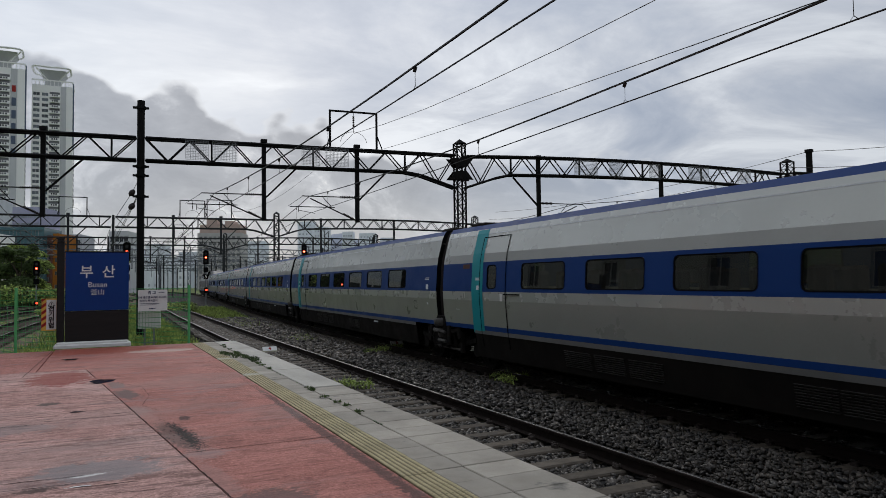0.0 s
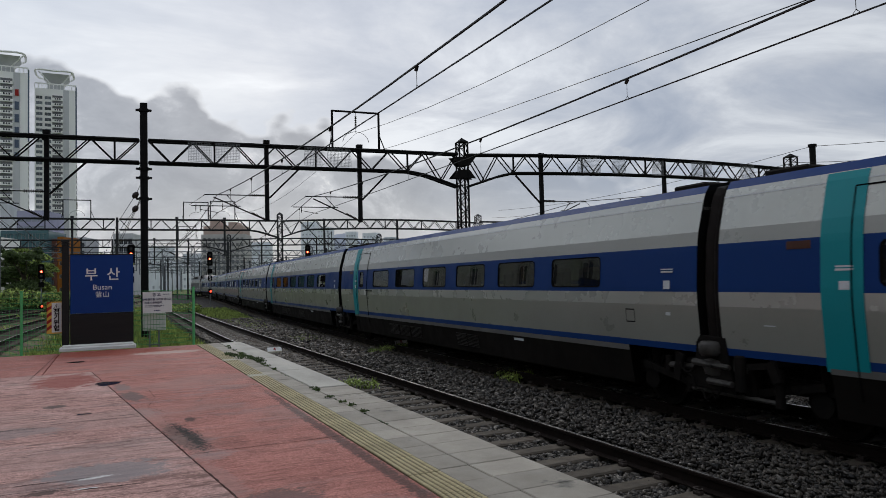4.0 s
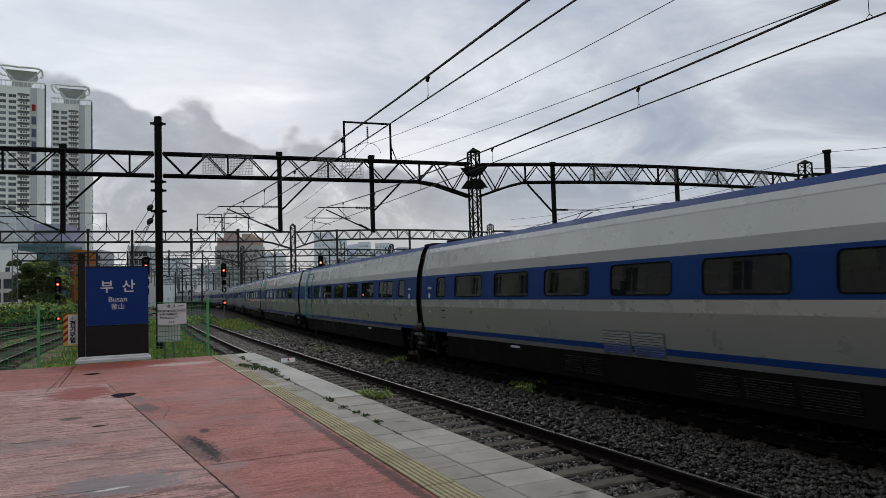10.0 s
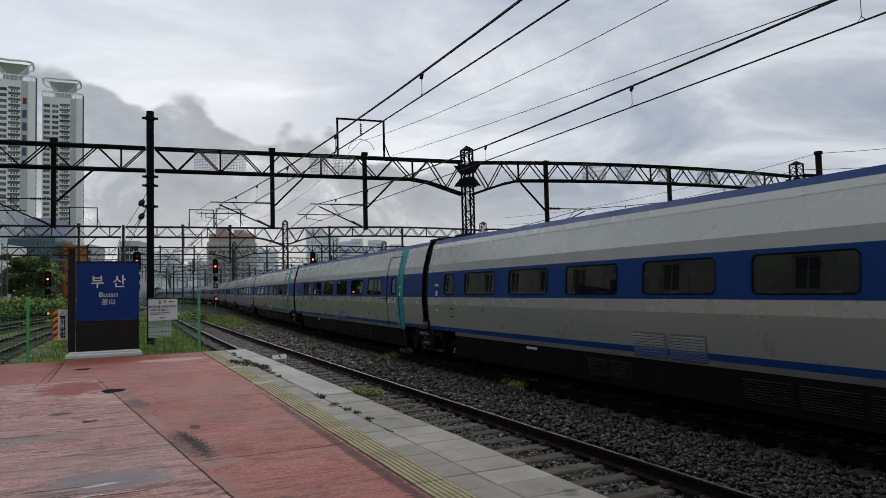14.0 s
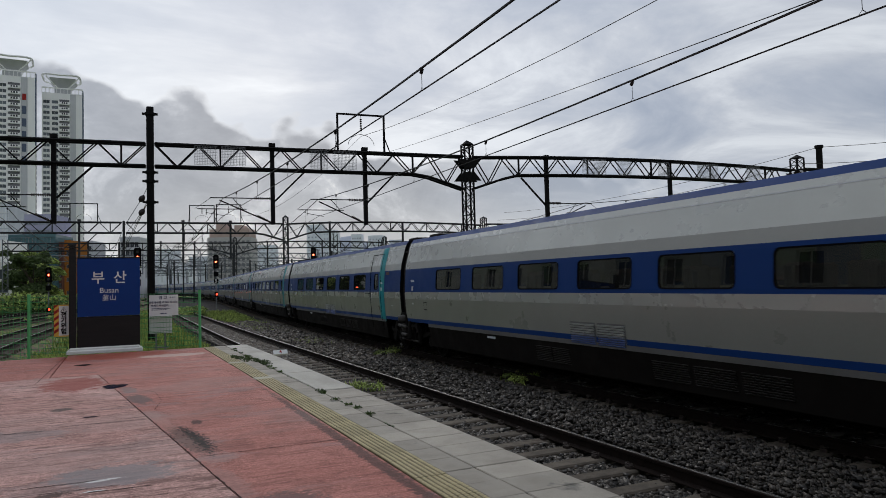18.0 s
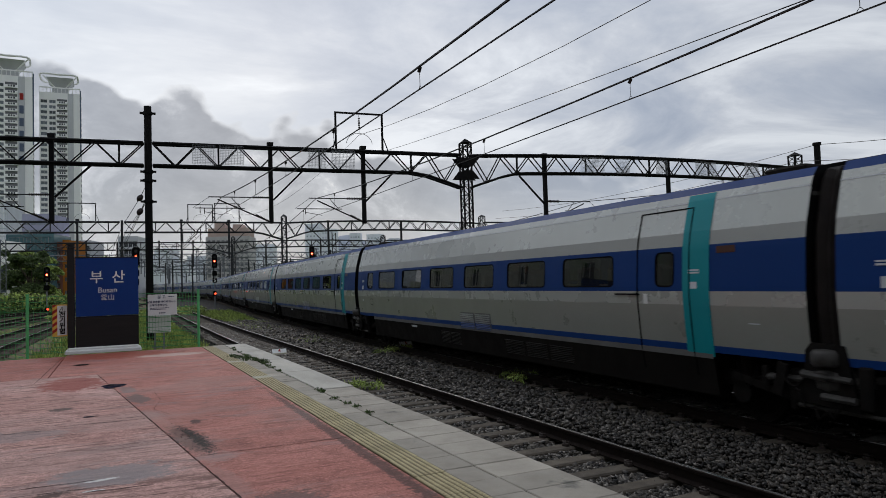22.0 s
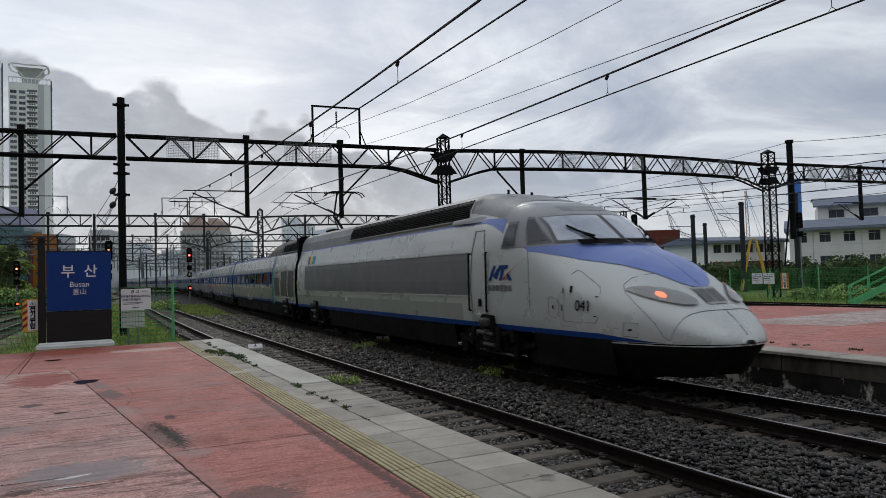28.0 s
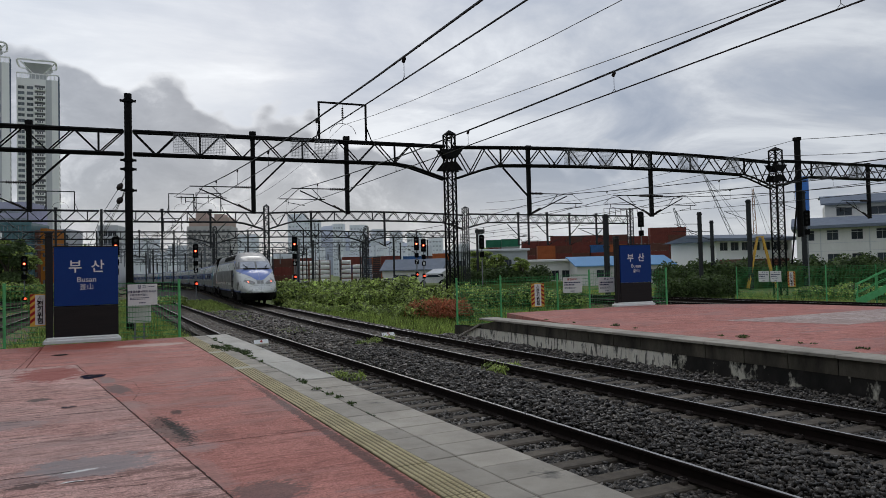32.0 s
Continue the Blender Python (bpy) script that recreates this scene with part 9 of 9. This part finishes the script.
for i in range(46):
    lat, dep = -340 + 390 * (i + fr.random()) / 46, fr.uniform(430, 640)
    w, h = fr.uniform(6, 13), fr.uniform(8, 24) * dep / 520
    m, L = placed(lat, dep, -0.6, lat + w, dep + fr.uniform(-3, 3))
    building("low block of the distant town, its colour paled for haze", m, L, 10, h, fr.choice([M_FAR1, M_FAR2, M_FAR3]), 3, max(2, int(h / 4.5)), (1.5, 1.5), 1.5, frame_=False, group="distant town blocks", glass=M_WINPALE)
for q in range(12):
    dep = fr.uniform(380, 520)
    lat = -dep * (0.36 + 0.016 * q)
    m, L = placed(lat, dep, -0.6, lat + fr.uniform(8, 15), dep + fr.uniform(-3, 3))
    building("low block of the distant town, its colour paled for haze", m, L, 10, fr.uniform(14, 26), fr.choice([M_FAR1, M_FAR2, M_HAZE1]), 2, 2, (1.5, 1.5), 1.5, frame_=False, group="distant town blocks", glass=M_WINPALE)
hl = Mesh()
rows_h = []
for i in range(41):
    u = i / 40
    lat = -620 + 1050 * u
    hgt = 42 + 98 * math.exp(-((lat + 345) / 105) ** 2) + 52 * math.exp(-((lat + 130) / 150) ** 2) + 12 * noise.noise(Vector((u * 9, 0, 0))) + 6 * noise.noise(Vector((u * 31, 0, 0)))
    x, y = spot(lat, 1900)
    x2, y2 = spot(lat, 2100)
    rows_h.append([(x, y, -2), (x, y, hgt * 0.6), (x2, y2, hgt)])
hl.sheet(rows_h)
tagged(part("backdrop_hill", hl, M_HILL, smooth=True), "hills coloured blue-grey to paint in the haze", "hill", kind="structure")

# long white office building with a metal roof, and the grey-roofed one beside it
m, L = placed(48.6, 96, -0.6, 77, 81)
ob = building("long cream two-storey building with dark windows and metal roof", m, L, 14, 7.1, M_CREAMW, 11, 2, (1.35, 1.35), 2.4, (2.85, 3.2), x0=1.5, roof=None, name="office_building", parapet=0.2)
rf = Mesh()
rf.add([Vector(v) for v in ((-0.6, -1.0, 7.2), (L + 0.6, -1.0, 7.2), (L + 0.6, -1.0, 7.6), (-0.6, -1.0, 7.6), (L + 0.6, 4.0, 8.9), (-0.6, 4.0, 8.9), (L + 0.6, 14.4, 8.9), (-0.6, 14.4, 8.9), (-0.6, 14.4, 7.2), (L + 0.6, 14.4, 7.2))],
       [(0, 1, 2, 3), (3, 2, 4, 5), (5, 4, 6, 7), (7, 6, 9, 8), (0, 3, 5, 7, 8), (1, 9, 6, 4, 2), (0, 8, 9, 1)])
part("roof", rf, M_SLATE, ob)
sm = Mesh()
for i in range(6):
    part("downpipe", Mesh().tube((2.9 + 5.7 * i, -0.06, 0), (2.9 + 5.7 * i, -0.06, 7.2), 0.06, 6), M_APT2, ob)
for z in (2.2, 4.1, 5.2, 6.6):
    part("panel_joint", Mesh().box(0, L, -0.012, 0.0, z, z + 0.05), M_APT2, ob)
m, L2 = placed(56.0, 102, -0.6, 80, 90)
ub = building("upper storey block behind the cream building", m, L2, 10, 11.0, M_CREAMW, 5, 1, (2.0, 1.15), 9.3, (4.2, 3), x0=2.4, name="office_building", parapet=0.1)
part("roof", Mesh().add([Vector(v) for v in ((-0.6, -0.8, 10.9), (L2, -0.8, 10.9), (L2, 3, 12.5), (-0.6, 3, 12.5), (L2, 10, 12.5), (-0.6, 10, 12.5), (-0.6, -0.8, 11.15), (L2, -0.8, 11.15))], [(0, 1, 7, 6), (6, 7, 2, 3), (3, 2, 4, 5)]), M_SLATE, ub)
for x in (9, 10.6):
    part("air_conditioner", Mesh().bev(x, x + 1.2, 2.5, 3.4, 12.3, 13.4, 0.05), M_WHITE, ub)
m, L = placed(40.3, 103, -0.6, 52.4, 106)
gb = building("white yard building with a wide grey roof and brown base", m, L, 12, 6.2, M_APT, 7, 1, (1.35, 1.25), 4.7, (1.85, 3), x0=1.3, name="office_building", parapet=0.1)
part("roof", Mesh().add([Vector(v) for v in ((-1.4, -1.6, 6.1), (L + 1, -1.6, 6.1), (L + 1, -1.6, 6.5), (-1.4, -1.6, 6.5), (L + 1, 5, 7.3), (-1.5, 5, 7.3), (L + 1, 12, 6.2), (-1.5, 12, 6.2))], [(0, 1, 2, 3), (3, 2, 4, 5), (5, 4, 6, 7), (0, 3, 5, 7), (1, 6, 4, 2), (0, 7, 6, 1)]), M_SLATE, gb)
part("brown_base", Mesh().box(0.5, L, -0.1, 0.0, 0, 3.4), M_BROWN, gb)
bt = thing("blue_tower", "tall blue cylindrical silo tower", "tower", m=facing(103.4, 200, -0.6))
part("shaft", Mesh().tube((0, 0, 0), (0, 0, 26.6), 1.75, 20).tube((0, 0, 26.6), (0, 0, 27.1), 1.85, 20), node_mat("blue_silo", (0.06, 0.2, 0.62), 0.5, dark=(0.05, 0.12, 0.35), scale=0.4, amount=0.8, bump=0.0), bt)

# container yard
CM = [node_mat("container_" + n_, c_, 0.6, dark=tuple(k * 0.6 for k in c_), scale=0.6, amount=0.6, fine=5, bump=0.0) for n_, c_ in (("oxide_red", (0.16, 0.04, 0.03)), ("brown", (0.12, 0.05, 0.035)), ("orange", (0.36, 0.10, 0.035)), ("green", (0.03, 0.17, 0.10)), ("blue", (0.04, 0.12, 0.30)), ("grey", (0.30, 0.30, 0.30)))]


def container_data(mat):
    m = Mesh().box(0, 6.06, 0.06, 2.4, 0.1, 2.5)
    fold = [(0.12 + q * 0.06, 0.0 if q % 4 in (0, 1) else 0.05) for q in range(98)]
    m.sheet([[(x, y, 0.14) for x, y in fold], [(x, y, 2.48) for x, y in fold]])
    for x in (0, 5.94):
        m.box(x, x + 0.12, -0.02, 2.44, 0, 2.59)
    m.box(0, 6.06, -0.02, 0.06, 0, 0.16).box(0, 6.06, -0.02, 0.06, 2.45, 2.59)
    return m.data("container", mat)


CD = [container_data(c_) for c_ in CM]
cy = random.Random(8)
cols_ = {0: "oxide red", 1: "brown", 2: "orange", 3: "green", 4: "blue", 5: "grey"}


def stack(lat, dep, ztop, n, cols, across=1, where="in a stack"):
    """Columns of containers, side by side, standing on the ground; colours run from the top down."""
    n = round((ztop + 0.6) / 2.6)
    ztop = n * 2.6 - 0.6
    for i in range(across):
        for j in range(n):
            k = cols[(i * n + j) % len(cols)]
            x, y = spot(lat + i * 6.16, dep)
            c_ = part("shipping_container", CD[k], None, m=pose(x, y, ztop - 2.6 * (j + 1), 0, 0, -26.24))
            tagged(c_, cols_[k] + " steel shipping container " + where, "container", "shipping containers")


stack(32.0, 236, 10.8, 4, [2, 2, 1, 0])
stack(38.3, 240, 9.7, 4, [1, 0, 1, 1, 0, 1, 0, 1], 2)
stack(50.8, 240, 9.8, 4, [4, 0, 2, 1])
stack(57.0, 240, 10.2, 4, [2, 1, 0, 1], 1)
stack(29.6, 260, 12.8, 4, [0, 1, 0, 1, 1, 0, 0, 1], 2)
stack(43.6, 280, 14.8, 4, [0, 0, 1, 0, 1, 0, 1, 0, 0, 1, 0, 1, 0], 5)
stack(64.0, 238, 13.2, 5, [0, 1, 0, 0, 1, 1, 0, 1, 0, 0, 1], 1)
stack(70.2, 236, 14.2, 5, [0, 0, 1, 0, 1, 1, 0, 1, 0, 1, 0, 0, 1], 2)
stack(20.0, 236, 11.5, 4, [3, 5, 0, 1, 3, 1, 0, 5], 1)
stack(15.0, 240, 11.3, 4, [3, 0, 1, 1], 1)
stack(-52.5, 215, 7.0, 3, [1, 0, 1, 0, 1, 5], 2, "beyond the shrubs")
stack(-31.0, 215, 7.6, 3, [0, 4, 1, 0, 1, 5], 1, "beyond the shrubs")
stack(-25.0, 226, 8.0, 3, [2, 0, 1, 4, 0, 1], 1, "beyond the shrubs")
stack(-19.0, 215, 7.0, 3, [0, 1, 2, 5, 0, 1], 1, "beyond the shrubs")
stack(-12.8, 226, 7.2, 3, [4, 3, 0, 1, 5, 0, 2, 1], 2, "beyond the shrubs")
stack(-2.9, 200, 7.8, 3, [2, 0, 1], 1, "behind the gabled shed")
# stacked flat racks, dark blue and grey
for q in range(2):
    x, y = spot(-22.6 + q * 2.6, 200)
    rk = thing("pallet_stack", "tall stack of dark blue folding racks", "rack", "rack stacks", pose(x, y, -0.6, 0, 0, -26.24))
    for j in range(14):
        part("rack", Mesh().box(0, 2.2, 0, 2.2, j * 0.54, j * 0.54 + 0.36), M_INKBLUE if q == 0 else M_STEEL_FAR, rk)
tank = Mesh().tube((0.25, 0.65, 0.65), (2.75, 0.65, 0.65), 0.55, 12)
tk_d = tank.data("tank_vessel", M_WHITE)
fr_ = Mesh()
for x in (0, 3.0):
    fr_.bar((x, 0, 0), (x, 0, 1.3), 0.1, 0.1).bar((x, 1.3, 0), (x, 1.3, 1.3), 0.1, 0.1)
fr_.bar((0, 0, 0), (3, 0, 0), 0.1, 0.1).bar((0, 0, 1.3), (3, 0, 1.3), 0.1, 0.1)
fr_d = fr_.data("tank_frame", M_BROWN)
for i in range(7):
    for j in range(5):
        if i in (3,) or (i > 4 and j == 4):
            continue
        x, y = spot(-42.4 + i * 3.15, 205)
        t_ = thing("tank_container", "white tank container in a brown frame", "container", "tank containers", pose(x, y, -0.6 + j * 1.36, 0, 0, -26.24))
        part("vessel", tk_d, None, t_)
        part("frame", fr_d, None, t_)

# low sheds of the yard
m, L = placed(2.0, 118, -0.6, 14.4, 119)
b2 = building("grey-green two-storey yard building", m, L, 9, 5.4, wallmat("grey_green_render", (0.42, 0.45, 0.46)), 6, 2, (1.2, 1.1), 1.2, roof=M_APT2)
m, L = placed(12.9, 108, -0.6, 20.2, 108.5)
building("low white shed with a flat roof", m, L, 7, 3.3, M_CREAMW, 4, 1, (1.2, 1.5), 0.9, roof=M_CREAMW)


def gable(label, m, L, d, h, rise, wall, roof):
    b = thing("shed", label, "building", "sheds", m)
    part("wall", Mesh().box(0, L, 0, d, 0, h).add([Vector(v) for v in ((0, 0, h), (0, d, h), (0, d / 2, h + rise), (L, 0, h), (L, d, h), (L, d / 2, h + rise))], [(0, 2, 1), (3, 4, 5)]), wall, b)
    rf_ = Mesh()
    for s in (0, 1):
        ya, yb = (-0.4, d / 2) if s == 0 else (d + 0.4, d / 2)
        za = h - 0.15
        rf_.add([Vector(v) for v in ((-0.4, ya, za), (L + 0.4, ya, za), (L + 0.4, yb, h + rise), (-0.4, yb, h + rise), (-0.4, ya, za + 0.15), (L + 0.4, ya, za + 0.15), (L + 0.4, yb, h + rise + 0.15), (-0.4, yb, h + rise + 0.15))], [(0, 1, 2, 3), (4, 5, 6, 7), (0, 1, 5, 4), (0, 3, 7, 4), (1, 2, 6, 5)])
    part("roof", rf_, roof, b)
    for i in range(3):
        w_ = part("window", Mesh().box(L * (0.2 + 0.28 * i), L * (0.2 + 0.28 * i) + 1.1, -0.03, 0.0, 1.2, 2.3), M_WIN, b)
        part("window_frame", Mesh().box(L * (0.2 + 0.28 * i) - 0.06, L * (0.2 + 0.28 * i) + 1.16, -0.05, -0.03, 1.14, 1.2).box(L * (0.2 + 0.28 * i) - 0.06, L * (0.2 + 0.28 * i) + 1.16, -0.05, -0.03, 2.3, 2.36), M_WHITE, w_)
    return b


m, L = placed(-10.3, 119, -0.6, -0.2, 117)
gable("white gabled shed behind the shrubs", m, L, 7, 3.1, 1.7, M_CREAMW, M_SLATE)
m, L = placed(20.1, 105, -0.6, 35.2, 107)
gable("white shed with a sky-blue roof", m, L, 8, 3.0, 1.3, M_CREAMW, M_BLUER)
m, L = placed(-2.2, 113, -0.6, -0.5, 112)
gable("small white hut beside the gabled shed", m, L, 4, 2.4, 0.6, M_WHITE, M_APT2)

# parked cars of the lot beyond the shrubs
M_CARGLASS = node_mat("car_glass", (0.03, 0.04, 0.05), 0.08, bump=0.0)


def car_thing(label, m, paint):
    c = thing("parked_car", label, "car", "parked cars", m)
    pr = [(-2.1, 0.35), (-2.15, 0.75), (-1.9, 0.95), (-1.3, 1.02), (-0.7, 1.42), (0.7, 1.45), (1.5, 1.05), (2.05, 0.95), (2.1, 0.4)]
    bd = Mesh().sheet([[(x, -0.85, z) for x, z in pr], [(x, 0.85, z) for x, z in pr]])
    n = len(pr)
    bd.f += [tuple(range(n)), tuple(range(2 * n - 1, n - 1, -1))]
    bd.k += [0, 0]
    part("body", bd, paint, c)
    part("side_window", Mesh().add([Vector(v) for v in ((-1.1, -0.87, 1.03), (1.25, -0.87, 1.05), (0.6, -0.87, 1.38), (-0.65, -0.87, 1.36))], [(0, 1, 2, 3)]), M_CARGLASS, c)
    for x in (-1.35, 1.35):
        for s in (-0.86, 0.86):
            w_ = part("wheel", Mesh().tube((x, s - 0.08, 0.33), (x, s + 0.08, 0.33), 0.33, 14), M_BLACK, c)
            part("rim", Mesh().tube((x, s - 0.09, 0.33), (x, s + 0.09, 0.33), 0.2, 10), M_MESH, w_)
    return c


M_CARW = node_mat("white_car_paint", (0.65, 0.65, 0.65), 0.25, bump=0.0, coat=0.5)
M_CARG = node_mat("grey_car_paint_far", (0.2, 0.21, 0.22), 0.25, bump=0.0, coat=0.5)
for lat, dep, pt, cl in ((-1.6, 101, M_CARW, "white"), (3.2, 103, M_CARW, "white"), (8.0, 104, M_CARW, "white"), (-6.5, 110, M_CARG, "dark grey"), (12.8, 104, M_CARG, "dark grey")):
    x, y = spot(lat, dep)
    car_thing(cl + " car parked beyond the shrubs", pose(x, y, 0.25, 0, 0, -26 + fr.uniform(-8, 8)), pt)
part("parking_ground", Mesh().box(-3, 18, 95, 112, -0.65, 0.25, Matrix.Rotation(-YAW, 4, "Z")), M_GRASS_SOIL)
tagged(bpy.data.objects["parking_ground"], "raised gravel lot beyond the shrubs", "ground", kind="structure")


# port cranes and radio masts
def crane(label, m, h, lean, mat):
    c = thing("harbour_crane", label, "crane", "harbour cranes", m)
    jb = Mesh()
    b0, tp = Vector((0, 0, h * 0.25)), Vector((-lean, 0, h))
    for dx in (-0.8, 0.8):
        jb.bar(b0 + Vector((dx, 0, 0)), tp + Vector((dx * 0.4, 0, 0)), 0.3, 0.3)
    n = 16
    for i in range(n):
        a, b = i / n, (i + 1) / n
        s = -1 if i % 2 else 1
        jb.bar(b0.lerp(tp, a) + Vector((0.8 * s * (1 - 0.6 * a), 0, 0)), b0.lerp(tp, b) + Vector((-0.8 * s * (1 - 0.6 * b), 0, 0)), 0.2, 0.2)
    part("jib", jb, mat, c)
    part("cable", Mesh().tube(tp, (h * 0.22, 0, h * 0.3), 0.08, 4).tube(tp, (h * 0.16, 0, h * 0.3), 0.08, 4), M_STEEL_HAZE, c)
    part("cab", Mesh().bev(-2, 3, -2, 2, h * 0.12, h * 0.3, 0.3).box(-1, 1, -1, 1, 0, h * 0.12), mat, c)
    return c


M_CRANE = node_mat("faded_crane_paint", (0.36, 0.36, 0.37), 0.7, bump=0.0)
M_CRANEO = node_mat("orange_crane_paint", (0.34, 0.2, 0.13), 0.7, bump=0.0)
crane("pale lattice crane jib over the harbour", facing(134.5, 320, -0.6), 44.6, 12.9, M_CRANE)
crane("pale lattice crane jib over the harbour", facing(116, 330, -0.6), 30, 6, M_CRANE)
crane("ochre lattice crane over the harbour", facing(143.4, 320, -0.6), 37, 0.5, M_CRANEO)
ctw = thing("control_tower", "slim pale control tower in the distance", "tower", m=facing(12.5, 232, -0.6))
part("shaft", Mesh().tube((0, 0, 0), (0, 0, 15), 0.55, 10), M_HAZE1, ctw)
part("cabin", Mesh().tube((0, 0, 14.6), (0, 0, 15.2), 0.8, 10, 1.7).tube((0, 0, 15.2), (0, 0, 16.2), 1.7, 10), M_STEEL_FAR, ctw)

# station building on the other side of the near platform, seen only in the train's windows
building("long beige station service building with white-framed windows", pose(-13.5, 16, -0.6, 0, 0, 90), 54, 12, 9.5, M_BEIGE, 12, 2, (1.5, 1.6), 1.2, (4.5, 3.8), name="station_building", roof=M_APT2, framing=M_WHITE)
# added tall block, out of view, that dims the near cars
building("unseen tall grey block added to keep sky light off the train", pose(-13.0, -60, -0.6, 0, 0, 90), 74, 14, 17, M_APT2, 9, 3, (3.2, 1.9), 1.2, (8.0, 5.2), name="station_building", roof=M_APT2, frame_=False)
# added blocks out of view, giving the panes something dark to mirror
for q, (az, far_, w_, h_) in enumerate(((-13, 190, 26, 14), (-20, 175, 24, 10), (-29, 160, 28, 17), (-38, 140, 24, 12), (-48, 125, 30, 16), (-60, 110, 30, 13))):
    a_ = radians(az)
    building("unseen grey block added to darken the train's window reflections", pose(far_ * math.sin(a_), far_ * math.cos(a_), -0.6, 0, 0, -az) @ pose(-w_ / 2, 0, 0), w_, 14, h_, (M_HAZE1, M_BEIGE, M_APT2)[q % 3], 4, 2, (3.4, 2.0), 1.4, frame_=False, group="town blocks")

# ---- loose ballast stones, thickest where the camera stands nearest ----
def stone_field(n, seed, y0, y1, size, mat):
    r = np.random.RandomState(seed)
    y = y0 + (y1 - y0) * r.rand(n)
    xa = np.array([line_a(float(v)) for v in y])
    xb = np.array([line_b(float(v)) for v in y])
    x = (xa - 1.25) + (xb + 2.35 - (xa - 1.25)) * r.rand(n)
    keep = np.ones(n, bool)
    for xc in (xa, xb):
        d = np.abs(x - xc)
        ph = np.abs(((y + 8) / 0.62 + 0.5) % 1.0 - 0.5) * 0.62
        keep &= ~((d < 1.26) & (ph < 0.135) & (r.rand(n) > 0.06))
        keep &= np.abs(d - 0.7525) > 0.10
    x, y, xa, xb = x[keep], y[keep], xa[keep], xb[keep]
    n = len(x)
    mid = (xa + xb) / 2
    z = -0.225 + 0.06 * np.exp(-((x - mid) / 1.1) ** 2) + 0.030 * r.randn(n)
    shoulder = np.maximum(0, x - xb - 1.3)
    z -= shoulder * np.where(y < 23, -0.03, 0.14)
    near = np.minimum(np.abs(x - xa), np.abs(x - xb)) < 1.3
    z[near] = -0.236 + 0.012 * r.randn(near.sum())
    base = np.array([(-1, -1, -1), (1, -1, -1), (1, 1, -1), (-1, 1, -1), (-1, -1, 1), (1, -1, 1), (1, 1, 1), (-1, 1, 1)], float) * 0.72
    faces = np.array([(0, 2, 1), (0, 3, 2), (4, 5, 6), (4, 6, 7), (0, 1, 5), (0, 5, 4), (1, 2, 6), (1, 6, 5), (2, 3, 7), (2, 7, 6), (3, 0, 4), (3, 4, 7)])
    v = np.repeat(base[None], n, 0) * (0.62 + 0.6 * r.rand(n, 8, 1))
    v += 0.17 * r.randn(n, 8, 3)
    s = size * (0.55 + 0.75 * r.rand(n, 1, 1)) * np.stack([0.8 + 0.6 * r.rand(n), 0.6 + 0.35 * r.rand(n), 0.42 + 0.4 * r.rand(n)], 1)[:, None, :]
    v = v * s
    a = r.rand(n) * 6.283
    b = (r.rand(n) - 0.5) * 2.2
    ca, sa, cb, sb = np.cos(a)[:, None], np.sin(a)[:, None], np.cos(b)[:, None], np.sin(b)[:, None]
    vx, vy, vz = v[..., 0], v[..., 1], v[..., 2]
    vy, vz = vy * cb - vz * sb, vy * sb + vz * cb
    vx, vy = vx * ca - vy * sa, vx * sa + vy * ca
    v = np.stack([vx + x[:, None], vy + y[:, None], vz + z[:, None]], -1)
    f = faces[None] + 8 * np.arange(n)[:, None, None]
    me = bpy.data.meshes.new("ballast_stones")
    nv, nf = n * 8, n * 12
    me.vertices.add(nv)
    me.vertices.foreach_set("co", v.reshape(-1))
    me.loops.add(nf * 3)
    me.loops.foreach_set("vertex_index", f.reshape(-1).astype(np.int32))
    me.polygons.add(nf)
    me.polygons.foreach_set("loop_start", np.arange(0, nf * 3, 3, dtype=np.int32))
    me.materials.append(mat)
    me.update(calc_edges=True)
    me.validate()
    return tagged(part("ballast_stones", me, None), "loose dark grey crushed stones of the track bed", "ballast", kind="stuff")


stone_field(52000, 1, 2.2, 9.0, 0.037, M_STONE)
stone_field(50000, 2, 9.0, 20.0, 0.046, M_STONE)
stone_field(36000, 3, 20.0, 48.0, 0.066, M_STONE_FAR)
stone_field(8000, 4, -5.0, 2.2, 0.055, M_STONE)

motions()
